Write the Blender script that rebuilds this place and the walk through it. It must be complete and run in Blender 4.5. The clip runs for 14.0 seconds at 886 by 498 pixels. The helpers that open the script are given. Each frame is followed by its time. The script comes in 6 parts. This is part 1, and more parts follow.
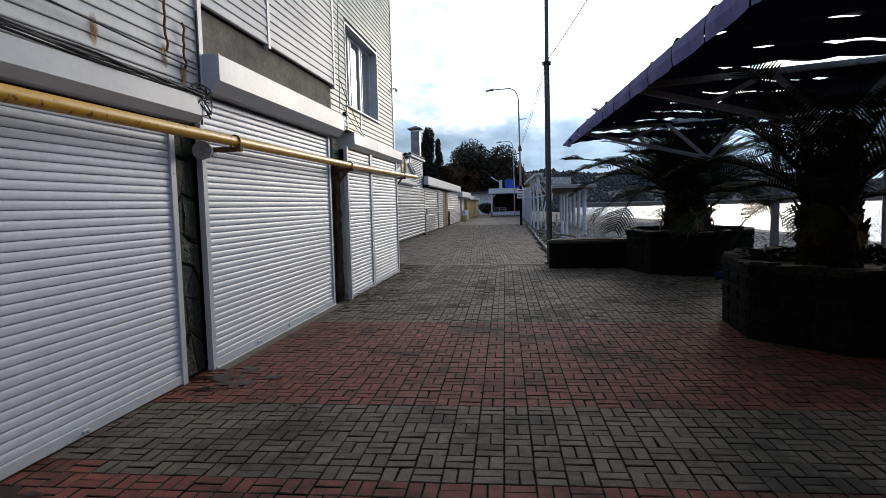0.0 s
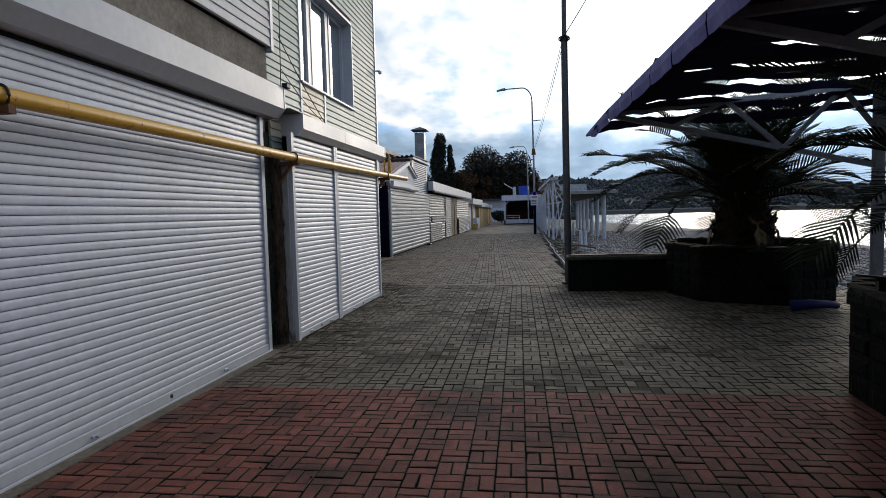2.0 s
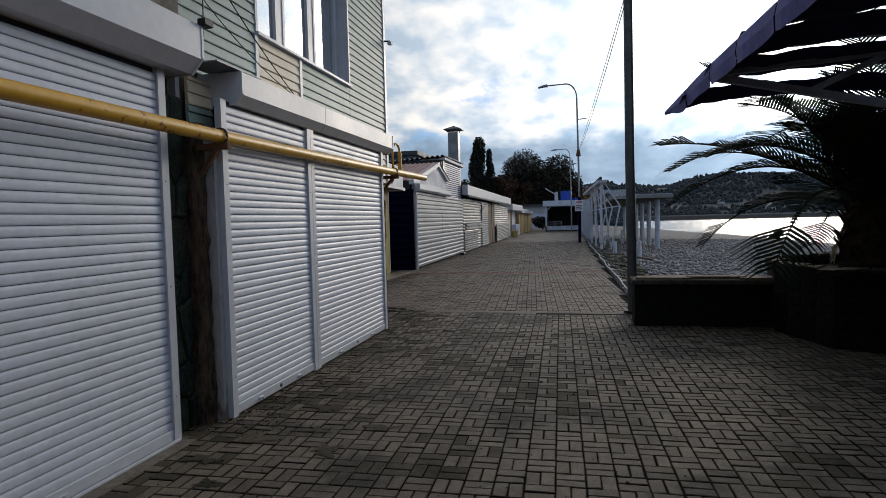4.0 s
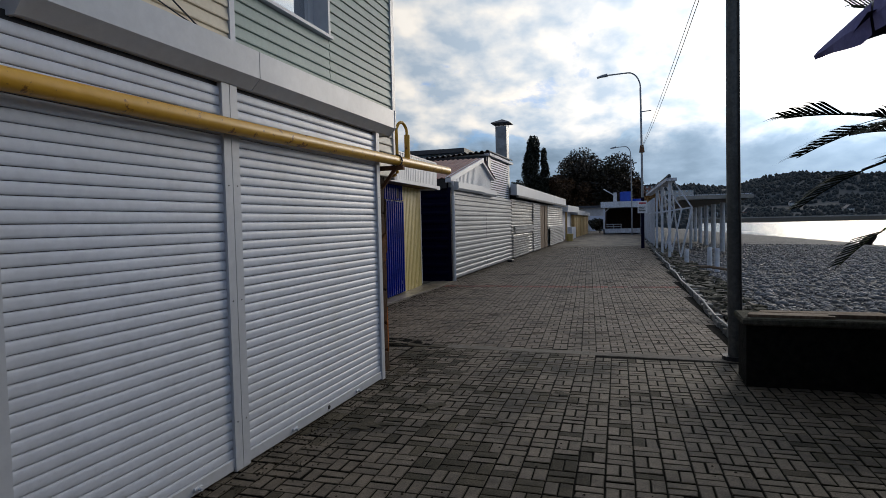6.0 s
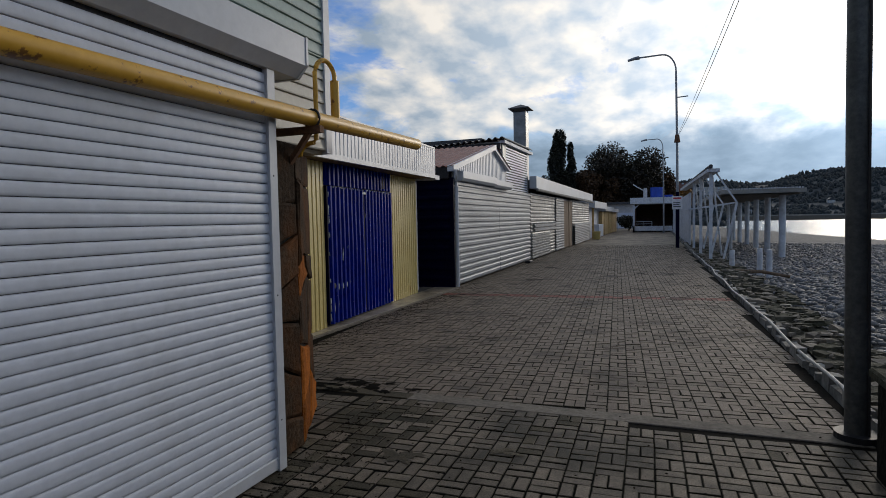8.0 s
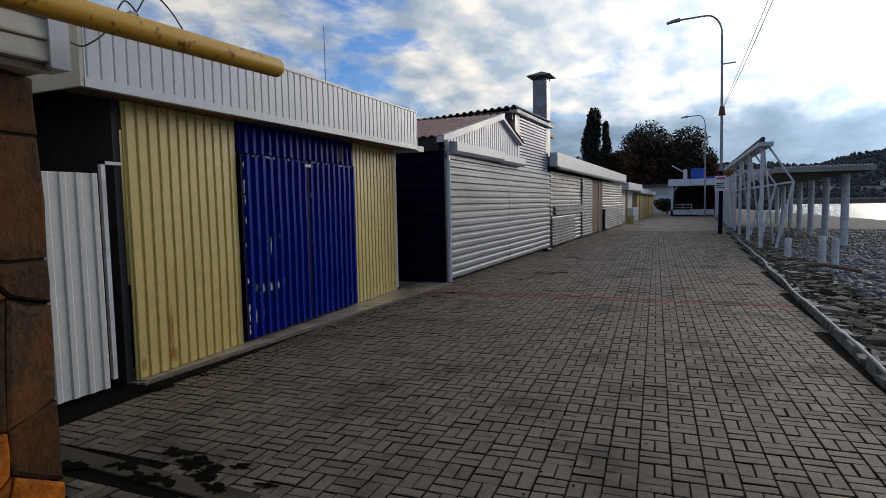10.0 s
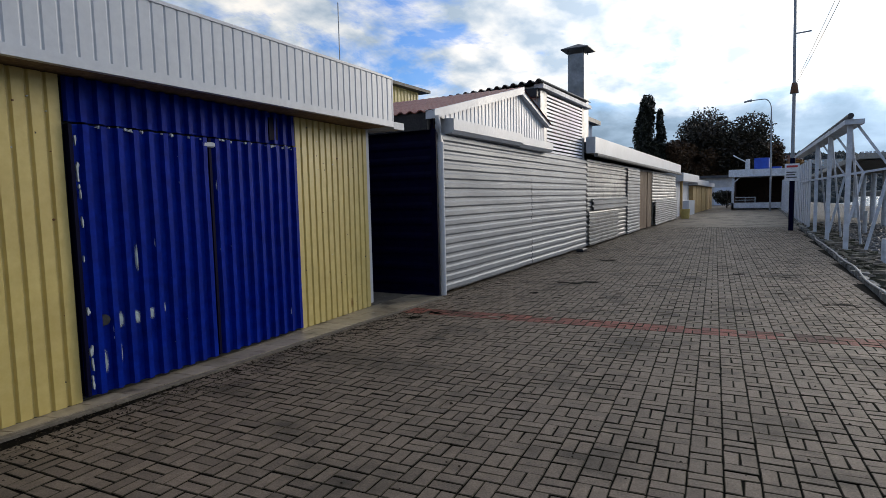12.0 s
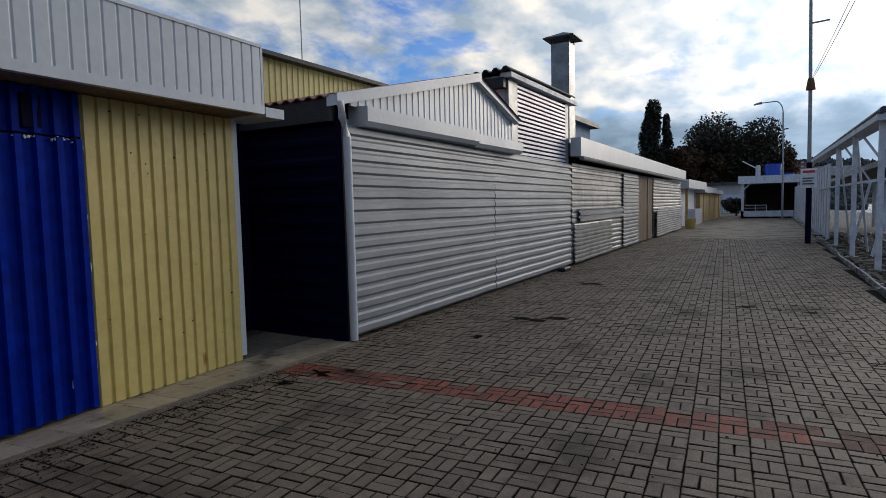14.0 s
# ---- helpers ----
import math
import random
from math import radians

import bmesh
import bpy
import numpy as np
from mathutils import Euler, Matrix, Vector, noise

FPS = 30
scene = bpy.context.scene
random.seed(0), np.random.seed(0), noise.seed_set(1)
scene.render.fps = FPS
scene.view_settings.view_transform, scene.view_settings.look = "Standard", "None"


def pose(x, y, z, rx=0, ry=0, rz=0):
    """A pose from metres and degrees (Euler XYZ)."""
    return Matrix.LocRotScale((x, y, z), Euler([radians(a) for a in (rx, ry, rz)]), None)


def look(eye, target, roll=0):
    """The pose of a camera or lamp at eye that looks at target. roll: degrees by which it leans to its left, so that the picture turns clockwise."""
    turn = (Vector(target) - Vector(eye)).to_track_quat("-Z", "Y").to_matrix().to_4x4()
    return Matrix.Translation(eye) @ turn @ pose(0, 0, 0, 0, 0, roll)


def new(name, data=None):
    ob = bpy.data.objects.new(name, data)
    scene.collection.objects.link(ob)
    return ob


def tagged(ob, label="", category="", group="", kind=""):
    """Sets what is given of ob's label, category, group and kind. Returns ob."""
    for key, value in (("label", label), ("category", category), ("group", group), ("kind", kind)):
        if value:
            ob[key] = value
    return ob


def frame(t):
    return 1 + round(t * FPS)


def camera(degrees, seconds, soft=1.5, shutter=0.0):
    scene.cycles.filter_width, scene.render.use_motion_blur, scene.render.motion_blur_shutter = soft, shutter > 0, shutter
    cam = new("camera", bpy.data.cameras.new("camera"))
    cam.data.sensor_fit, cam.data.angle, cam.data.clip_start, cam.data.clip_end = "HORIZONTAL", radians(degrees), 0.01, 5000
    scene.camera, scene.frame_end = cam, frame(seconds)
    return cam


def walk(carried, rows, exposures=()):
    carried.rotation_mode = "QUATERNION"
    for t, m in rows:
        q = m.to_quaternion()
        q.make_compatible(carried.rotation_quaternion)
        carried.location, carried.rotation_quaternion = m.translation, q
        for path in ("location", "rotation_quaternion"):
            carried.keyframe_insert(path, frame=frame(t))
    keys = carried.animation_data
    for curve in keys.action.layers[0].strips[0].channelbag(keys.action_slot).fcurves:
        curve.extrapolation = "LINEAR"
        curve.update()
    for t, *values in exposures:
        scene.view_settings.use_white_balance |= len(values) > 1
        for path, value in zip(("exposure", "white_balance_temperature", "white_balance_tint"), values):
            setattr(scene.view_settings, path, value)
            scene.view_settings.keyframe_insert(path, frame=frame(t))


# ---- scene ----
cam = camera(75.0, 14.0, soft=0.45)
METRES, EYE, TILT, LEAN, TURN = 18.7, 1.65, -0.22, -0.43, 8.0
ROWS = [
    (0.0, 0.0, 0.0, 0.0, -0.13, -4.14, 1.83),
    (0.5, 0.0071, 0.036, -0.0005, -0.88, -4.33, 1.82),
    (1.0, 0.0104, 0.0738, -0.001, -0.68, -4.09, 1.78),
    (1.5, 0.0193, 0.1117, -0.0009, -0.04, -3.82, 1.86),
    (2.0, 0.0241, 0.1502, -0.0008, 1.32, -3.33, 1.91),
    (2.5, 0.0306, 0.1878, -0.0006, 2.5, -3.14, 1.96),
    (3.0, 0.0326, 0.2259, 0.0002, 3.24, -3.0, 1.96),
    (5.5, 0.0389, 0.4008, 0.003, 9.34, -2.14, 1.67),
    (6.0, 0.0409, 0.4369, 0.0047, 10.69, -2.32, 1.66),
    (6.5, 0.0399, 0.4703, 0.0046, 12.05, -2.4, 1.59),
    (7.0, 0.0429, 0.5035, 0.0037, 12.51, -2.36, 1.51),
    (7.5, 0.0443, 0.5383, 0.0037, 12.98, -2.4, 1.46),
    (10.0, 0.0663, 0.7126, 0.0013, 16.71, -4.16, 1.37),
    (10.5, 0.0696, 0.7465, 0.0002, 19.54, -4.27, 1.41),
    (11.0, 0.072, 0.7812, 0.0004, 21.54, -4.42, 1.49),
    (11.5, 0.074, 0.8177, 0.0004, 22.09, -4.72, 1.57),
    (12.0, 0.0766, 0.8532, 0.0002, 21.66, -4.65, 1.56),
    (12.5, 0.0818, 0.8884, 0.0018, 21.36, -4.47, 1.58),
    (13.0, 0.0849, 0.9215, 0.0023, 21.91, -4.33, 1.59),
    (13.5, 0.0899, 0.9572, 0.0027, 22.17, -4.22, 1.66),
    (14.0, 0.0901, 0.9939, 0.0031, 22.48, -3.89, 1.63),
]
walk(cam, [(t, pose(0, 0, EYE, TILT, LEAN, TURN) @ pose(METRES * x, METRES * y, METRES * z, 90 + pitch, roll, yaw)) for t, x, y, z, yaw, pitch, roll in ROWS],
     [(0.0, 0.02), (1.0, -0.08), (3.0, -0.3), (6.5, -0.55), (7.7, -0.58), (10.0, -0.42), (11.0, -0.08), (12.0, -0.02), (13.0, -0.28), (14.0, -0.38)])

# ---- world, sun, exposure ----
SUN_AZ, SUN_EL = 20.0, 13.0      # degrees to the right of +y, and up
scene.view_settings.exposure = 0.0
world = bpy.data.worlds.new("sky")
scene.world = world
world.use_nodes = True


def build_sky():
    nt = world.node_tree
    nt.nodes.clear()
    N, L = nt.nodes.new, nt.links.new
    out = N("ShaderNodeOutputWorld")
    bg = N("ShaderNodeBackground")
    bg.inputs[1].default_value = 0.11
    sky = N("ShaderNodeTexSky")
    sky.sky_type = "NISHITA"
    sky.sun_disc = False
    sky.sun_elevation = radians(SUN_EL)
    sky.sun_rotation = radians(SUN_AZ)
    sky.air_density, sky.dust_density, sky.ozone_density = 1.3, 1.0, 2.5
    co = N("ShaderNodeTexCoord")
    sep = N("ShaderNodeSeparateXYZ")
    L(co.outputs["Generated"], sep.inputs[0])

    def math(op, a, b=None, c=None, clamp=False):
        m = N("ShaderNodeMath")
        m.operation, m.use_clamp = op, clamp
        for k, v in enumerate((a, b, c)):
            if v is None:
                continue
            if isinstance(v, (int, float)):
                m.inputs[k].default_value = v
            else:
                L(v, m.inputs[k])
        return m.outputs[0]

    # clouds on a flat sheet overhead
    h = math("ADD", math("MAXIMUM", sep.outputs[2], 0.0), 0.30)
    u, v = math("DIVIDE", sep.outputs[0], h), math("DIVIDE", sep.outputs[1], h)
    comb = N("ShaderNodeCombineXYZ")
    L(u, comb.inputs[0])
    L(math("MULTIPLY", v, 0.8), comb.inputs[1])
    big = N("ShaderNodeTexNoise")
    big.inputs["Scale"].default_value = 2.3
    big.inputs["Detail"].default_value = 7.0
    big.inputs["Roughness"].default_value = 0.61
    big.inputs["Distortion"].default_value = 0.25
    L(comb.outputs[0], big.inputs["Vector"])
    ramp = N("ShaderNodeValToRGB")
    ramp.color_ramp.elements[0].position, ramp.color_ramp.elements[1].position = 0.42, 0.53
    L(big.outputs[0], ramp.inputs[0])
    small = N("ShaderNodeTexNoise")
    small.inputs["Scale"].default_value = 7.5
    small.inputs["Detail"].default_value = 8.0
    small.inputs["Roughness"].default_value = 0.5
    L(comb.outputs[0], small.inputs["Vector"])
    # brightness round the veiled sun
    dot = N("ShaderNodeVectorMath")
    dot.operation = "DOT_PRODUCT"
    a, e = radians(SUN_AZ), radians(SUN_EL + 3)
    L(co.outputs["Generated"], dot.inputs[0])
    dot.inputs[1].default_value = (np.sin(a) * np.cos(e), np.cos(a) * np.cos(e), np.sin(e))
    near = math("MAXIMUM", dot.outputs["Value"], 0.0)
    glow = math("ADD", math("MULTIPLY", math("POWER", near, 5.0), 11.0), math("MULTIPLY", math("POWER", near, 60.0), 20.0))
    # a low bank of blue-grey cloud at the horizon
    bank = N("ShaderNodeMapRange")
    bank.interpolation_type = "SMOOTHSTEP"
    bank.inputs[1].default_value, bank.inputs[2].default_value = 0.165, 0.10
    L(math("ADD", sep.outputs[2], math("MULTIPLY", math("SUBTRACT", big.outputs[0], 0.5), 0.16)), bank.inputs[0])
    thick = math("MULTIPLY", math("SUBTRACT", small.outputs[0], 0.36, None, True), 3.2, None, True)
    lit = math("ADD", math("MULTIPLY", thick, 4.6), 4.8)
    lit = math("ADD", lit, glow)
    lit = math("MULTIPLY", lit, math("SUBTRACT", 1.0, math("MULTIPLY", bank.outputs[0], 0.48)))
    tint = N("ShaderNodeMix")
    tint.data_type = "RGBA"
    tint.inputs["A"].default_value = (0.52, 0.74, 1.0, 1)
    tint.inputs["B"].default_value = (1.0, 0.95, 0.88, 1)
    L(math("MULTIPLY", math("ADD", math("MULTIPLY", thick, 0.8), math("MULTIPLY", near, 0.35)), math("SUBTRACT", 1.0, math("MULTIPLY", bank.outputs[0], 0.9)), None, True), tint.inputs["Factor"])
    cloud = N("ShaderNodeVectorMath")
    cloud.operation = "SCALE"
    L(tint.outputs["Result"], cloud.inputs[0])
    L(lit, cloud.inputs["Scale"])
    both = N("ShaderNodeMix")
    both.data_type = "RGBA"
    L(math("MAXIMUM", math("ADD", ramp.outputs[0], math("MULTIPLY", math("POWER", near, 6.0), 1.3), None, True), bank.outputs[0]), both.inputs["Factor"])
    blue = N("ShaderNodeVectorMath")
    blue.operation = "MULTIPLY"
    blue.inputs[1].default_value = (0.55, 1.0, 1.95)
    L(sky.outputs[0], blue.inputs[0])
    L(blue.outputs[0], both.inputs["A"])
    L(cloud.outputs[0], both.inputs["B"])
    L(both.outputs["Result"], bg.inputs[0])
    L(bg.outputs[0], out.inputs[0])


build_sky()
sun = new("sun", bpy.data.lights.new("sun", "SUN"))
sun.data.energy, sun.data.angle, sun.data.color = 1.15, radians(18), (1.0, 0.87, 0.71)
_a, _e = radians(SUN_AZ), radians(SUN_EL)
sun.matrix_world = look((0, 0, 30), (-np.sin(_a) * np.cos(_e) * 50, -np.cos(_a) * np.cos(_e) * 50, 30 - np.sin(_e) * 50))


# ---- materials ----
def rgba(c):
    return (*c, 1.0) if len(c) == 3 else c


def mat(name, a, b=None, rough=0.7, metal=0.0, grain=60.0, stain=1.5, stain_col=None, stain_amt=0.35, bump=0.15, vary=0.0, spec=0.5, stretch=(1, 1, 1), dist=0.004, mid=0.16, edge=(0.46, 0.72)):
    """Two-scale procedural surface: fine grain between a and b, larger stains, bump; vary: tone per piece."""
    m = bpy.data.materials.new(name)
    m.use_nodes = True
    nt = m.node_tree
    N, L = nt.nodes.new, nt.links.new
    bs = nt.nodes["Principled BSDF"]
    b = b or tuple(min(1, c * 1.18 + 0.005) for c in a)
    geo = N("ShaderNodeNewGeometry")
    mp = N("ShaderNodeMapping")
    mp.inputs["Scale"].default_value = stretch
    L(geo.outputs["Position"], mp.inputs[0])
    fine = N("ShaderNodeTexNoise")
    fine.inputs["Scale"].default_value, fine.inputs["Detail"].default_value = grain, 4
    fine.inputs["Roughness"].default_value = 0.65
    L(mp.outputs[0], fine.inputs["Vector"])
    mix = N("ShaderNodeMix")
    mix.data_type = "RGBA"
    mix.inputs["A"].default_value, mix.inputs["B"].default_value = rgba(a), rgba(b)
    fc = N("ShaderNodeMapRange")
    fc.inputs[1].default_value, fc.inputs[2].default_value = 0.33, 0.67
    L(fine.outputs[0], fc.inputs[0])
    L(fc.outputs[0], mix.inputs["Factor"])
    col = mix.outputs["Result"]
    broad = N("ShaderNodeTexNoise")
    broad.inputs["Scale"].default_value, broad.inputs["Detail"].default_value = stain, 6
    broad.inputs["Roughness"].default_value = 0.62
    L(mp.outputs[0], broad.inputs["Vector"])
    rm = N("ShaderNodeMapRange")
    rm.inputs[1].default_value, rm.inputs[2].default_value = edge
    rm.inputs[3].default_value, rm.inputs[4].default_value = 0.0, stain_amt
    L(broad.outputs[0], rm.inputs[0])
    st = N("ShaderNodeMix")
    st.data_type = "RGBA"
    st.inputs["B"].default_value = rgba(stain_col or tuple(c * 0.45 for c in a))
    L(rm.outputs[0], st.inputs["Factor"])
    L(col, st.inputs["A"])
    col = st.outputs["Result"]
    if mid:
        patchy = N("ShaderNodeTexNoise")
        patchy.inputs["Scale"].default_value, patchy.inputs["Detail"].default_value = (grain * stain) ** 0.5, 5
        patchy.inputs["Roughness"].default_value = 0.6
        L(mp.outputs[0], patchy.inputs["Vector"])
        pm = N("ShaderNodeMapRange")
        pm.inputs[1].default_value, pm.inputs[2].default_value = 0.3, 0.7
        pm.inputs[3].default_value, pm.inputs[4].default_value = 1 - mid, 1 + mid
        L(patchy.outputs[0], pm.inputs[0])
        ps = N("ShaderNodeVectorMath")
        ps.operation = "SCALE"
        L(col, ps.inputs[0])
        L(pm.outputs[0], ps.inputs["Scale"])
        col = ps.outputs[0]
    if vary:
        oi = N("ShaderNodeObjectInfo")
        ad = N("ShaderNodeMath")
        ad.operation = "ADD"
        L(oi.outputs["Random"], ad.inputs[0])
        L(geo.outputs["Random Per Island"], ad.inputs[1])
        fr = N("ShaderNodeMath")
        fr.operation = "FRACT"
        L(ad.outputs[0], fr.inputs[0])
        vr = N("ShaderNodeMapRange")
        vr.inputs[3].default_value, vr.inputs[4].default_value = 1 - vary, 1 + vary
        L(fr.outputs[0], vr.inputs[0])
        sc = N("ShaderNodeVectorMath")
        sc.operation = "SCALE"
        L(col, sc.inputs[0])
        L(vr.outputs[0], sc.inputs["Scale"])
        col = sc.outputs[0]
    L(col, bs.inputs["Base Color"])
    rr = N("ShaderNodeMapRange")
    rr.inputs[3].default_value, rr.inputs[4].default_value = max(0.03, rough - 0.12), min(1, rough + 0.12)
    L(broad.outputs[0], rr.inputs[0])
    L(rr.outputs[0], bs.inputs["Roughness"])
    bs.inputs["Metallic"].default_value = metal
    bs.inputs["Specular IOR Level"].default_value = spec
    if bump:
        bp = N("ShaderNodeBump")
        bp.inputs["Strength"].default_value, bp.inputs["Distance"].default_value = bump, dist
        L(fine.outputs[0], bp.inputs["Height"])
        L(bp.outputs[0], bs.inputs["Normal"])
    return m


M_PAVE = mat("paver_grey", (0.082, 0.064, 0.045), (0.19, 0.15, 0.107), 0.68, grain=90, stain=0.9, stain_col=(0.02, 0.018, 0.012), stain_amt=0.85, edge=(0.5, 0.64), bump=1.0, vary=0.25, dist=0.006, mid=0.3, spec=0.35)
M_PAVE_WARM = mat("paver_brown", (0.105, 0.079, 0.058), (0.195, 0.15, 0.112), 0.68, grain=80, stain=1.1, stain_col=(0.03, 0.025, 0.018), stain_amt=0.8, edge=(0.53, 0.68), bump=1.0, vary=0.18, dist=0.006, mid=0.22, spec=0.35)
M_PAVER_RED = mat("paver_red", (0.135, 0.032, 0.02), (0.23, 0.066, 0.042), 0.68, grain=90, stain=0.9, stain_col=(0.03, 0.012, 0.009), stain_amt=0.85, edge=(0.5, 0.64), bump=1.0, vary=0.25, dist=0.006, mid=0.3, spec=0.35)
# mossy blocks and patches; on block bevels it also paints in joint shade
M_PAVE_DARK = mat("paver_moss_shade", (0.038, 0.031, 0.019), (0.10, 0.082, 0.053), 0.75, grain=70, stain=1.5, stain_col=(0.012, 0.013, 0.007), stain_amt=0.8, bump=1.0, vary=0.35, dist=0.006, spec=0.2)
M_JOINT = mat("joint_soil", (0.003, 0.0025, 0.002), (0.009, 0.008, 0.006), 0.95, grain=40, stain=0.7, bump=0.5, spec=0.05)
M_CONC = mat("concrete", (0.26, 0.25, 0.225), (0.38, 0.365, 0.33), 0.85, grain=35, stain=1.2, stain_col=(0.09, 0.085, 0.06), stain_amt=0.6, bump=0.5)
M_CONC_DARK = mat("raw_concrete", (0.11, 0.093, 0.072), (0.20, 0.172, 0.136), 0.9, grain=25, stain=1.8, stain_col=(0.07, 0.06, 0.05), stain_amt=0.6, bump=0.6)
M_LINTEL = mat("lintel_concrete", (0.16, 0.135, 0.105), (0.25, 0.215, 0.17), 0.9, grain=22, stain=2.2, stain_col=(0.07, 0.055, 0.04), stain_amt=0.6, bump=0.6)
M_AWNPOST = mat("awning_steel", (0.26, 0.275, 0.30), (0.34, 0.355, 0.375), 0.5, grain=20, stain=3, stain_col=(0.14, 0.13, 0.12), stain_amt=0.4, bump=0.08)
M_KERB = mat("kerb_concrete", (0.16, 0.155, 0.142), (0.27, 0.262, 0.245), 0.85, grain=25, stain=2.5, stain_col=(0.04, 0.042, 0.025), stain_amt=0.7, bump=0.6, vary=0.2)
M_SHUT = mat("shutter_white", (0.55, 0.585, 0.66), (0.62, 0.655, 0.73), 0.4, grain=18, stain=1.1, stain_col=(0.45, 0.45, 0.44), stain_amt=0.3, bump=0.03, mid=0.05)
M_TRIM = mat("white_trim", (0.49, 0.51, 0.55), (0.545, 0.565, 0.60), 0.42, grain=14, stain=0.8, stain_col=(0.43, 0.42, 0.40), stain_amt=0.25, bump=0.02, mid=0.03)
M_SIDE_W = mat("siding_white", (0.55, 0.55, 0.54), (0.63, 0.625, 0.61), 0.5, grain=25, stain=0.9, stain_col=(0.5, 0.48, 0.42), stain_amt=0.4, bump=0.05, vary=0.02, mid=0.05)
M_SIDE_G = mat("siding_green", (0.27, 0.345, 0.30), (0.32, 0.40, 0.35), 0.5, grain=25, stain=0.9, stain_col=(0.33, 0.37, 0.35), stain_amt=0.3, bump=0.05, vary=0.03, mid=0.05)
M_SIDE_B = mat("siding_beige", (0.66, 0.56, 0.40), (0.71, 0.61, 0.45), 0.5, grain=25, stain=0.9, stain_amt=0.15, bump=0.05, mid=0.05)
M_PIPE = mat("pipe_yellow", (0.60, 0.32, 0.025), (0.66, 0.36, 0.04), 0.38, grain=9, stain=13, stain_col=(0.13, 0.04, 0.01), stain_amt=0.85, bump=0.06, mid=0.05, edge=(0.595, 0.65))
M_RUST = mat("rusty_iron", (0.10, 0.045, 0.022), (0.19, 0.085, 0.035), 0.85, grain=45, stain=5, bump=0.5)
# stone colour lowered below its natural tone; the planters' deep shade is in it
M_DARKENED_STONE = mat("darkened_stone", (0.004, 0.0042, 0.0036), (0.014, 0.013, 0.0105), 0.8, grain=14, stain=3, stain_col=(0.006, 0.008, 0.005), stain_amt=0.6, bump=0.9, vary=0.3, dist=0.02, spec=0.08)
M_PIER = mat("green_black_stone", (0.004, 0.010, 0.006), (0.018, 0.03, 0.021), 0.6, grain=16, stain=4, stain_col=(0.05, 0.035, 0.02), stain_amt=0.4, bump=1.0, vary=0.3, dist=0.03, spec=0.2)
M_HOSE = mat("white_hose", (0.3, 0.3, 0.285), (0.42, 0.42, 0.4), 0.6, grain=20, stain=4, stain_amt=0.5, bump=0.1)
M_STONE_A = mat("stone_ochre", (0.22, 0.062, 0.007), (0.34, 0.105, 0.013), 0.8, grain=26, stain=5, stain_col=(0.03, 0.013, 0.006), stain_amt=0.75, bump=0.9, vary=0.35, dist=0.015, spec=0.06)
M_STONE_B = mat("stone_grey", (0.02, 0.012, 0.007), (0.055, 0.034, 0.02), 0.8, grain=26, stain=3, stain_col=(0.12, 0.042, 0.01), stain_amt=0.6, bump=0.9, vary=0.35, dist=0.015, spec=0.06)
M_BLUE = mat("paint_blue", (0.0004, 0.010, 0.19), (0.0008, 0.02, 0.28), 0.42, spec=0.07, grain=10, stain=2.2, stain_col=(0.004, 0.015, 0.13), stain_amt=0.4, bump=0.08)
# navy taken nearly to black, so the recess shade is in the colour
M_NAVY_SHADED = mat("paint_navy_shaded", (0.001, 0.001, 0.016), (0.0015, 0.002, 0.024), 0.6, spec=0.08, grain=10, stain=2.0, bump=0.08)
M_YEL = mat("paint_yellow", (0.52, 0.40, 0.125), (0.58, 0.46, 0.165), 0.45, grain=12, stain=1.6, stain_col=(0.40, 0.29, 0.09), stain_amt=0.4, bump=0.06, mid=0.05)
M_GALV = mat("galvanised", (0.22, 0.235, 0.255), (0.26, 0.275, 0.295), 0.5, 0.35, grain=14, stain=1.3, stain_col=(0.19, 0.195, 0.2), stain_amt=0.35, bump=0.03, vary=0.05, mid=0.04, stretch=(1, 0.35, 1.6))
M_GALV_DULL = mat("galvanised_dull", (0.19, 0.196, 0.202), (0.28, 0.285, 0.29), 0.45, 0.5, grain=7, stain=1.6, stain_col=(0.11, 0.11, 0.104), stain_amt=0.6, bump=0.08, vary=0.08)
M_ROOF_RED = mat("roof_redbrown", (0.22, 0.075, 0.048), (0.29, 0.105, 0.07), 0.5, grain=14, stain=2, bump=0.1)
M_ROOF_DARK = mat("roof_dark", (0.035, 0.035, 0.04), (0.06, 0.06, 0.065), 0.55, grain=14, stain=2, bump=0.1)
M_BLACK = mat("black_iron", (0.02, 0.021, 0.024), (0.04, 0.04, 0.043), 0.5, grain=30, stain=3, bump=0.2, spec=0.25)
M_POLE = mat("pole_steel", (0.07, 0.074, 0.072), (0.125, 0.13, 0.122), 0.55, 0.3, grain=25, stain=3, stain_col=(0.05, 0.05, 0.048), stain_amt=0.6, bump=0.25)
M_LAMPPOLE = mat("lamp_steel", (0.24, 0.25, 0.265), (0.33, 0.34, 0.355), 0.5, 0.3, grain=25, stain=3, bump=0.1)
M_WOOD = mat("weathered_wood", (0.12, 0.075, 0.045), (0.24, 0.165, 0.105), 0.85, grain=22, stain=2, bump=0.4, stretch=(1, 1, 0.15), vary=0.2)
M_OSB = mat("ochre_board", (0.48, 0.31, 0.12), (0.6, 0.42, 0.19), 0.8, grain=30, stain=2, bump=0.2, vary=0.12)
M_PEB = mat("pebbles", (0.075, 0.076, 0.078), (0.165, 0.166, 0.166), 0.6, grain=25, stain=4, stain_amt=0.3, bump=0.2, vary=0.45)
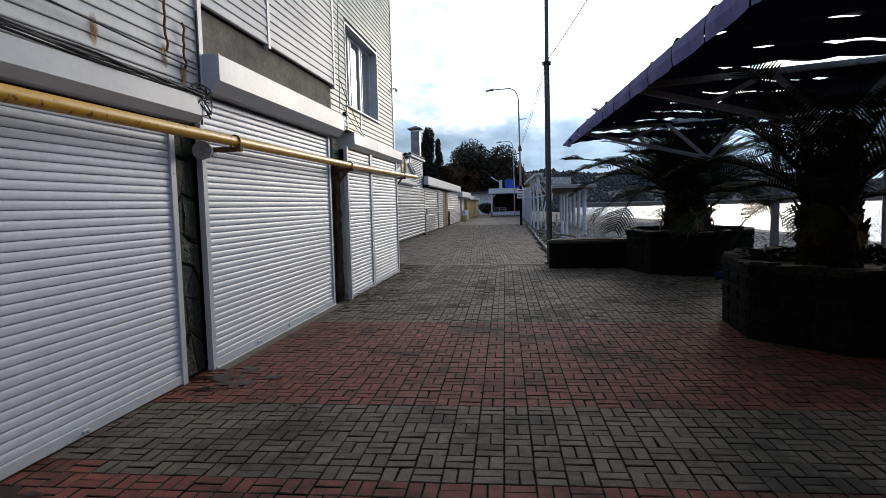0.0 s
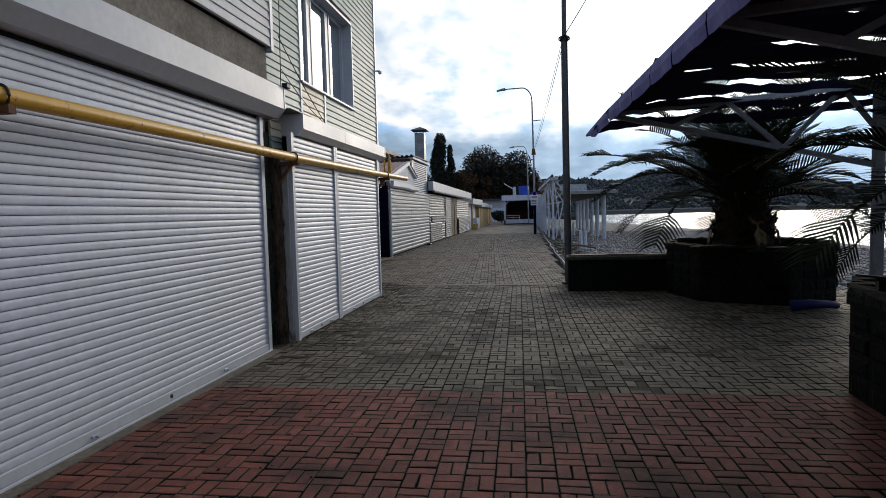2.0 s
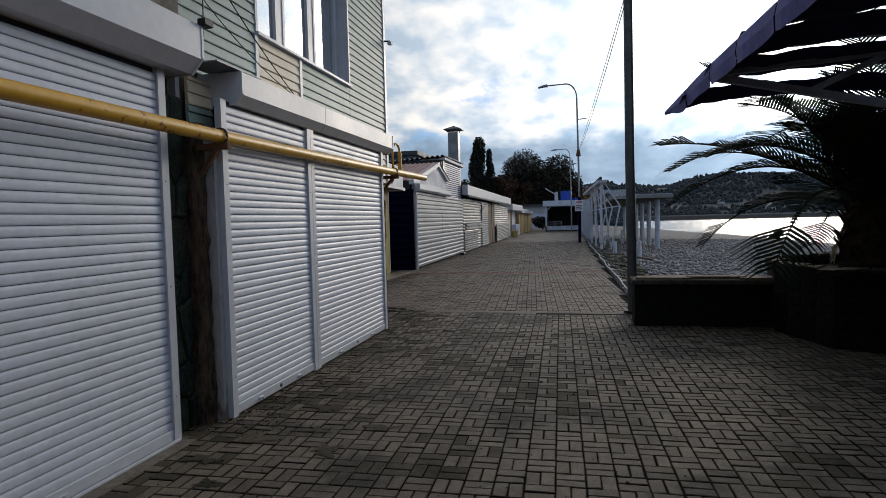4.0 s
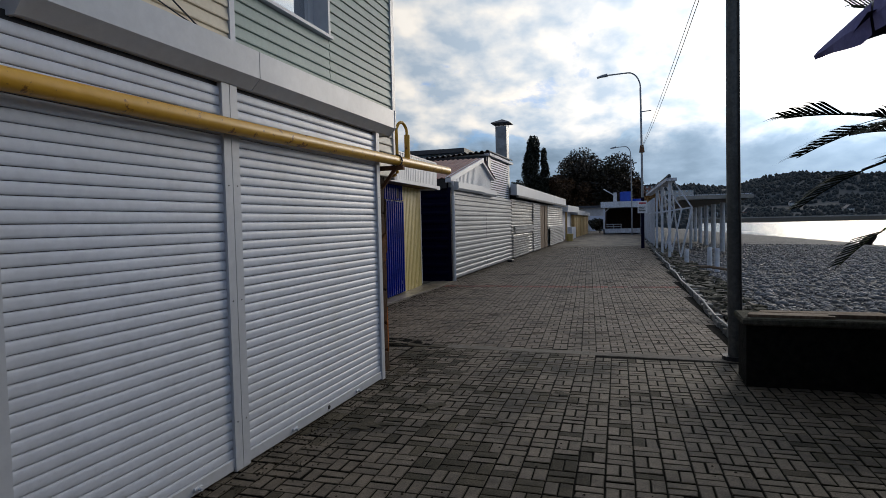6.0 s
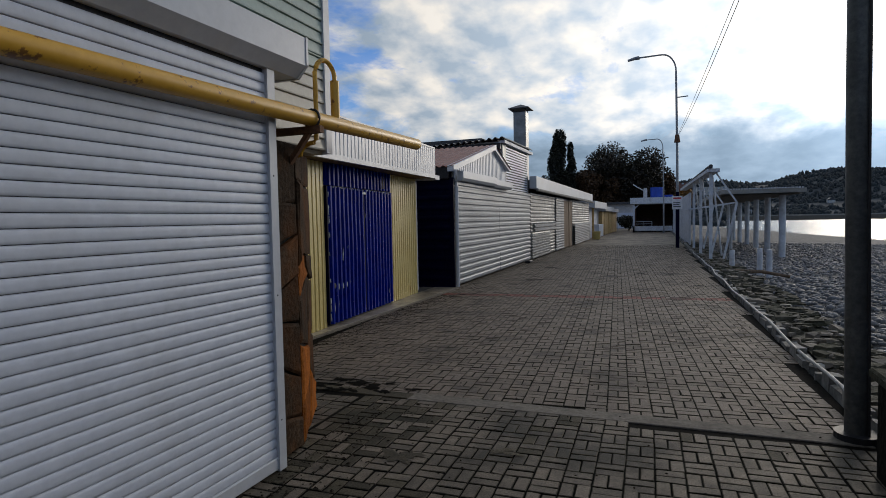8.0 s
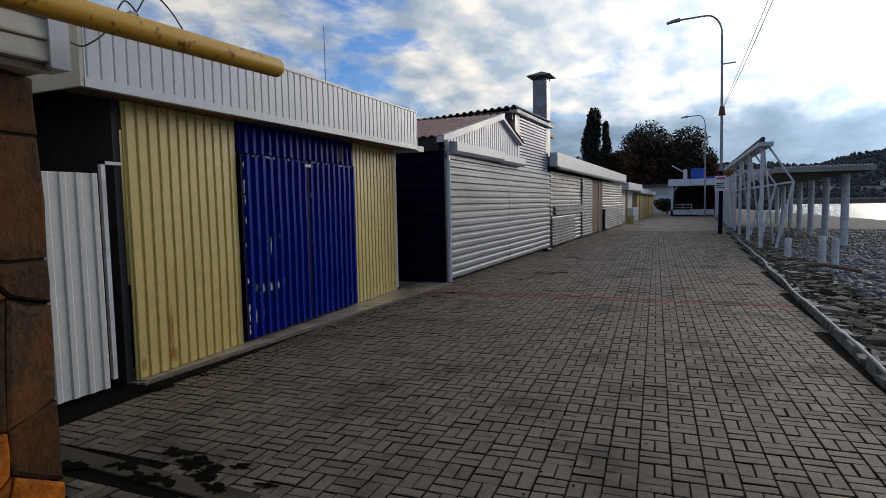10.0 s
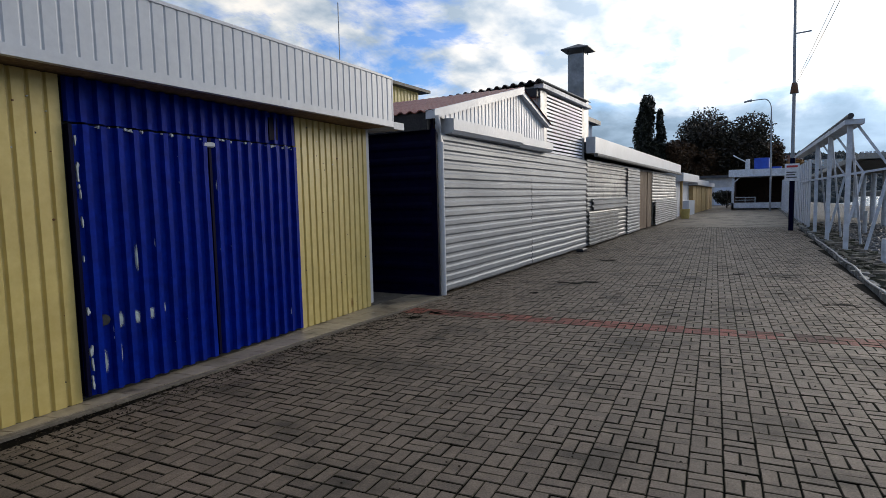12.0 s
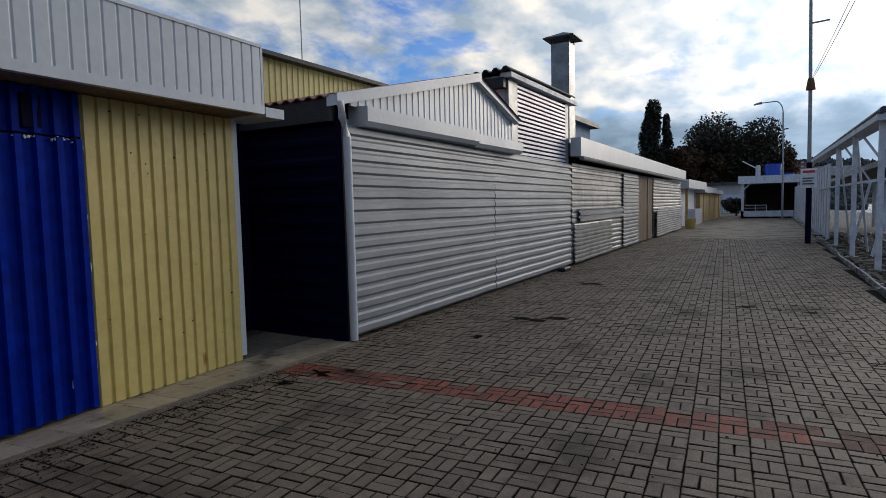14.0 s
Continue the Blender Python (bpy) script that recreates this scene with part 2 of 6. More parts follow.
M_WHITEP = mat("old_white_paint", (0.54, 0.565, 0.61), (0.66, 0.675, 0.71), 0.55, grain=20, stain=2.5, stain_col=(0.36, 0.35, 0.33), stain_amt=0.5, bump=0.15)
M_FABRIC = mat("awning_fabric", (0.02, 0.02, 0.055), (0.032, 0.032, 0.08), 0.85, grain=120, stain=2, bump=0.15, spec=0.1)
# lighter violet paints in daylight coming through the cloth from behind
M_VALANCE_LIT = mat("valance_fabric_lit", (0.16, 0.15, 0.36), (0.2, 0.19, 0.42), 0.85, grain=120, stain=2, bump=0.15)
M_TRUNK = mat("palm_trunk", (0.018, 0.013, 0.009), (0.05, 0.037, 0.024), 0.9, grain=18, stain=5, bump=0.8, spec=0.1)
M_FROND = mat("palm_leaf", (0.009, 0.016, 0.005), (0.021, 0.031, 0.010), 0.8, grain=8, stain=2, bump=0.05, vary=0.3, spec=0.15)
M_FROND_DRY = mat("dry_frond", (0.22, 0.14, 0.06), (0.3, 0.2, 0.09), 0.7, grain=8, stain=2, bump=0.05, vary=0.3)
M_CABLE = mat("cable_black", (0.015, 0.015, 0.016), (0.03, 0.03, 0.03), 0.5, bump=0.05)
M_TILE = mat("step_tile", (0.27, 0.225, 0.165), (0.35, 0.295, 0.22), 0.35, grain=12, stain=3, stain_col=(0.03, 0.024, 0.018), stain_amt=0.85, edge=(0.56, 0.66), bump=0.05, vary=0.15)
M_LEAF = mat("leaf_dark", (0.008, 0.010, 0.004), (0.023, 0.023, 0.008), 0.6, grain=2, stain=0.3, bump=0, vary=0.45)
M_LEAF_RUST = mat("leaf_autumn", (0.035, 0.016, 0.004), (0.095, 0.042, 0.010), 0.6, grain=2, stain=0.3, bump=0, vary=0.45)
M_BARK = mat("bark", (0.05, 0.04, 0.03), (0.09, 0.07, 0.055), 0.9, bump=0.5)
# blue of distance is painted into the hill colour and its stain
M_HILL_HAZE = mat("far_woods", (0.016, 0.025, 0.031), (0.025, 0.036, 0.042), 0.95, grain=0.05, stain=0.012, stain_col=(0.05, 0.07, 0.085), stain_amt=0.6, bump=0)
M_FARWALL = mat("far_wall", (0.5, 0.47, 0.44), (0.6, 0.57, 0.53), 0.8, grain=3, stain=0.4, bump=0)
M_BRICKFAR = mat("far_brick", (0.24, 0.12, 0.09), (0.3, 0.15, 0.11), 0.8, grain=3, stain=0.4, bump=0)
M_BLUEFAR = mat("tank_blue", (0.012, 0.06, 0.45), (0.02, 0.09, 0.55), 0.4, grain=3, stain=1, bump=0)
M_SIGN = mat("sign_white", (0.75, 0.75, 0.76), None, 0.5, bump=0)
M_SIGNINK = mat("sign_red", (0.5, 0.04, 0.04), None, 0.5, bump=0)
M_INK = mat("sign_black", (0.03, 0.03, 0.03), None, 0.5, bump=0)
M_GREYPIPE = mat("vent_grey", (0.33, 0.33, 0.33), (0.42, 0.42, 0.41), 0.5, grain=20, stain=4, bump=0.1)
M_MOSS = mat("mossy_concrete", (0.048, 0.044, 0.031), (0.11, 0.102, 0.077), 0.9, grain=20, stain=1.5, stain_col=(0.025, 0.03, 0.012), stain_amt=0.8, bump=0.9, dist=0.02, spec=0.15)
M_SHINGLE = mat("shingle_bed", (0.04, 0.04, 0.04), (0.12, 0.119, 0.117), 0.8, grain=13, stain=1.2, stain_amt=0.4, bump=1.0, dist=0.05)
M_WATER = mat("sea", (0.10, 0.14, 0.16), (0.12, 0.16, 0.18), 0.16, grain=1.1, stain=0.08, stain_amt=0.1, bump=0.8, dist=0.35, stretch=(0.5, 1.6, 1))
M_CHIP = mat("worn_primer", (0.42, 0.47, 0.50), (0.55, 0.58, 0.58), 0.7, grain=20, stain=5, bump=0.1)
M_BROWNDARK = mat("dark_interior", (0.05, 0.025, 0.016), (0.085, 0.042, 0.026), 0.8, grain=4, stain=1, bump=0.1)


def wash_mat(name, colour, floor=0.88, gain=1.7):
    """A wash that thins out towards the edges of its patch."""
    m = bpy.data.materials.new(name)
    m.use_nodes = True
    nt = m.node_tree
    N, L = nt.nodes.new, nt.links.new
    bs = nt.nodes["Principled BSDF"]
    co, sp, no = N("ShaderNodeTexCoord"), N("ShaderNodeSeparateXYZ"), N("ShaderNodeTexNoise")
    L(co.outputs["Generated"], sp.inputs[0])
    no.inputs["Scale"].default_value, no.inputs["Detail"].default_value = 14, 5
    mp = N("ShaderNodeMapping")
    mp.inputs["Scale"].default_value = (1, 2.5, 0.5)
    L(co.outputs["Object"], mp.inputs[0])
    L(mp.outputs[0], no.inputs["Vector"])

    def op(kind, a, b, clamp=False):
        q = N("ShaderNodeMath")
        q.operation, q.use_clamp = kind, clamp
        for k, v in enumerate((a, b)):
            if isinstance(v, (int, float)):
                q.inputs[k].default_value = v
            else:
                L(v, q.inputs[k])
        return q.outputs[0]

    side = op("MULTIPLY", op("MULTIPLY", sp.outputs[1], op("SUBTRACT", 1.0, sp.outputs[1])), 4.0)
    up = op("MULTIPLY", op("MULTIPLY", sp.outputs[2], op("SUBTRACT", 1.0, sp.outputs[2])), 4.0)
    L(op("MULTIPLY", op("SUBTRACT", op("ADD", op("MULTIPLY", side, up), no.outputs[0]), floor), gain, True), bs.inputs["Alpha"])
    bs.inputs["Base Color"].default_value = colour
    bs.inputs["Roughness"].default_value = 0.8
    return m


M_RUSTWASH = wash_mat("rust_wash", (0.40, 0.17, 0.035, 1), 0.88, 0.8)
M_CHIPWASH = wash_mat("primer_wash", (0.42, 0.5, 0.5, 1), 0.76, 1.1)
M_WET = mat("wet_grime", (0.002, 0.002, 0.0015), (0.007, 0.006, 0.004), 0.75, grain=40, stain=6, bump=0.6, spec=0.03)
M_WETRED = mat("wet_red_grime", (0.022, 0.006, 0.004), (0.045, 0.013, 0.009), 0.45, grain=40, stain=6, bump=0.5, spec=0.25)
M_GRIT = mat("dark_litter", (0.012, 0.01, 0.007), (0.05, 0.04, 0.028), 0.9, grain=40, stain=6, bump=0.3, vary=0.4, spec=0.1)


def glass_mat():
    m = bpy.data.materials.new("window_glass")
    m.use_nodes = True
    bs = m.node_tree.nodes["Principled BSDF"]
    bs.inputs["Base Color"].default_value = (0.42, 0.45, 0.48, 1)
    bs.inputs["Metallic"].default_value = 0.75
    bs.inputs["Roughness"].default_value = 0.03
    bs.inputs["Specular IOR Level"].default_value = 0.9
    bs.inputs["Coat Weight"].default_value = 0.6
    bs.inputs["Coat Roughness"].default_value = 0.02
    return m


M_BARKPOST = mat("barky_timber", (0.014, 0.009, 0.006), (0.11, 0.078, 0.052), 0.9, grain=18, stain=3, bump=1.0, dist=0.03, stretch=(1, 1, 0.3), spec=0.15)
M_PEEL = mat("peeling_white", (0.36, 0.355, 0.34), (0.46, 0.455, 0.44), 0.65, grain=30, stain=3, stain_col=(0.12, 0.08, 0.05), stain_amt=0.8, edge=(0.55, 0.62), bump=0.2, stretch=(1, 1, 0.4))
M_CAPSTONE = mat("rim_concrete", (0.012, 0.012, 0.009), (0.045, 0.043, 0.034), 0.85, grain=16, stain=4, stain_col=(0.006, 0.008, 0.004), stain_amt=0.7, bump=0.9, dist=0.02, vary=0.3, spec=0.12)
M_CREAM = mat("cream_panel", (0.47, 0.44, 0.37), (0.54, 0.51, 0.43), 0.5, grain=20, stain=1.2, stain_col=(0.33, 0.3, 0.24), stain_amt=0.35, bump=0.04, mid=0.04)
M_GLASS = glass_mat()


# ---- mesh helpers ----
def mesh_of(name, verts, faces, mats, idx=None, smooth=False):
    me = bpy.data.meshes.new(name)
    me.from_pydata([tuple(v) for v in verts], [], faces)
    for m in (mats if isinstance(mats, (list, tuple)) else [mats]):
        me.materials.append(m)
    if idx is not None:
        me.polygons.foreach_set("material_index", idx)
    if smooth:
        me.polygons.foreach_set("use_smooth", [True] * len(me.polygons))
    me.update()
    return me


class Geo:
    """Collects boxes, prisms, tubes and sheets into one mesh."""

    def __init__(self):
        self.v, self.f = [], []

    def add(self, verts, faces):
        n = len(self.v)
        self.v += [Vector(p) for p in verts]
        self.f += [tuple(i + n for i in f) for f in faces]
        return self

    def box(self, x0, x1, y0, y1, z0, z1, bevel=0.0):
        if bevel:
            b = min(bevel, (x1 - x0) / 3, (y1 - y0) / 3, (z1 - z0) / 3)
            ring = lambda z, o: [(x0 + o, y0 + o, z), (x1 - o, y0 + o, z), (x1 - o, y1 - o, z), (x0 + o, y1 - o, z)]
            vs = ring(z0, b) + ring(z0 + b, 0) + ring(z1 - b, 0) + ring(z1, b)
            fs = [(3, 2, 1, 0), (12, 13, 14, 15)]
            for k in range(3):
                for i in range(4):
                    j = (i + 1) % 4
                    fs.append((k * 4 + i, k * 4 + j, k * 4 + 4 + j, k * 4 + 4 + i))
            return self.add(vs, fs)
        vs = [(x, y, z) for z in (z0, z1) for x, y in ((x0, y0), (x1, y0), (x1, y1), (x0, y1))]
        return self.add(vs, [(3, 2, 1, 0), (4, 5, 6, 7), (0, 1, 5, 4), (1, 2, 6, 5), (2, 3, 7, 6), (3, 0, 4, 7)])

    def prism(self, poly, axis, a, b):
        """Polygon in the two other axes, pushed along axis from a to b."""
        n = len(poly)
        put = {"x": lambda p, t: (t, p[0], p[1]), "y": lambda p, t: (p[0], t, p[1]), "z": lambda p, t: (p[0], p[1], t)}[axis]
        vs = [put(p, a) for p in poly] + [put(p, b) for p in poly]
        fs = [tuple(range(n))[::-1], tuple(range(n, 2 * n))] + [(i, (i + 1) % n, n + (i + 1) % n, n + i) for i in range(n)]
        return self.add(vs, fs)

    def tube(self, pts, r, seg=10, r2=None):
        pts = [Vector(p) for p in pts]
        n, vs, fs = len(pts), [], []
        for k, p in enumerate(pts):
            d = (pts[min(k + 1, n - 1)] - pts[max(k - 1, 0)]).normalized()
            s = d.cross(Vector((0, 0, 1)) if abs(d.z) < 0.95 else Vector((1, 0, 0))).normalized()
            w = s.cross(d)
            rr = r if r2 is None else r + (r2 - r) * k / (n - 1)
            vs += [p + (s * np.cos(q) + w * np.sin(q)) * rr for q in np.arange(seg) * 2 * np.pi / seg]
        for k in range(n - 1):
            for i in range(seg):
                j = (i + 1) % seg
                fs.append((k * seg + i, k * seg + j, k * seg + seg + j, k * seg + seg + i))
        fs += [tuple(range(seg))[::-1], tuple(range((n - 1) * seg, n * seg))]
        return self.add(vs, fs)

    def beam(self, p, q, w, h=None):
        """A straight bar of section w x h from p to q."""
        p, q, h = Vector(p), Vector(q), h or w
        d = (q - p).normalized()
        s = d.cross(Vector((0, 0, 1)) if abs(d.z) < 0.95 else Vector((0, 1, 0))).normalized() * w / 2
        u = s.cross(d).normalized() * h / 2
        vs = [e + a * s + b * u for e in (p, q) for a, b in ((-1, -1), (1, -1), (1, 1), (-1, 1))]
        return self.add(vs, [(3, 2, 1, 0), (4, 5, 6, 7), (0, 1, 5, 4), (1, 2, 6, 5), (2, 3, 7, 6), (3, 0, 4, 7)])

    def sheet(self, a, b):
        """Joins a row of points to the row before it, on shared points."""
        n = len(a)
        if not self.v:
            self.v += [Vector(p) for p in a]
        k = len(self.v) - n
        self.v += [Vector(p) for p in b]
        self.f += [(k + i, k + i + 1, k + n + i + 1, k + n + i) for i in range(n - 1)]

    def mesh(self, name, m, smooth=False):
        me = mesh_of(name, self.v, self.f, m)
        bm = bmesh.new()
        bm.from_mesh(me)
        bmesh.ops.recalc_face_normals(bm, faces=bm.faces)
        bm.to_mesh(me)
        bm.free()
        if smooth:
            me.polygons.foreach_set("use_smooth", [True] * len(me.polygons))
            me.set_sharp_from_angle(angle=radians(40))
        return me


def solid(name, geo, m, label="", category="", kind="", group="", smooth=False):
    return tagged(new(name, geo.mesh(name, m, smooth)), label, category, group, kind)


def holder(name, label, category, at=(0, 0, 0), group="", kind=""):
    ob = new(name)
    ob.location = at
    ob.empty_display_size = 0.2
    return tagged(ob, label, category, group, kind)


def under(ob, parent):
    """Parents ob, whose mesh is in world coordinates, without moving it."""
    ob.parent = parent
    ob.matrix_parent_inverse = world_of(parent).inverted()
    return ob


def world_of(ob):
    m = ob.matrix_basis.copy()
    if ob.parent:
        m = world_of(ob.parent) @ ob.matrix_parent_inverse @ m
    return m


def part(name, geo, m, parent, label="", smooth=False, kind=""):
    return tagged(under(new(name, geo.mesh(name, m, smooth)), parent), label, kind=kind)


def piece(name, me, parent, m):
    ob = new(name, me)
    ob.matrix_basis = m
    return under(ob, parent)


def ribbed(a, b, z0, z1, pitch, depth, upright=True, thick=0.012, flat=0.55, wobble=0.0, seed=0):
    """A profiled metal sheet between plan points a and b; the ribs stand out to the right of a->b."""
    a, b = Vector((*a, 0)), Vector((*b, 0))
    run = b - a
    length = run.length
    run.normalize()
    out = Vector((run.y, -run.x, 0))
    prof, s = [], 0.0
    total = length if upright else z1 - z0
    while s < total - 1e-6:
        for f, d in (((0, 0), (0.1, 1), (flat, 1), (flat + 0.1, 0)) if upright else ((0, 0), (0.19, 1), (0.62, 1), (0.80, 0))):
            q = s + f * pitch
            if q <= total:
                prof.append((q, d * depth))
        s += pitch
    prof.append((total, 0))
    cols = 2 if upright else max(2, int(length / 0.35) + 1)
    if upright and wobble:
        cols = 8
    g = Geo()
    vs = []
    for k in range(cols):
        t = k / (cols - 1)
        for q, d in prof:
            w = noise.noise(Vector((q * 1.7 + seed * 7.1, t * (6 if not upright else 3), seed * 3.3))) * wobble
            if upright:
                vs.append(a + run * q + out * (d + w) + Vector((0, 0, z0 + (z1 - z0) * t)))
            else:
                vs.append(a + run * (length * t) + out * (d + w) + Vector((0, 0, z0 + q + w * 0.6)))
    n = len(prof)
    fs = [(k * n + i, k * n + i + 1, k * n + n + i + 1, k * n + n + i) for k in range(cols - 1) for i in range(n - 1)]
    back = [v - out * thick for v in vs]
    m = len(vs)
    fs += [tuple(i + m for i in f[::-1]) for f in fs]
    for k in range(cols - 1):
        fs += [(k * n, k * n + n, m + k * n + n, m + k * n), (k * n + n - 1, m + k * n + n - 1, m + k * n + 2 * n - 1, k * n + 2 * n - 1)]
    for i in range(n - 1):
        e = (cols - 1) * n
        fs += [(i, m + i, m + i + 1, i + 1), (e + i, e + i + 1, m + e + i + 1, m + e + i)]
    return g.add(vs + back, fs)


# ---- ground, kerb, beach, sea ----
def kerb_x(y):
    return 0.81 - 0.0205 * (y - 16.8)


solid("ground", Geo().box(-400, 6.5, -60, 12.9, -0.5, -0.0065), M_JOINT, "dark soil bed under the paved promenade", "ground", "structure")
g = Geo()
g.add([(-400, 12.9, -0.0065), (6.5, 12.9, -0.0065), (2.6, 14.6, -0.0065), (kerb_x(14.6), 14.6, -0.0065), (kerb_x(80), 80, -0.0065), (kerb_x(140), 140, -0.0065), (-400, 140, -0.0065)], [(0, 1, 2, 3, 4, 5, 6)])
solid("ground_far", g, M_JOINT, "soil bed under the far promenade", "ground", "structure")
g = Geo().add([(-12, 45, -0.004), (kerb_x(45), 45, -0.004), (kerb_x(110), 110, -0.004), (-12, 110, -0.004)], [(0, 1, 2, 3)])
solid("pavement_far", g, M_PAVE, "grey block paving running far along the sheds", "pavement", "structure")

# beach: one sheet falling from the promenade to the sea and on to the horizon
xs = [0.2, 1.5, 4, 8, 14, 18, 21, 26, 60, 400, 2500]
ys = [-400, -60, -20, 0, 6, 12, 14.4, 20, 28, 36, 46, 60, 80, 110, 160, 240, 420, 900, 2500]


def beach_z(x, y):
    s = x + max(0, y - 70) * 0.12 - max(0, 40 - y) * 0.05
    return -0.22 - 0.02 * min(max(s, 0), 14) - 0.10 * max(0, s - 14)


gv, gf = [], []
for y in ys:
    for x in xs:
        x2 = x + (kerb_x(y) - 0.6 if x < 1 and 14 < y < 200 else 0)
        gv.append((x2, y, max(-6, beach_z(x2, y) + 0.05 * noise.noise(Vector((x2 * 0.3, y * 0.3, 0))))))
for j in range(len(ys) - 1):
    for i in range(len(xs) - 1):
        gf.append((j * len(xs) + i, j * len(xs) + i + 1, (j + 1) * len(xs) + i + 1, (j + 1) * len(xs) + i))
tagged(new("ground_beach", mesh_of("beach", gv, gf, M_SHINGLE)), "grey pebble beach sloping to the sea", "beach", kind="structure")
SEA = -1.25
solid("water", Geo().add([(-20, -2500, SEA), (2500, -2500, SEA), (2500, 420, SEA), (60, 420, SEA), (10, 300, SEA), (2, 140, SEA), (2, 0, SEA)], [tuple(range(7))]), M_WATER, "calm silver sea reflecting the cloudy sky", "water", "structure")


# ---- building with shutters ----
FACE = -3.2


def wall_block(name, x0, x1, y0, y1, z0, z1, m, label):
    return solid(name, Geo().box(x0, x1, y0, y1, z0, z1), m, label, "wall", "structure")


# the stretch below y = -6 is unseen, added to hold off sky light
wall_shop = wall_block("wall_shop", -3.85, -3.63, -14, 15.0, 0, 7.6, M_CONC_DARK, "raw grey concrete wall of the two-storey shop house")
wall_block("wall_shop_end", -9.5, -3.8, 14.8, 15.0, 0, 7.6, M_CONC_DARK, "end wall of the shop house")
solid("roof_shop", Geo().box(-9.6, -3.1, -6.2, 15.3, 7.6, 7.8), M_ROOF_DARK, "flat dark roof of the shop house", "roof", "structure")


def siding(parent, y0, y1, z0, z1, x, m, pitch=0.112, hole=None):
    """Lapped boards along y, one piece each; hole: (y0, y1, z0, z1) left open."""
    cache, z = {}, z0
    while z < z1 - 0.01:
        h = min(pitch, z1 - z)
        spans = [(y0, y1)]
        if hole and z + h > hole[2] + 0.02 and z < hole[3] - 0.02:
            spans = [(y0, hole[0]), (hole[1], y1)]
        for a, b in spans:
            if b - a < 0.05:
                continue
            key = (round(b - a, 3), round(h, 3))
            if key not in cache:
                gg = Geo().prism([(0, 0), (0.022, 0.004), (0.024, 0.014), (0.010, h - 0.006), (0.004, h), (-0.012, h), (-0.012, 0)], "y", 0, b - a)
                cache[key] = gg.mesh("siding_board", m)
            piece("siding_board", cache[key], parent, pose(x, a, z))
        z += h


cladding_white = holder("wall_siding_white", "white lapped siding above the shutters with rust stains", "siding", (FACE, 2, 4), kind="structure")
siding(cladding_white, -6, 5.45, 2.78, 7.6, FACE, M_SIDE_W, 0.107)
siding(cladding_white, 5.55, 7.1, 3.72, 7.6, FACE + 0.02, M_SIDE_W, 0.107)
siding(cladding_white, 7.16, 9.66, 3.72, 7.6, FACE + 0.02, M_SIDE_W, 0.107)
for y in (5.5, 7.13, 9.7):
    part("siding_strip", Geo().box(FACE - 0.02, FACE + 0.05, y - 0.035, y + 0.035, 3.68 if y > 6 else 2.75, 7.6), M_TRIM, cladding_white)
part("lintel", Geo().box(-3.63, FACE - 0.025, 5.56, 9.66, 2.9, 3.7), M_LINTEL, cladding_white, "bare brown concrete lintel")
part("backing", Geo().box(-3.63, FACE - 0.015, -6, 5.5, 2.75, 7.6).box(-3.63, FACE + 0.0, 5.5, 9.7, 3.74, 7.6), M_CONC_DARK, cladding_white)

UP = -3.38      # face of the green upper wall
WIN = (11.05, 13.5, 3.63, 5.2)
cladding_green = holder("wall_siding_green", "pale green lapped siding round the upper window", "siding", (UP, 12, 5), kind="structure")
siding(cladding_green, 9.76, 15.1, 3.1, 7.6, UP, M_SIDE_G, 0.1, (WIN[0] - 0.03, WIN[1] + 0.02, 3.1, WIN[3] + 0.02))
siding(cladding_green, 12.03, WIN[1] + 0.01, 3.1, 3.6, UP, M_SIDE_G, 0.1)
siding(cladding_green, 11.08, 11.96, 3.1, 3.6, UP, M_SIDE_B, 0.1)
siding(cladding_green, 9.76, 15.1, 2.98, 3.1, UP, M_SIDE_G, 0.1)
siding(cladding_green, 9.78, 10.1, 2.3, 2.66, UP + 0.1, M_SIDE_G, 0.1)
siding(cladding_green, 9.78, 10.1, 2.66, 2.9, UP + 0.1, M_SIDE_B, 0.1)
siding(cladding_green, 14.2, 15.1, 2.3, 2.98, UP, M_CREAM, 0.1)
for y, z0, z1 in ((11.03, 3.06, 3.6), (11.995, 3.06, 3.62)):
    part("joint_strip", Geo().box(UP - 0.01, UP + 0.03, y - 0.03, y + 0.03, z0, z1), M_TRIM, cladding_green)
part("corner_trim", Geo().box(UP - 0.02, UP + 0.035, 15.06, 15.15, 2.28, 7.6).box(UP - 0.12, UP - 0.02, 15.1, 15.15, 2.28, 7.6), M_TRIM, cladding_green)
ret = Geo().prism([(0, 0), (0.022, 0.004), (0.024, 0.014), (0.01, 0.13), (0, 0.13)], "x", -9.4, UP - 0.12).mesh("siding_board", M_SIDE_W)
for s in range(39):
    piece("siding_board", ret, cladding_green, pose(0, 15.1, 2.3 + 0.135 * s))
part("backing", Geo().box(-3.63, UP - 0.013, 9.7, WIN[0], 2.3, 7.6).box(-3.63, UP - 0.013, WIN[1], 15.1, 2.3, 7.6).box(-3.63, UP - 0.013, WIN[0], WIN[1], WIN[3], 7.6).box(-3.63, UP - 0.013, WIN[0], WIN[1], 2.3, WIN[2]).box(-9.4, UP - 0.1, 15.0, 15.1, 2.3, 7.6), M_CONC_DARK, cladding_green)
part("soffit", Geo().box(-9.4, UP - 0.03, 14.25, 15.09, 2.27, 2.31), M_SIDE_B, cladding_green, "beige soffit boards")
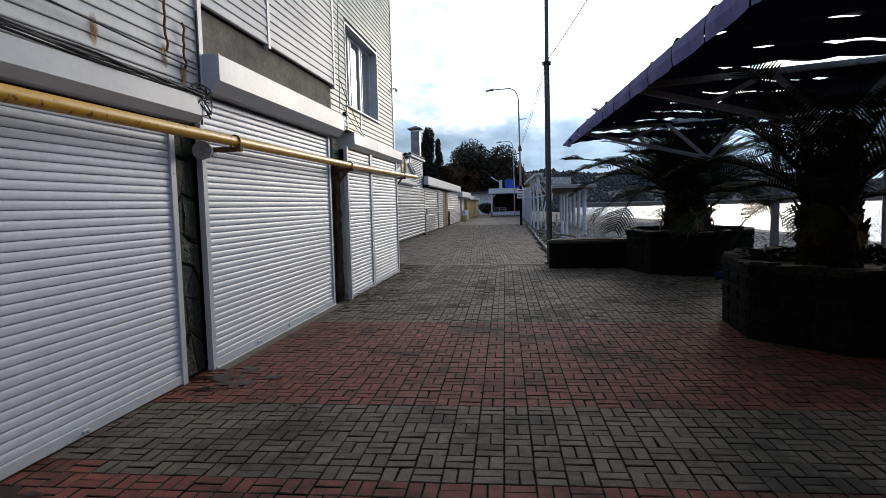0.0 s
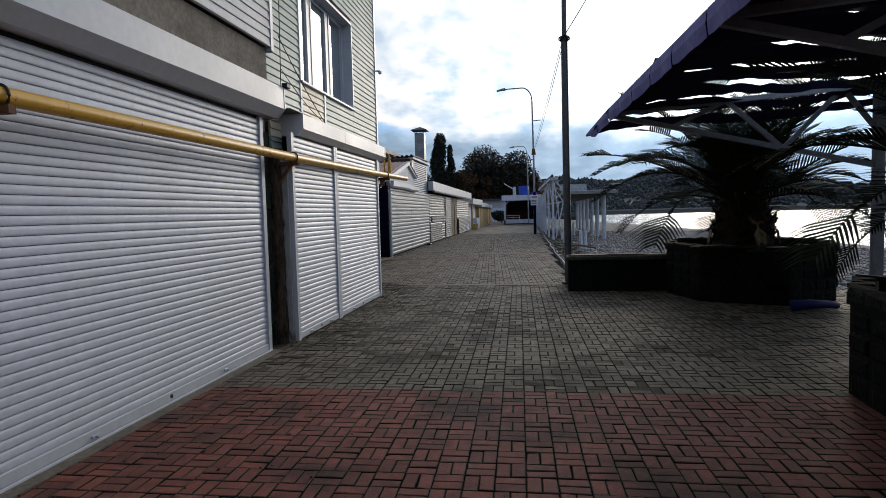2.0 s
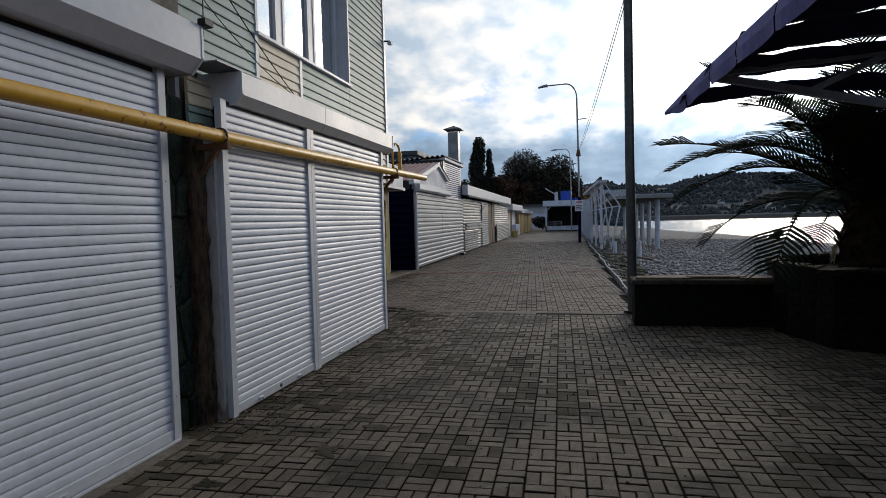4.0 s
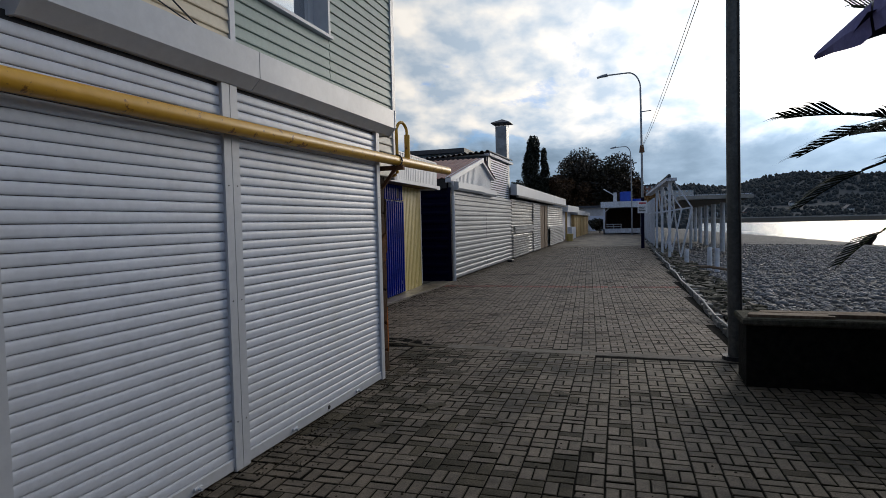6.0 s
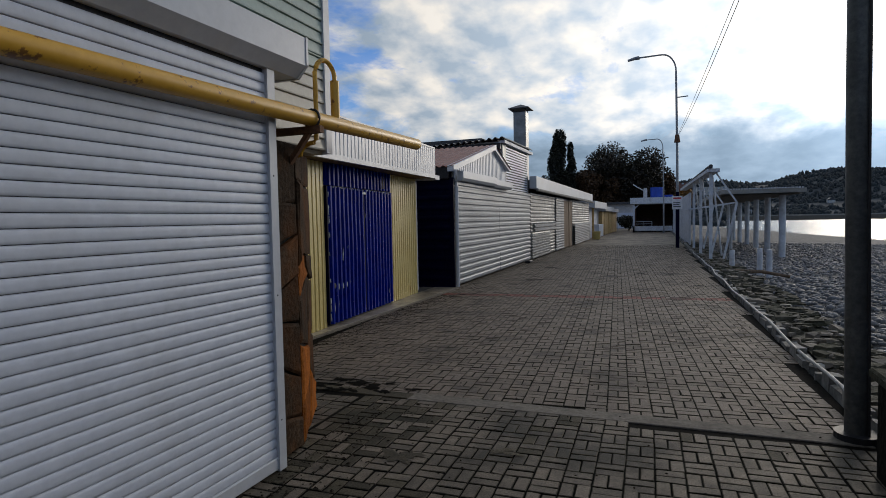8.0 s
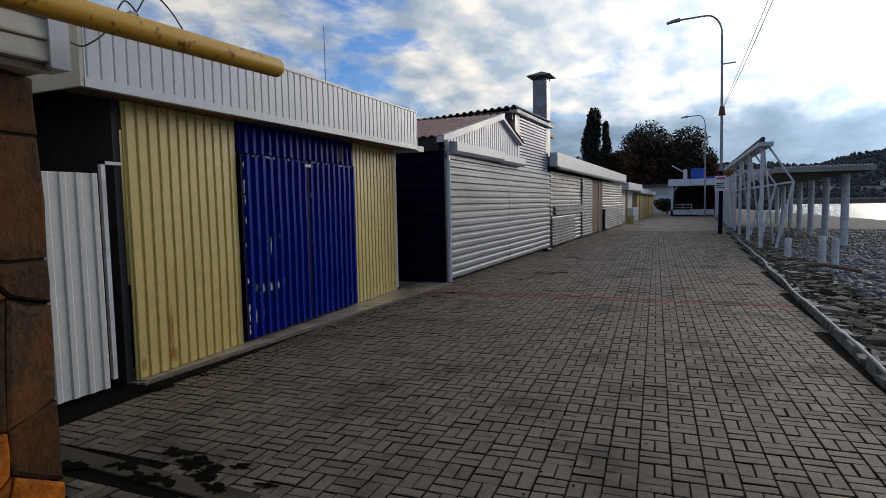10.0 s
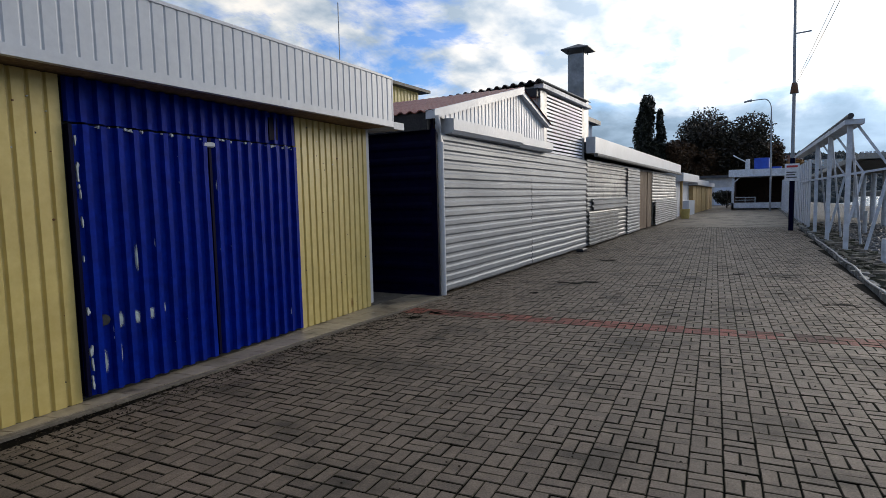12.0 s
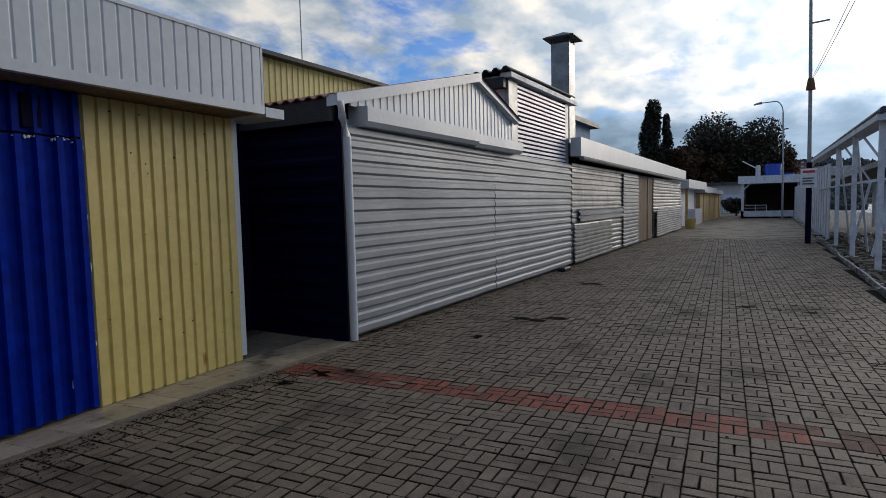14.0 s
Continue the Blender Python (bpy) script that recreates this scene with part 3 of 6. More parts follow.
part("corner_strip", Geo().box(UP - 0.02, FACE + 0.03, 9.7, 9.76, 3.68, 7.6).box(UP - 0.02, UP + 0.04, 9.73, 9.78, 2.3, 3.676), M_TRIM, cladding_green)

window = holder("window_1", "white plastic window in the green siding", "window", (UP, 11.9, 3.5), kind="structure")
wx = UP - 0.14
part("reveal", Geo().box(wx - 0.02, UP + 0.03, WIN[1] - 0.01, WIN[1] + 0.03, WIN[2], WIN[3]).box(wx - 0.02, UP + 0.03, WIN[0] - 0.03, WIN[0] + 0.01, WIN[2], WIN[3]).box(wx - 0.02, UP + 0.03, WIN[0], WIN[1], WIN[3] - 0.01, WIN[3] + 0.03), M_TRIM, window, "white reveal panels")
part("sill", Geo().box(wx, UP + 0.06, WIN[0] - 0.03, WIN[1] + 0.03, WIN[2] - 0.025, WIN[2] + 0.005), M_TRIM, window)
fr = Geo()
W1, W2 = WIN[0] + 0.72, WIN[0] + 1.54
for a, b in ((WIN[0], WIN[0] + 0.07), (W1, W1 + 0.12), (W2, W2 + 0.12), (WIN[1] - 0.08, WIN[1] - 0.01)):
    fr.box(wx - 0.06, wx, a, b, WIN[2], WIN[3])
fr.box(wx - 0.06, wx - 0.002, WIN[0], WIN[1], WIN[2], WIN[2] + 0.08).box(wx - 0.06, wx - 0.002, WIN[0], WIN[1], WIN[3] - 0.08, WIN[3])
part("window_frame", fr, M_TRIM, window)
for a, b in ((WIN[0] + 0.07, W1), (W1 + 0.12, W2), (W2 + 0.12, WIN[1] - 0.08)):
    part("pane", Geo().box(wx - 0.04, wx - 0.03, a, b, WIN[2] + 0.08, WIN[3] - 0.08), M_GLASS, window)
    part("sash", Geo().box(wx - 0.03, wx + 0.01, a, a + 0.05, WIN[2] + 0.07, WIN[3] - 0.07).box(wx - 0.03, wx + 0.01, b - 0.05, b, WIN[2] + 0.07, WIN[3] - 0.07), M_TRIM, window)


SLAT = 0.066


def shutter(y0, y1, z1, x, label):
    """A roller shutter: bottom bar, slats, two guide rails, lock and latches."""
    t = holder("roller_shutter", label, "shutter", (x, (y0 + y1) / 2, 0), "roller shutters")
    slat = Geo().prism([(0, 0), (0.006, 0.001), (0.0088, 0.005), (0.0098, 0.016), (0.0096, 0.036), (0.0078, 0.051), (0.004, 0.0595), (-0.001, 0.063), (-0.006, 0.063), (-0.006, 0)], "y", 0, y1 - y0 - 0.1).mesh("slat", M_SHUT, True)
    z = 0.1
    while z + SLAT < z1 + 0.01:
        piece("slat", slat, t, pose(x, y0 + 0.05, z))
        z += SLAT
    # black sheet seen through the slat gaps draws the shadow line under each slat
    part("backing", Geo().box(x - 0.02, x - 0.008, y0 + 0.03, y1 - 0.03, 0.02, z1), M_BLACK, t)
    part("bottom_bar", Geo().box(x - 0.012, x + 0.022, y0 + 0.05, y1 - 0.05, 0.015, 0.1, 0.006), M_TRIM, t)
    for a in (y0 + 0.003, y1 - 0.079):
        part("guide_rail", Geo().box(x - 0.03, x + 0.032, a, a + 0.076, 0, z1, 0.006), M_TRIM, t)
    yc = (y0 + y1) / 2
    part("keyhole", Geo().tube([(x + 0.018, yc, 0.058), (x + 0.026, yc, 0.058)], 0.019, 10), M_BLACK, t, "black round lock")
    for yy in (y0 + (y1 - y0) * 0.27, y1 - (y1 - y0) * 0.27):
        part("latch", Geo().box(x + 0.015, x + 0.036, yy - 0.035, yy + 0.035, 0.038, 0.064, 0.005).tube([(x + 0.03, yy, 0.05), (x + 0.062, yy, 0.05)], 0.011, 8), M_TRIM, t, "small white latch bolt")
    for a in (y0 + 0.045, y1 - 0.045):
        for z in (0.35, 1.2, 2.0):
            part("screw", Geo().tube([(x + 0.031, a, z), (x + 0.034, a, z)], 0.006, 6), M_BLACK, t)
    return t


def housing(y0, y1, z0, z1, x0, x1, label, joint=None):
    t = holder("shutter_housing", label, "shutter box", (x0, (y0 + y1) / 2, z0), "shutter boxes")
    c = (z1 - z0) * 0.29
    prof = [(x0, z0), (x1 - c, z0), (x1, z0 + c), (x1, z1), (x0, z1)]
    seams = [y0] + ([joint] if joint else []) + [y1]
    for a, b in zip(seams, seams[1:]):
        part("cover", Geo().prism(prof, "y", a + 0.004, b - 0.004), M_TRIM, t)
    end = [(p[0] + (0.006 if p[0] > x0 else 0), p[1] + (0.006 if p[1] > z0 + 0.05 else -0.006)) for p in prof]
    part("end_cap", Geo().prism(end, "y", y0 - 0.012, y0 + 0.012), M_TRIM, t, "grey end plate")
    part("end_cap", Geo().prism(end, "y", y1 - 0.012, y1 + 0.012), M_TRIM, t, "grey end plate")
    return t


shutter(-4.2, -0.3, 2.5, -3.24, "closed white ribbed roller shutter beside a dark stone pier")
shutter(0.2, 5.05, 2.5, -3.24, "closed white ribbed roller shutter beside a dark stone pier")
shutter(5.47, 9.42, 2.86, -3.22, "tall closed white roller shutter under a white housing")
shutter(9.90, 11.55, 2.72, -3.08, "closed white roller shutter, one of a pair under one housing")
shutter(11.55, 13.98, 2.72, -3.08, "closed white roller shutter beside the rubble stone pier")
housing(-4.3, 5.32, 2.5, 2.74, -3.63, -3.06, "long white shutter housing with cables lying over it")
housing(5.52, 9.6, 2.84, 3.2, -3.63, -2.98, "white folded-metal shutter housing under bare concrete")
housing(10.1, 14.23, 2.7, 2.97, -3.63, -2.96, "white shutter housing over the pair of shutters", 11.78)
part("drip_edge", Geo().box(-3.3, -2.98, 9.78, 10.45, 2.985, 2.995), M_GALV, holder("metal_flashing", "bent grey metal flashing above the shutter housing", "flashing", (-3.2, 10.1, 2.985)))


def rough_face(x, y0, y1, z0, z1, cols, rows, m, parent, seed, prow=0.05, mats=None):
    """Irregular stones on a wall face that looks along +x, each a piece."""
    rnd = random.Random(seed)
    gy = [[y0 + (y1 - y0) * i / cols + (rnd.uniform(-0.42, 0.42) * (y1 - y0) / cols if 0 < i < cols else 0) for i in range(cols + 1)] for _ in range(rows + 1)]
    gz = [[z0 + (z1 - z0) * j / rows + (rnd.uniform(-0.45, 0.45) * (z1 - z0) / rows if 0 < j < rows else 0) for _ in range(cols + 1)] for j in range(rows + 1)]
    for j in range(rows):
        for i in range(cols):
            q = [(gy[j][i], gz[j][i]), (gy[j][i + 1], gz[j][i + 1]), (gy[j + 1][i + 1], gz[j + 1][i + 1]), (gy[j + 1][i], gz[j + 1][i])]
            cy, cz = sum(p[0] for p in q) / 4, sum(p[1] for p in q) / 4
            ring = []
            for k in range(4):
                a, b = q[k], q[(k + 1) % 4]
                ring += [a, ((a[0] + b[0]) / 2 + rnd.uniform(-0.015, 0.015), (a[1] + b[1]) / 2 + rnd.uniform(-0.02, 0.02))]
            h = prow * rnd.uniform(0.5, 1.1)
            n = len(ring)
            sh = lambda s, d: [(x + d + rnd.uniform(-0.006, 0.006), cy + (p[0] - cy) * s, cz + (p[1] - cz) * s) for p in ring]
            vs = sh(0.985, -0.02) + sh(0.965, h * 0.6) + sh(0.84, h) + [(x + h * 1.05, cy, cz)]
            fs = [(k, (k + 1) % n, n + (k + 1) % n, n + k) for k in range(n)] + [(n + k, n + (k + 1) % n, 2 * n + (k + 1) % n, 2 * n + k) for k in range(n)] + [(2 * n + k, 2 * n + (k + 1) % n, 3 * n) for k in range(n)]
            mm = m if not mats else rnd.choice(mats)
            ob = new("stone", Geo().add(vs, fs).mesh("stone", mm))
            under(ob, parent)


for (a, b, zt, s) in ((-0.3, 0.2, 2.5, 1), (5.07, 5.46, 2.75, 2), (9.44, 9.72, 2.7, 3)):
    p = wall_block("pillar_dark", -3.5, -3.3, a, b, 0, zt, M_PIER, "dark stone pier between the shutters")
    rough_face(-3.3, a + 0.005, b - 0.005, 0.0, zt, 2, 8, M_PIER, p, s + 20, 0.045)
p = solid("pillar_rubble", Geo().prism([(-3.16, 13.99), (-3.2, 14.36), (-3.62, 15.13), (-9.3, 15.13), (-9.3, 13.99)], "z", 0, 2.27), M_DARKENED_STONE, "slanted rubble stone corner of the shop house", "wall", "structure")
for (xa, ya), (xb, yb), cols, rows, s in (((-3.16, 13.99), (-3.2, 14.36), 1, 7, 7), ((-3.2, 14.36), (-3.62, 15.13), 2, 6, 13)):
    before = set(scene.objects)
    run = Vector((xb - xa, yb - ya))
    rough_face(0.0, 0.0, run.length, 0.0, 2.27, cols, rows, M_STONE_A, p, s, 0.04, [M_STONE_A, M_STONE_B, M_STONE_B] if cols > 1 else [M_STONE_B])
    for ob in set(scene.objects) - before:
        ob.matrix_basis = pose(xa, ya, 0, 0, 0, np.degrees(np.arctan2(-run.x, run.y)))
p2 = holder("wooden_post", "rough brown timber post beside a peeling white board", "post", (-3.2, 9.8, 0))
rq = random.Random(17)
tv = [(x + rq.uniform(-0.014, 0.014), y + rq.uniform(-0.014, 0.014), 2.5 * k / 26) for k in range(27) for x, y in ((-3.34, 9.71), (-3.22, 9.71), (-3.165, 9.76), (-3.165, 9.835), (-3.34, 9.84))]
part("timber", Geo().add(tv, [(k * 5 + i, k * 5 + (i + 1) % 5, k * 5 + 5 + (i + 1) % 5, k * 5 + 5 + i) for k in range(26) for i in range(5)] + [(4, 3, 2, 1, 0), tuple(range(130, 135))]), M_BARKPOST, p2, "rough barky timber")
part("board", Geo().box(-3.2, -3.1, 9.85, 9.912, 0, 2.35, 0.008), M_PEEL, p2, "white board with peeling paint")

solid("sill_rail", Geo().box(-3.19, -3.165, 5.52, 9.38, 0.0, 0.024, 0.004), M_TRIM, "thin white rail at the foot of the tall shutter", "rail", "structure")
solid("threshold", Geo().box(-3.26, -3.06, 5.5, 9.42, -0.05, 0.0075, 0.004), M_CONC_DARK, "narrow cement threshold under the tall shutter", "threshold", "structure")

# gas pipe
pipe = holder("gas_pipe", "yellow gas pipe on rusty brackets across the shutters", "pipe", (-2.98, 6, 2.37))
PX = -2.98
part("pipe", Geo().tube([(PX, -6, 2.355), (PX, 3, 2.36), (PX, 10, 2.378), (PX, 13, 2.41), (PX, 16.15, 2.455)], 0.055, 16), M_PIPE, pipe, smooth=True)
part("end_cap", Geo().tube([(PX, 16.15, 2.455), (PX, 16.18, 2.455), (PX, 16.2, 2.455)], 0.055, 16, 0.02), M_PIPE, pipe, smooth=True)
for y, z in ((1.5, 2.36), (5.75, 2.365), (9.78, 2.378), (14.3, 2.428)):
    bk = part("bracket", Geo().beam((-3.3, y, z - 0.08), (PX + 0.08, y, z - 0.08), 0.05, 0.05), M_RUST, pipe, "rusty angle-iron bracket")
    if y > 7:
        part("strut", Geo().beam((-3.24, y, z - 0.38), (-3.0, y, z - 0.09), 0.035, 0.035), M_RUST, bk)
    part("clamp", Geo().tube([(PX + 0.065 * np.cos(q), y, z + 0.065 * np.sin(q)) for q in np.linspace(0, 2 * np.pi, 17)], 0.009, 6), M_BLACK, bk)
part("riser", Geo().tube([(PX, 14.62, 2.43), (PX, 14.62, 2.58), (PX, 14.62, 2.76)], 0.034, 12), M_PIPE, pipe, smooth=True)
loop = [(PX, 14.62, 2.74)] + [(PX - 0.02 * q, 14.62 - 0.085 + 0.085 * np.cos(q), 2.80 + 0.1 * np.sin(q)) for q in np.linspace(0, np.pi, 10)] + [(-3.04, 14.45, 2.5), (-3.04, 14.44, 2.3)] + [(-3.06 - 0.12 * np.sin(q), 14.44, 2.2 + 0.08 * np.cos(q)) for q in np.linspace(0, 1.6, 6)] + [(-3.25, 14.43, 2.18)]
part("branch", Geo().tube(loop, 0.018, 10), M_PIPE, pipe, smooth=True)
part("vent_cap", Geo().tube([(-3.12, 5.44, 2.24), (-3.08, 5.30, 2.235), (-3.075, 5.28, 2.235)], 0.07, 18, 0.092), M_CONC, pipe, "pale round cover on the pipe")


# ---- yellow and blue garage ----
def fac(y):
    """x of the garage front at y"""
    return -5.52 - (y - 17.0) * 0.083


def flake(y, z, w, h, rnd):
    """A ragged fleck of bare primer on a door face."""
    n = 7
    ring = [(y + w * np.cos(q) * rnd.uniform(0.5, 1.2), z + h * 0.5 * np.sin(q) * rnd.uniform(0.6, 1.2)) for q in np.arange(n) * 2 * np.pi / n]
    return Geo().prism(ring, "x", fac(y) + 0.055, fac(y) + 0.0765)


garage = holder("garage", "yellow metal garage with blue corrugated double doors", "garage", (-5.8, 20, 0))
STEP = -5.37     # front edge of the tiled step
part("plinth", Geo().prism([(STEP - 0.06, 16.95), (STEP - 0.06, 24.02), (fac(22.9) - 0.9, 24.02), (fac(16.9) - 0.4, 16.95)], "z", -0.02, 0.012), M_CONC_DARK, garage, "cement bed of the step")
part("step_edge", Geo().prism([(STEP, 16.98), (STEP, 24.02), (STEP - 0.055, 24.02), (STEP - 0.055, 16.98)], "z", -0.02, 0.016), M_CONC_DARK, garage, "grey cement edge")
rt0 = random.Random(41)
for k in range(24):
    ya, yb = 17.0 + k * 0.292, 17.0 + (k + 1) * 0.292 - 0.006
    wide = max(0.06, STEP - 0.06 - fac(min(ya, 22.9)) - 0.004)
    for xa, xb in ((STEP - 0.06 - min(wide, 0.292), STEP - 0.064),) + (((STEP - 0.06 - wide, STEP - 0.358),) if wide > 0.34 else ()):
        sk = 0.05
        part("tile", Geo().prism([(xb, ya + sk), (xb, yb + sk), (xa, yb), (xa, ya)], "z", 0.0, 0.0205 + rt0.uniform(-0.001, 0.001)), M_TILE, garage)
Y = [17.0, 18.5, 21.25, 22.86]
part("wall_sheet", ribbed((fac(Y[1]), Y[1]), (fac(Y[0]), Y[0]), 0.025, 2.62, 0.125, -0.02, flat=0.79, wobble=0.008, seed=1), M_YEL, garage, "yellow ribbed sheet wall")
part("wall_sheet", ribbed((fac(Y[3]), Y[3]), (fac(Y[2]), Y[2]), 0.025, 2.62, 0.125, -0.02, flat=0.79, wobble=0.008, seed=2), M_YEL, garage, "yellow ribbed sheet wall")
for k, (a, b) in enumerate(((18.52, 19.88), (19.90, 21.23))):
    d = part("door", ribbed((fac(b) + 0.03, b), (fac(a) + 0.03, a), 0.055, 2.25, 0.15, -0.042, flat=0.42, wobble=0.008, seed=3 + k), M_BLUE, garage, "blue corrugated metal door leaf with chipped paint")
    part("edge_strip", Geo().box(fac(a) - 0.01, fac(a) + 0.07, a, a + 0.028, 0.06, 2.25), M_NAVY_SHADED, d)
    rnd = random.Random(k)
    for c in range(64):
        yy, zz = b - 0.15 * rnd.randint(0, 8) - rnd.uniform(0.012, 0.06), rnd.uniform(0.2, 2.2)
        ln, w = rnd.choice((0.008, 0.012, 0.03, 0.07, 0.12)), rnd.choice((0.003, 0.005, 0.008))
        part("paint_chip", flake(yy, zz, max(w, ln * 0.06), ln, rnd), M_CHIP, d)
    for c in range(26):
        part("paint_chip", flake(rnd.uniform(a + 0.05, b - 0.03), 2.247 - abs(rnd.gauss(0, 0.012)), rnd.uniform(0.004, 0.014), rnd.uniform(0.006, 0.035), rnd), M_CHIP, d)
    for c in range(22):
        part("paint_chip", flake((a + 0.045 if k == 0 else b - 0.02) + rnd.uniform(0, 0.016), rnd.uniform(0.1, 2.2), rnd.uniform(0.004, 0.010), rnd.uniform(0.02, 0.09), rnd), M_CHIP, d)
part("door_backing", Geo().prism([(fac(18.5) - 0.06, 18.5), (fac(21.25) - 0.06, 21.25), (fac(21.25) - 0.02, 21.25), (fac(18.5) - 0.02, 18.5)], "z", 0.03, 2.62), M_BLACK, garage)
# box over the transom, coloured dark to stand for an open gap
part("slot_dark_box", Geo().box(fac(20.85) + 0.02, fac(20.85) + 0.058, 20.80, 20.93, 2.31, 2.56), M_NAVY_SHADED, garage)
part("transom", ribbed((fac(21.23) + 0.01, 21.23), (fac(18.52) + 0.01, 18.52), 2.27, 2.62, 0.15, -0.042, flat=0.42, wobble=0.006, seed=6), M_BLUE, garage, "blue corrugated strip above the doors")
part("padlock_plate", Geo().box(fac(18.7) + 0.02, fac(18.7) + 0.05, 18.63, 18.71, 0.6, 0.7, 0.01), M_BLACK, garage)
for yy, zz, w, hh in ((18.80, 0.55, 0.075, 0.17), (18.95, 0.56, 0.075, 0.15), (19.10, 0.57, 0.07, 0.13), (19.25, 0.6, 0.04, 0.12), (18.64, 0.2, 0.07, 0.24), (18.80, 0.25, 0.04, 0.2), (19.02, 1.0, 0.02, 0.3)):
    part("worn_patch", Geo().box(fac(yy) + 0.055, fac(yy) + 0.078, yy, yy + w, zz, zz + hh), M_CHIPWASH, garage, "worn primer patch")
part("lock_hole", Geo().tube([(fac(18.7) + 0.02, 18.70, 0.66), (fac(18.7) + 0.079, 18.70, 0.66)], 0.045, 10), M_BLACK, garage)
rs = random.Random(31)
for ya, yb in ((17.03, 18.46), (21.3, 22.8)):
    for k in range(46):
        yy, zz = rs.uniform(ya, yb), rs.choice((0.25, 0.85, 1.45, 2.05, 2.4)) + rs.gauss(0, 0.13)
        part("screw", Geo().tube([(fac(yy) - 0.02, yy, zz), (fac(yy) + 0.03, yy, zz)], rs.choice((0.005, 0.006, 0.009)), 5), rs.choice((M_RUST, M_BLACK, M_CHIP)), garage)
for yy, zz, w, hh in ((17.38, 0.06, 0.09, 0.75), (17.36, 0.055, 0.16, 0.22), (17.03, 0.06, 0.08, 0.2), (22.3, 0.06, 0.1, 0.2)):
    part("rust_streak", Geo().box(fac(yy) + 0.005, fac(yy) + 0.0295, yy, yy + w, zz, zz + hh), M_RUSTWASH, garage, "rust streak at the foot of the sheet")
part("lamp_stub", Geo().box(fac(19.9) + 0.02, fac(19.9) + 0.09, 19.82, 19.96, 2.16, 2.21, 0.01), M_TRIM, garage)
part("corner_strip", Geo().box(fac(22.9) - 0.03, fac(22.9) + 0.03, 22.84, 22.92, 0.07, 2.62), M_TRIM, garage)
part("side_wall", Geo().box(-9, fac(22.9) - 0.03, 22.82, 22.9, -0.02, 2.9), M_NAVY_SHADED, garage)
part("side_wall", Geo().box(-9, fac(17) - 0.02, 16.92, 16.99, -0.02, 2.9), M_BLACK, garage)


def fas(y):
    return -5.22 - (y - 16.6) * 0.047


part("fascia", ribbed((fas(22.85), 22.85), (fas(16.46), 16.46), 2.70, 3.28, 0.125, -0.008, flat=0.86, seed=8), M_TRIM, garage, "white ribbed fascia band")
part("fascia_trim", Geo().prism([(fas(16.46) + 0.03, 16.46), (fas(22.86) + 0.03, 22.86), (fas(22.86) - 0.03, 22.86), (fas(16.46) - 0.03, 16.46)], "z", 2.62, 2.70), M_TRIM, garage)
part("fascia_trim", Geo().prism([(fas(16.46) + 0.03, 16.46), (fas(22.86) + 0.03, 22.86), (fas(22.86) - 0.05, 22.86), (fas(16.46) - 0.05, 16.46)], "z", 3.28, 3.31), M_TRIM, garage)
part("soffit", Geo().prism([(fas(16.46) - 0.03, 16.46), (fas(22.86) - 0.03, 22.86), (fac(22.86) - 0.1, 22.86), (fac(16.46) - 0.1, 16.46)], "z", 2.63, 2.68), M_WOOD, garage)
part("roof", Geo().prism([(fas(16.46) - 0.03, 16.46), (fas(22.86) - 0.03, 22.86), (-9.2, 22.86), (-9.2, 16.46)], "z", 2.9, 3.2), M_ROOF_DARK, garage)
part("end_panel", Geo().box(-9, fas(16.46) + 0.025, 16.425, 16.455, 2.62, 3.31), M_CREAM, garage, "cream end panel of the fascia")
part("fascia_end", Geo().box(-9, fas(22.86) + 0.02, 22.85, 22.88, 2.63, 3.3), M_TRIM, garage)
part("gutter_end", Geo().box(-6.1, fas(23) + 0.02, 22.9, 23.15, 2.6, 2.7), M_TRIM, garage)

gate = holder("side_gate", "white ribbed metal gate ajar beside the yellow wall", "gate", (-5.5, 16.2, 0))
part("sheet", ribbed((-5.5, 16.72), (-5.46, 14.62), 0.04, 1.95, 0.14, -0.012, flat=0.4, seed=9), M_SIDE_W, gate)
part("gate_frame", Geo().box(-5.53, -5.49, 16.76, 16.8, 0.1, 2.06).box(-5.53, -5.49, 16.76, 16.96, 2.03, 2.06), M_WHITEP, gate)
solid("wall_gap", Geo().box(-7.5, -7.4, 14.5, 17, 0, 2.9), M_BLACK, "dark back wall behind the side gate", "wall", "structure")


# ---- metal shed with gable, louvres and chimney ----
def sh(y):
    return -5.52 - (y - 24.1) * 0.022


shed = holder("metal_shed", "galvanised sheet shed with a small gable and rolled shutter box", "shed", (-6, 28, 0))
for a, b, s in ((24.16, 28.5, 11), (28.52, 33.35, 12)):
    part("front_sheet", ribbed((sh(b), b), (sh(a), a), 0.05, 2.66, 0.155, -0.024, upright=False, wobble=0.012, seed=s), M_GALV, shed, "ribbed galvanised sheet, dented")
part("corner_post", Geo().box(sh(24.1) - 0.09, sh(24.1) + 0.012, 24.075, 24.165, 0, 2.72), M_NAVY_SHADED, shed)
part("side_wall", ribbed((sh(24.1) - 0.05, 24.1), (-9.2, 24.1), 0, 2.95, 0.25, 0.02, upright=False, flat=0.5, seed=14), M_NAVY_SHADED, shed, "navy side wall with the recess shade in its colour")
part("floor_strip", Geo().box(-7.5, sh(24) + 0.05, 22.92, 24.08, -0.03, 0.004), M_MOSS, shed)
part("back_wall", Geo().box(-7.3, -7.2, 22.9, 24.1, 0, 2.9), M_NAVY_SHADED, shed)
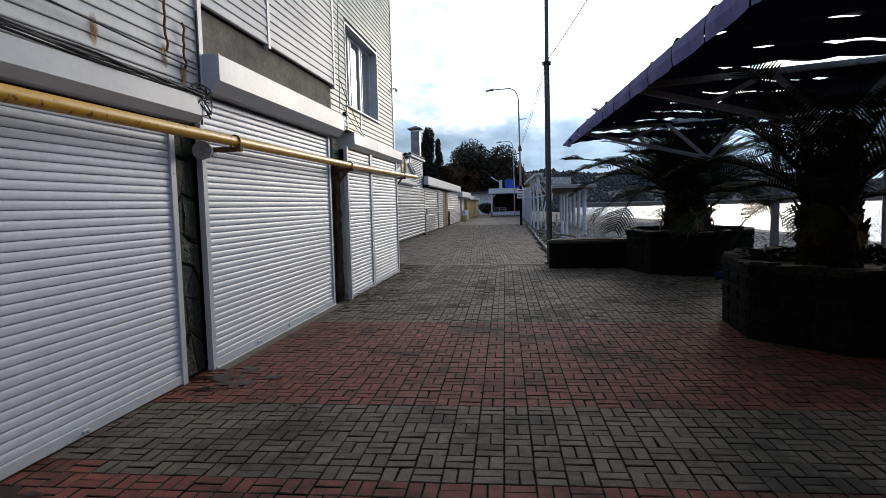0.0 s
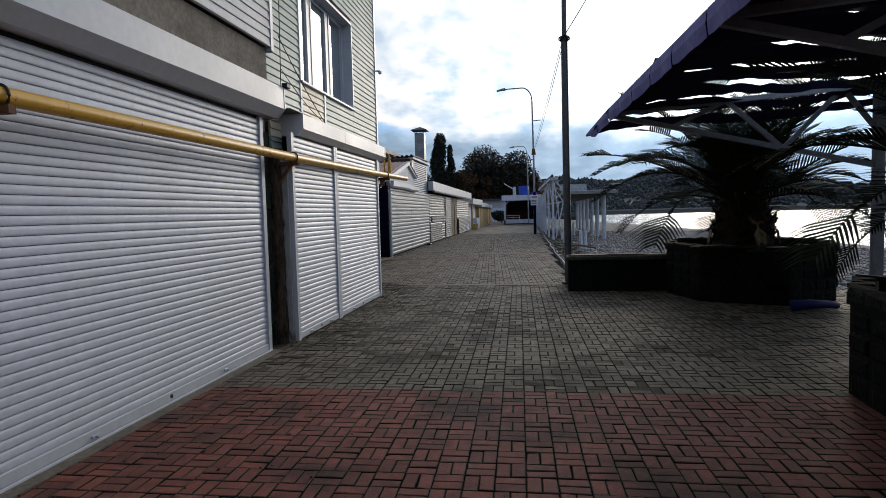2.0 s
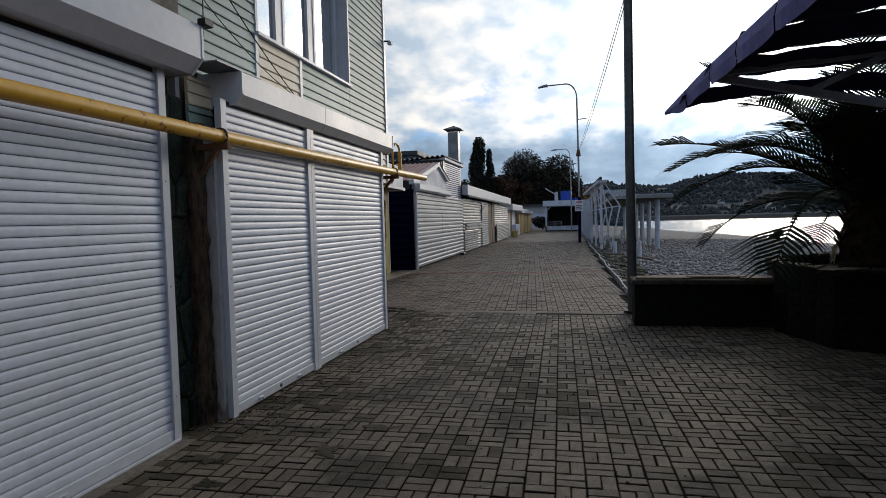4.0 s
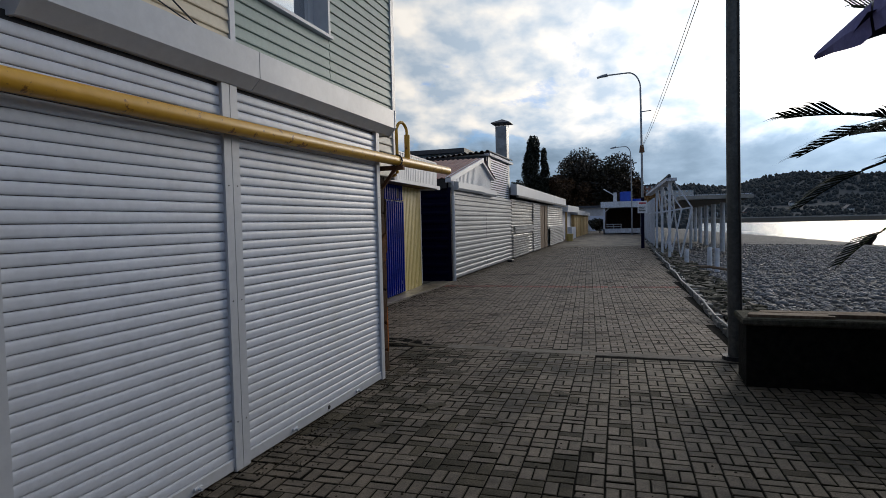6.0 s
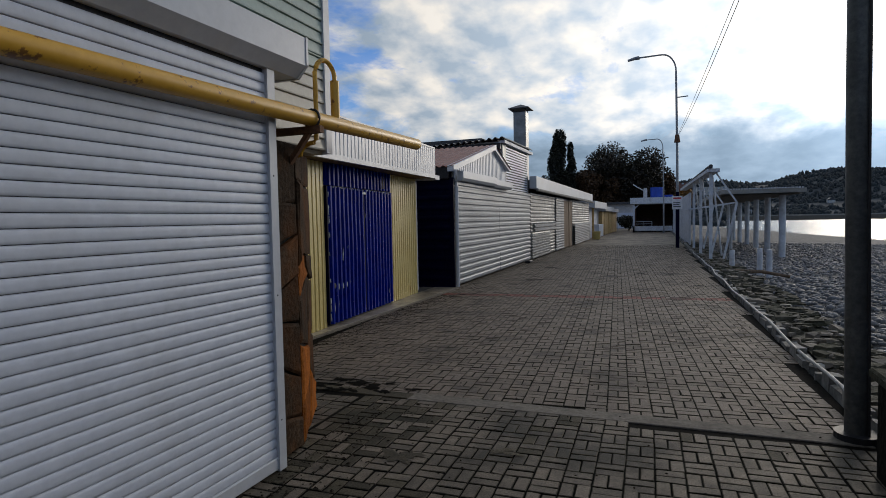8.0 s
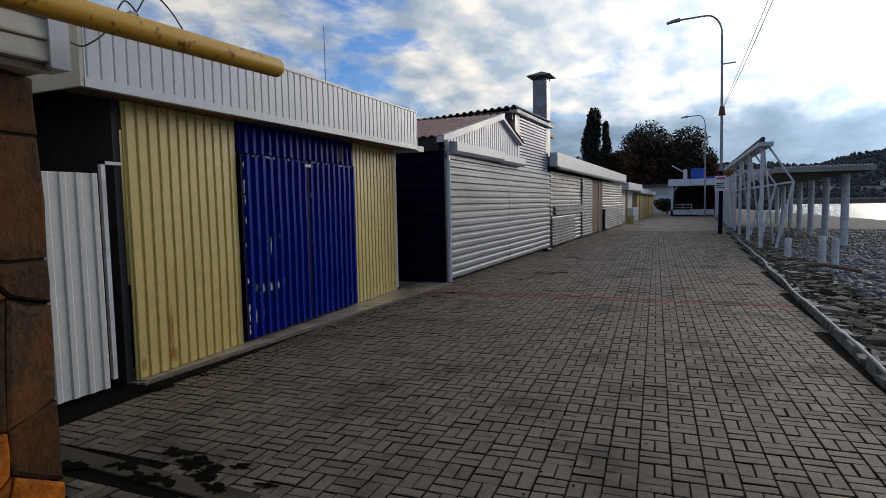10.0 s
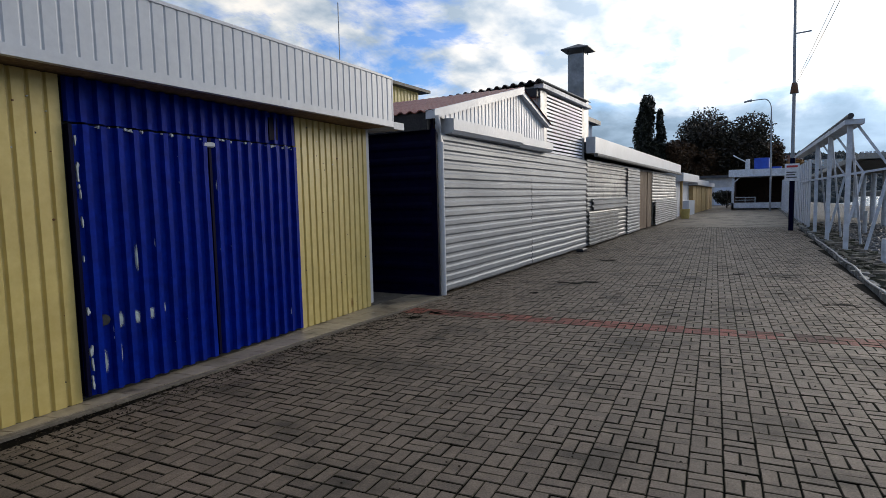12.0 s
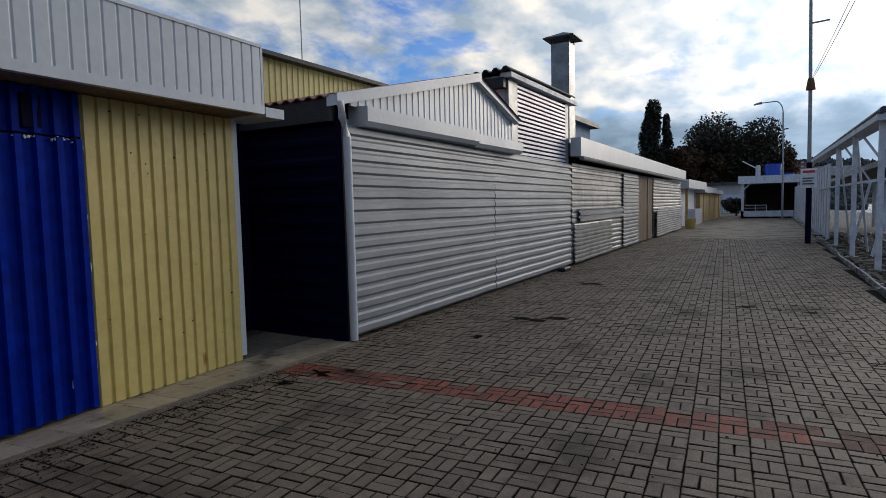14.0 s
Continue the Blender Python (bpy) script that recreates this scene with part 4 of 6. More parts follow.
part("shutter_box", Geo().prism([(sh(26) - 0.1, 2.66), (sh(26) + 0.16, 2.66), (sh(26) + 0.21, 2.72), (sh(26) + 0.21, 2.9), (sh(26) - 0.1, 2.93)], "y", 24.4, 27.45), M_TRIM, shed, "white shutter box")
part("shutter_box", Geo().prism([(sh(28) - 0.1, 2.64), (sh(28) + 0.16, 2.64), (sh(28) + 0.21, 2.70), (sh(28) + 0.21, 2.86), (sh(28) - 0.1, 2.9)], "y", 27.46, 29.45), M_TRIM, shed, "white shutter box")
AP = (27.75, 3.82)
gab = ribbed((sh(29.5), 29.45), (sh(24.3), 24.25), 2.9, 2.9001, 0.16, -0.010, flat=0.4, seed=15)
for v in gab.v:
    if v.z > 2.90005:
        y = v.y
        top = 2.93 + (AP[1] - 2.93) * (y - 24.1) / (AP[0] - 24.1) if y < AP[0] else AP[1] + (3.3 - AP[1]) * (y - AP[0]) / (29.45 - AP[0])
        v.z = top
part("gable_sheet", gab, M_TRIM, shed, "ribbed grey gable sheet")
x0 = sh(26)
part("barge_board", Geo().prism([(23.95, 2.86), (AP[0], AP[1] - 0.04), (AP[0], AP[1] + 0.1), (23.95, 3.0)], "x", x0 - 0.05, x0 + 0.12), M_TRIM, shed)
part("barge_board", Geo().prism([(AP[0], AP[1] - 0.04), (29.5, 3.24), (29.5, 3.33), (AP[0], AP[1] + 0.1)], "x", x0 - 0.05, x0 + 0.07), M_TRIM, shed)


def slope_sheet(y0, z0, y1, z1, xa, xb, pitch, amp, m, name, parent, label=""):
    """Roof sheet whose ribs run up the slope from (y0, z0) to (y1, z1), spread along x."""
    n = int(abs(xb - xa) / pitch) * 4
    vs, fs = [], []
    for i in range(n + 1):
        x = xa + (xb - xa) * i / n
        r = amp * (1 if i % 4 in (1, 2) else 0)
        vs += [(x, y0, z0 + r), (x, y1, z1 + r), (x, y0, z0 + r - 0.015), (x, y1, z1 + r - 0.015)]
    for i in range(n):
        a, b = i * 4, i * 4 + 4
        fs += [(a, b, b + 1, a + 1), (a + 2, a + 3, b + 3, b + 2), (a, a + 2, b + 2, b), (a + 1, b + 1, b + 3, a + 3)]
    return part(name, Geo().add(vs, fs), m, parent, label)


slope_sheet(23.95, 2.98, AP[0], AP[1] + 0.08, x0 + 0.1, -9.2, 0.18, 0.03, M_ROOF_RED, "roof_sheet", shed, "red-brown ribbed roof sheet")
slope_sheet(AP[0], AP[1] + 0.08, 29.6, 3.3, x0 + 0.1, -9.2, 0.18, 0.03, M_ROOF_RED, "roof_sheet", shed, "red-brown ribbed roof sheet")
part("eave_shade", Geo().box(-9.2, sh(24) - 0.1, 24.0, 24.12, 2.7, 2.98), M_BLACK, shed)
dp = [(sh(24) + 0.12, 23.95, 2.9), (sh(24) + 0.12, 23.97, 2.72), (sh(24) + 0.09, 24.08, 2.5), (sh(24) + 0.08, 24.1, 1.2), (sh(24) + 0.08, 24.1, 0.03)]
part("downpipe", Geo().tube(dp, 0.05, 12), M_TRIM, shed, smooth=True)

louvre = holder("louvre_block", "white plant room with dark louvres above the metal shed", "plant room", (-7, 31.5, 2.66))
lx = sh(31) - 0.12
part("body", Geo().box(-12, lx - 0.06, 29.62, 33.3, 2.66, 4.28), M_WHITEP, louvre)
part("frame_post", Geo().box(lx - 0.06, lx + 0.03, 29.6, 30.05, 2.66, 4.2), M_GALV_DULL, louvre)
part("frame_post", Geo().box(lx - 0.06, lx + 0.03, 33.12, 33.36, 2.66, 4.2), M_GALV_DULL, louvre)
part("dark_back", Geo().box(lx - 0.06, lx - 0.05, 30.05, 33.12, 2.66, 4.2), M_BLACK, louvre)
for k in range(16):
    z = 2.7 + k * 0.092
    part("louvre_slat", Geo().add([(lx - 0.03, 30.05, z + 0.02), (lx + 0.03, 30.05, z), (lx + 0.03, 33.12, z), (lx - 0.03, 33.12, z + 0.02), (lx - 0.03, 30.05, z + 0.068), (lx + 0.03, 30.05, z + 0.052), (lx + 0.03, 33.12, z + 0.052), (lx - 0.03, 33.12, z + 0.068)], [(0, 1, 2, 3), (7, 6, 5, 4), (1, 5, 6, 2), (0, 3, 7, 4), (0, 4, 5, 1), (3, 2, 6, 7)]), M_SHUT, louvre)
part("eaves_board", Geo().box(lx - 0.1, lx + 0.14, 29.5, 33.75, 4.2, 4.3), M_WHITEP, louvre)
rv, rf = [], []
n = 132
for i in range(n + 1):
    x = lx + 0.15 - 7.2 * i / n
    z = 4.36 + 0.06 * (1 if i % 4 in (1, 2) else 0) - 0.055 * (lx + 0.15 - x)
    rv += [(x, 29.35, z - 0.02), (x, 33.6, z + 0.02), (x, 29.35, z - 0.04), (x, 33.6, z)]
for i in range(n):
    a, b = i * 4, i * 4 + 4
    rf += [(a, b, b + 1, a + 1), (a + 2, a + 3, b + 3, b + 2), (a, a + 2, b + 2, b), (a + 1, b + 1, b + 3, a + 3)]
part("roof_sheet", Geo().add(rv, rf), M_ROOF_DARK, louvre, "dark corrugated roof sheet")
part("eave_strip", Geo().box(lx - 6.9, lx, 29.42, 29.6, 4.0, 4.2), M_BLACK, louvre)
chim = holder("chimney", "square sheet-metal chimney with a dark pyramid cap", "chimney", (-6.35, 34.75, 3.2))
part("shaft", Geo().box(-6.62, -6.1, 34.50, 35.02, 3.15, 6.1, 0.01), M_GALV_DULL, chim)
part("collar", Geo().box(-6.66, -6.06, 34.46, 35.06, 4.42, 4.5), M_GALV_DULL, chim)
for xx in (-6.6, -6.12):
    for yy in (34.52, 35.00):
        part("cap_leg", Geo().box(xx - 0.015, xx + 0.015, yy - 0.015, yy + 0.015, 6.1, 6.25), M_BLACK, chim)
cp = [(-6.8, 34.32, 6.22), (-5.92, 34.32, 6.22), (-5.92, 35.20, 6.22), (-6.8, 35.20, 6.22), (-6.8, 34.32, 6.25), (-5.92, 34.32, 6.25), (-5.92, 35.20, 6.25), (-6.8, 35.20, 6.25), (-6.36, 34.76, 6.45)]
part("cap", Geo().add(cp, [(3, 2, 1, 0), (0, 1, 5, 4), (1, 2, 6, 5), (2, 3, 7, 6), (3, 0, 4, 7), (4, 5, 8), (5, 6, 8), (6, 7, 8), (7, 4, 8)]), M_ROOF_DARK, chim)


# ---- long shed and far kiosks ----
def s2(y):
    return -5.72 - (y - 33.4) * 0.018


long_shed = holder("long_shed", "long low shed clad in dented galvanised sheets", "shed", (-6, 44, 0))
part("front_sheet", ribbed((s2(42.2), 42.2), (s2(33.4), 33.4), 0.05, 2.7, 0.15, -0.024, upright=False, flat=0.35, wobble=0.016, seed=21), M_GALV_DULL, long_shed, "ribbed galvanised sheets")
part("patch_sheet", ribbed((s2(37) + 0.04, 37.6), (s2(33.5) + 0.04, 33.5), 0.05, 1.1, 0.11, -0.03, upright=False, flat=0.35, wobble=0.016, seed=22), M_GALV_DULL, long_shed, "darker sheet patch")
part("patch_sheet", ribbed((s2(39) + 0.06, 39.2), (s2(34) + 0.06, 33.9), 1.12, 1.5, 0.16, -0.05, upright=False, flat=0.35, wobble=0.025, seed=23), M_GALV, long_shed, "bright bent sheet")
part("patch_sheet", ribbed((s2(42) + 0.05, 41.9), (s2(39.4) + 0.05, 39.3), 0.05, 2.65, 0.13, -0.03, upright=False, flat=0.35, wobble=0.016, seed=25), M_GALV, long_shed)
part("front_sheet", ribbed((s2(54.6), 54.6), (s2(45.6), 45.6), 0.05, 2.7, 0.15, -0.024, upright=False, flat=0.35, wobble=0.016, seed=24), M_GALV_DULL, long_shed, "ribbed galvanised sheets")
part("patch_sheet", ribbed((s2(54) + 0.12, 54.2), (s2(46) + 0.12, 45.8), 0.05, 1.3, 0.11, -0.03, upright=False, flat=0.35, wobble=0.025, seed=26), M_GALV, long_shed)
part("door", Geo().box(s2(43) - 0.03, s2(43) + 0.02, 42.25, 43.9, 0.05, 2.6), M_WOOD, long_shed, "grey wooden door")
part("door", Geo().box(s2(44) + 0.0, s2(44) + 0.06, 44.0, 45.0, 0.05, 2.6), M_WOOD, long_shed, "brown board door")
part("body", Geo().box(-10.5, s2(54) - 0.1, 33.5, 54.6, 0, 2.75), M_FARWALL, long_shed)
part("fascia", Geo().prism([(s2(33.4) + 0.28, 33.4), (s2(54.8) + 0.28, 54.8), (s2(54.8), 54.8), (s2(33.4), 33.4)], "z", 2.86, 3.34), M_TRIM, long_shed, "white fascia board")
part("gutter", Geo().tube([(s2(33.4) + 0.3, 33.4, 2.8), (s2(44) + 0.3, 44, 2.78), (s2(54.8) + 0.3, 54.8, 2.76)], 0.06, 10), M_KERB, long_shed, smooth=True)
part("roof", Geo().prism([(s2(33.4), 33.4), (s2(54.8), 54.8), (-10.6, 54.8), (-10.6, 33.4)], "z", 2.9, 3.2), M_ROOF_DARK, long_shed)
bucket = solid("bucket", Geo().tube([(s2(55) + 0.5, 55.3, 0), (s2(55) + 0.5, 55.3, 0.6)], 0.25, 14, 0.3), M_YEL, "pale yellow bin at the end of the shed", "bin")

kiosk_row = holder("kiosk_row", "low row of blue and ochre boarded stalls", "stall", (-6.5, 67, 0))
part("body", Geo().box(-11, -6.5, 56, 64, 0, 2.4), M_WHITEP, kiosk_row)
part("counter", Geo().box(-6.5, -6.0, 60.5, 64, 0, 1.05), M_SHUT, kiosk_row, "pale blue counter")
part("post", Geo().box(-6.15, -6.0, 57, 57.2, 0, 2.4), M_OSB, kiosk_row)
part("fascia", Geo().box(-11, -5.75, 55.5, 64.5, 2.38, 2.9), M_TRIM, kiosk_row)
part("fascia", Geo().box(-11, -5.85, 64.6, 73, 2.2, 2.62), M_TRIM, kiosk_row)
part("fascia", Geo().box(-11, -5.95, 73.1, 80.5, 2.15, 2.5), M_TRIM, kiosk_row)
for k in range(8):
    part("board", Geo().box(-6.5, -6.2 + 0.03 * (k % 2), 64.8 + k * 1.95, 64.8 + k * 1.95 + 1.9, 0, 2.15), M_OSB, kiosk_row, "ochre board front")
part("rear", Geo().box(-11, -6.5, 64.5, 80.4, 0, 2.2), M_FARWALL, kiosk_row)

pav = holder("pavilion", "white open pavilion with a dark inside and a flat roof", "pavilion", (-2, 77, 0))
part("floor_slab", Geo().box(-4.1, 0.3, 75, 81, 0, 0.12), M_CONC, pav)
part("parapet", Geo().box(-4.1, -0.2, 75, 75.2, 0, 0.62), M_WHITEP, pav)
part("roof", Geo().box(-4.35, 0.5, 74.7, 81.2, 2.95, 3.6), M_WHITEP, pav)
part("back_wall", Geo().box(-4.1, 0.3, 80.8, 81, 0.12, 2.95), M_BROWNDARK, pav, "brown boarded back wall")
part("side_wall", Geo().box(0.15, 0.3, 75, 81, 0.12, 2.95), M_BROWNDARK, pav)
part("side_wall", Geo().box(-3.95, -3.85, 76.5, 81, 0.12, 2.95), M_BROWNDARK, pav)
for x in (-4.0, 0.15):
    part("post", Geo().box(x - 0.1, x + 0.1, 75, 75.2, 0, 2.95), M_WHITEP, pav)
part("brace", Geo().beam((-3.9, 75.1, 2.5), (-3.4, 75.1, 2.95), 0.1), M_WHITEP, pav)
part("rail", Geo().beam((-3.8, 75.3, 1.1), (-2.2, 75.3, 1.1), 0.05).beam((-2.2, 75.3, 0.6), (-2.2, 75.3, 1.1), 0.05).beam((-3.0, 75.3, 0.6), (-3.0, 75.3, 1.1), 0.04).beam((-3.8, 75.3, 0.85), (-2.2, 75.3, 0.85), 0.04), M_WHITEP, pav)

tank = holder("water_slide_tower", "bright blue tanks and white column behind the pavilion", "tank", (-2, 92, 0))
part("tank", Geo().tube([(-2.0, 92, 0), (-2.0, 92, 5.4)], 0.8, 16), M_BLUEFAR, tank, smooth=True)
part("tank", Geo().tube([(-0.6, 93, 0), (-0.6, 93, 4.4)], 0.6, 16), M_BLUEFAR, tank, smooth=True)
part("column", Geo().tube([(-3.4, 91, 0), (-3.4, 91, 5.0), (-3.4, 91, 5.3)], 0.28, 12, 0.2), M_WHITEP, tank, smooth=True)
part("slide", Geo().tube([(-3.4, 91.5, 4.9), (-4.4, 92, 5.5), (-5, 93, 5.9)], 0.07, 8), M_WHITEP, tank)
far_wall = holder("white_house", "pale low house closing the far end", "house", (-9, 96, 0))
part("wall", Geo().box(-14, -4.6, 96, 104, 0, 3.4), M_FARWALL, far_wall)
part("roof", Geo().box(-14.5, -4.2, 95.5, 104.5, 3.4, 3.7), M_ROOF_DARK, far_wall)
part("gate", Geo().box(-7.2, -4.8, 95.9, 96, 0, 2.2), M_SHUT, far_wall, "white gate")

blue_house = holder("blue_house", "pale blue house with a dark flat roof behind the garage", "house", (-14, 47, 0))
part("wall", Geo().box(-21, -10.6, 42, 52, 0, 5.9), mat("pale_blue_wall", (0.16, 0.24, 0.36), (0.2, 0.29, 0.42), 0.8, grain=3, stain=0.6, bump=0), blue_house)
part("roof", Geo().box(-21.5, -10.2, 41.5, 52.5, 5.9, 6.15), M_ROOF_DARK, blue_house)
yel_house = holder("yellow_hall", "yellow sheet-clad hall with a dark mono-pitch roof", "hall", (-14, 29, 0))
part("wall", ribbed((-12.0, 34), (-12.0, 20), 0, 5.4, 0.2, -0.02, seed=31), M_YEL, yel_house)
part("wall", Geo().box(-20, -12.03, 20, 34, 0, 5.3), M_YEL, yel_house)
part("roof", Geo().box(-20.5, -11.7, 19.6, 34.4, 5.4, 5.5), M_BLACK, yel_house)


part("aerial", Geo().tube([(-15.35, 33.8, 5.45), (-15.35, 33.8, 9.1)], 0.02, 6), M_GREYPIPE, yel_house, "thin upright aerial rod")


# ---- seaside edge ----
kerb = holder("kerb", "broken mossy concrete kerb between paving and beach", "kerb", (0.8, 30, 0), kind="structure")
rk = random.Random(5)
y = 15.75
while y < 76:
    ln = rk.uniform(0.2, 0.42) if y < 44 else rk.uniform(0.7, 1.3)
    gk = Geo()
    zt, w = rk.uniform(0.04, 0.12), rk.uniform(0.12, 0.2)
    x = kerb_x(y) + rk.uniform(-0.03, 0.03)
    x2 = kerb_x(y + ln) + rk.uniform(-0.03, 0.03)
    vs = [(x, y, -0.2), (x + w, y, -0.2), (x2 + w, y + ln, -0.2), (x2, y + ln, -0.2), (x + 0.015, y + 0.01, zt), (x + w - 0.02, y + 0.02, zt + rk.uniform(-0.03, 0.02)), (x2 + w - 0.02, y + ln - 0.03, zt + rk.uniform(-0.04, 0.01)), (x2 + 0.015, y + ln - 0.02, zt - rk.uniform(0, 0.03))]
    gk.add(vs, [(3, 2, 1, 0), (4, 5, 6, 7), (0, 1, 5, 4), (1, 2, 6, 5), (2, 3, 7, 6), (3, 0, 4, 7)])
    part("kerb_stone", gk, M_KERB, kerb)
    y += ln + rk.uniform(0.01, 0.05)
gl = Geo()
prev = None
for k in range(46):
    y = 15.6 + k * 1.1
    wv = [(kerb_x(y) + 0.2, y, 0.03 + rk.uniform(-0.02, 0.03)), (kerb_x(y) + 0.75 + rk.uniform(-0.12, 0.12), y, 0.0 + rk.uniform(-0.05, 0.04)), (kerb_x(y) + 1.0 + rk.uniform(-0.1, 0.2), y, -0.3)]
    if prev:
        gl.sheet(prev, wv)
    prev = wv
solid("ledge", gl, M_MOSS, "crumbling mossy concrete ledge above the beach", "ledge", "structure")
hose_pts = [(kerb_x(16 + k * 0.25) + 0.02 + 0.018 * np.sin(k * 0.37) + 0.02 * np.sin(k * 0.13), 16 + k * 0.25, 0.105 + 0.015 * np.sin(k * 0.5)) for k in range(88)]
solid("hose", Geo().tube(hose_pts, 0.018, 8), M_HOSE, "dirty white hose lying along the broken kerb", "hose", smooth=True)
# broken bits of concrete on the ledge
rv, rf = [], []
rr = np.random.RandomState(3)
cube_f = [(3, 2, 1, 0), (4, 5, 6, 7), (0, 1, 5, 4), (1, 2, 6, 5), (2, 3, 7, 6), (3, 0, 4, 7)]
for k in range(900):
    yy = 16 + 32 * rr.rand() ** 1.2
    xx = kerb_x(yy) + rr.uniform(0.15, 0.95)
    s = rr.uniform(0.02, 0.10)
    c = np.array([(-1, -1, -0.5), (1, -1, -0.5), (1, 1, -0.5), (-1, 1, -0.5), (-0.8, -0.8, 0.5), (0.8, -0.8, 0.5), (0.8, 0.8, 0.5), (-0.8, 0.8, 0.5)]) * s * (rr.uniform(0.6, 1.5), rr.uniform(0.6, 2.0), rr.uniform(0.4, 0.9)) + rr.uniform(-0.25, 0.25, (8, 3)) * s
    q = rr.uniform(0, 6.28)
    c = np.c_[c[:, 0] * np.cos(q) - c[:, 1] * np.sin(q) + xx, c[:, 0] * np.sin(q) + c[:, 1] * np.cos(q) + yy, c[:, 2] + 0.03 + s * 0.2]
    n0 = len(rv)
    rv += c.tolist()
    rf += [tuple(i + n0 for i in f) for f in cube_f]
tagged(new("rubble", mesh_of("rubble", rv, rf, [M_CONC_DARK, M_MOSS], [int(i // 6 % 3 > 0) for i in range(len(rf))])), "broken concrete bits on the mossy ledge", "rubble", kind="stuff")

wl = holder("low_wall", "low stone wall, colour darkened for shade, with a worn concrete cap", "wall", (1.5, 14.8, 0), kind="structure")
part("core", Geo().box(0.64, 2.7, 14.62, 15.1, -0.3, 0.62), M_DARKENED_STONE, wl)
part("cap", Geo().box(0.6, 2.7, 14.57, 15.14, 0.62, 0.69, 0.015), M_MOSS, wl)
for xa, xb, ya, yb, zt in ((0.66, 1.42, 14.66, 14.86, 0.717), (1.38, 2.2, 14.72, 14.9, 0.726), (0.8, 1.9, 14.9, 15.06, 0.712), (2.1, 2.62, 14.62, 14.95, 0.715)):
    part("plank", Geo().prism([(xa, ya + 0.02), (xb, ya), (xb + 0.03, yb), (xa + 0.04, yb - 0.02)], "z", 0.688, zt), M_WOOD, wl, "weathered brown board")


def planter(poly, h, seed):
    t = holder("stone_planter", "large rubble-stone planter, colour darkened for shade, with a rough concrete rim", "planter", (*poly[0], 0), "planters")
    c = Vector((sum(p[0] for p in poly) / len(poly), sum(p[1] for p in poly) / len(poly)))
    inn = [tuple(c + (Vector(p) - c) * 0.86) for p in poly]
    n = len(poly)
    g1 = Geo()
    vs = [(*p, -0.05) for p in poly] + [(*p, h - 0.1) for p in poly]
    g1.add(vs, [(k, (k + 1) % n, n + (k + 1) % n, n + k) for k in range(n)])
    part("core", g1, M_DARKENED_STONE, t)
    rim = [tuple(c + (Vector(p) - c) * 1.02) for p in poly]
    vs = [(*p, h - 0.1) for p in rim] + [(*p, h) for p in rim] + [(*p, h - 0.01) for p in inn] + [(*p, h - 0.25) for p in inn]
    part("rim", Geo().add(vs, [(r * n + k, r * n + (k + 1) % n, r * n + n + (k + 1) % n, r * n + n + k) for r in range(3) for k in range(n)]), M_DARKENED_STONE, t, "worn concrete rim")
    rr0 = random.Random(seed + 50)
    for k in range(n):
        a, b = Vector(rim[k]), Vector(rim[(k + 1) % n])
        for j in range(4):
            p, q = a.lerp(b, (j + 0.04) / 4), a.lerp(b, (j + 0.96) / 4)
            i0, i1 = c + (p - c) * 0.86, c + (q - c) * 0.86
            zt = [h + rr0.uniform(0.0, 0.045) for _ in range(4)]
            cap = [(*p, h - 0.06), (*q, h - 0.06), (*i1, h - 0.06), (*i0, h - 0.06), (*(p + (c - p) * rr0.uniform(-0.012, 0.012)), zt[0]), (*(q + (c - q) * rr0.uniform(-0.012, 0.012)), zt[1]), (*i1, zt[2]), (*i0, zt[3])]
            part("cap_stone", Geo().add(cap, [(4, 5, 6, 7), (0, 1, 5, 4), (1, 2, 6, 5), (2, 3, 7, 6), (3, 0, 4, 7)]), M_CAPSTONE, t)
    part("soil", Geo().add([(*p, h - 0.14) for p in inn], [tuple(range(n))]), M_JOINT, t, "dark soil")
    rnd = random.Random(seed)
    for k in range(n):
        a, b = Vector(poly[k]), Vector(poly[(k + 1) % n])
        if (a.y + b.y) / 2 > c.y + 0.4:
            continue
        d = b - a
        o = Vector((d.y, -d.x)).normalized()
        cols = max(2, int(d.length / 0.28))
        for j in range(4):
            for i in range(cols):
                u0, u1 = (i + rnd.uniform(0.02, 0.1)) / cols, (i + 1 - rnd.uniform(0.02, 0.1)) / cols
                z0, z1 = (h - 0.12) * j / 4 + 0.015, (h - 0.12) * (j + 1) / 4 - rnd.uniform(0.01, 0.04)
                pr = rnd.uniform(0.008, 0.03)
                p0, p1 = a + d * u0, a + d * u1
                e0, e1 = a + d * (u0 + 0.03), a + d * (u1 - 0.03)
                vs = [(*p0, z0), (*p1, z0), (*p1, z1), (*p0, z1)] + [(*(q + o * pr * rnd.uniform(0.7, 1)), z) for q, z in ((e0, z0 + 0.02), (e1, z0 + 0.03), (e1, z1 - 0.03), (e0, z1 - 0.02))]
                part("stone", Geo().add(vs, [(4, 5, 6, 7), (0, 1, 5, 4), (1, 2, 6, 5), (2, 3, 7, 6), (3, 0, 4, 7)]), M_DARKENED_STONE, t)
    return t


planter([(2.47, 14.4), (2.78, 13.3), (4.0, 12.75), (4.95, 13.35), (5.4, 14.6), (5.0, 15.9), (3.8, 16.4), (2.75, 15.7)], 0.93, 1)
planter([(2.66, 8.2), (2.6, 7.1), (3.3, 6.3), (4.5, 6.2), (5.3, 7.1), (5.35, 8.6), (4.4, 9.4), (3.2, 9.2)], 0.87, 2)
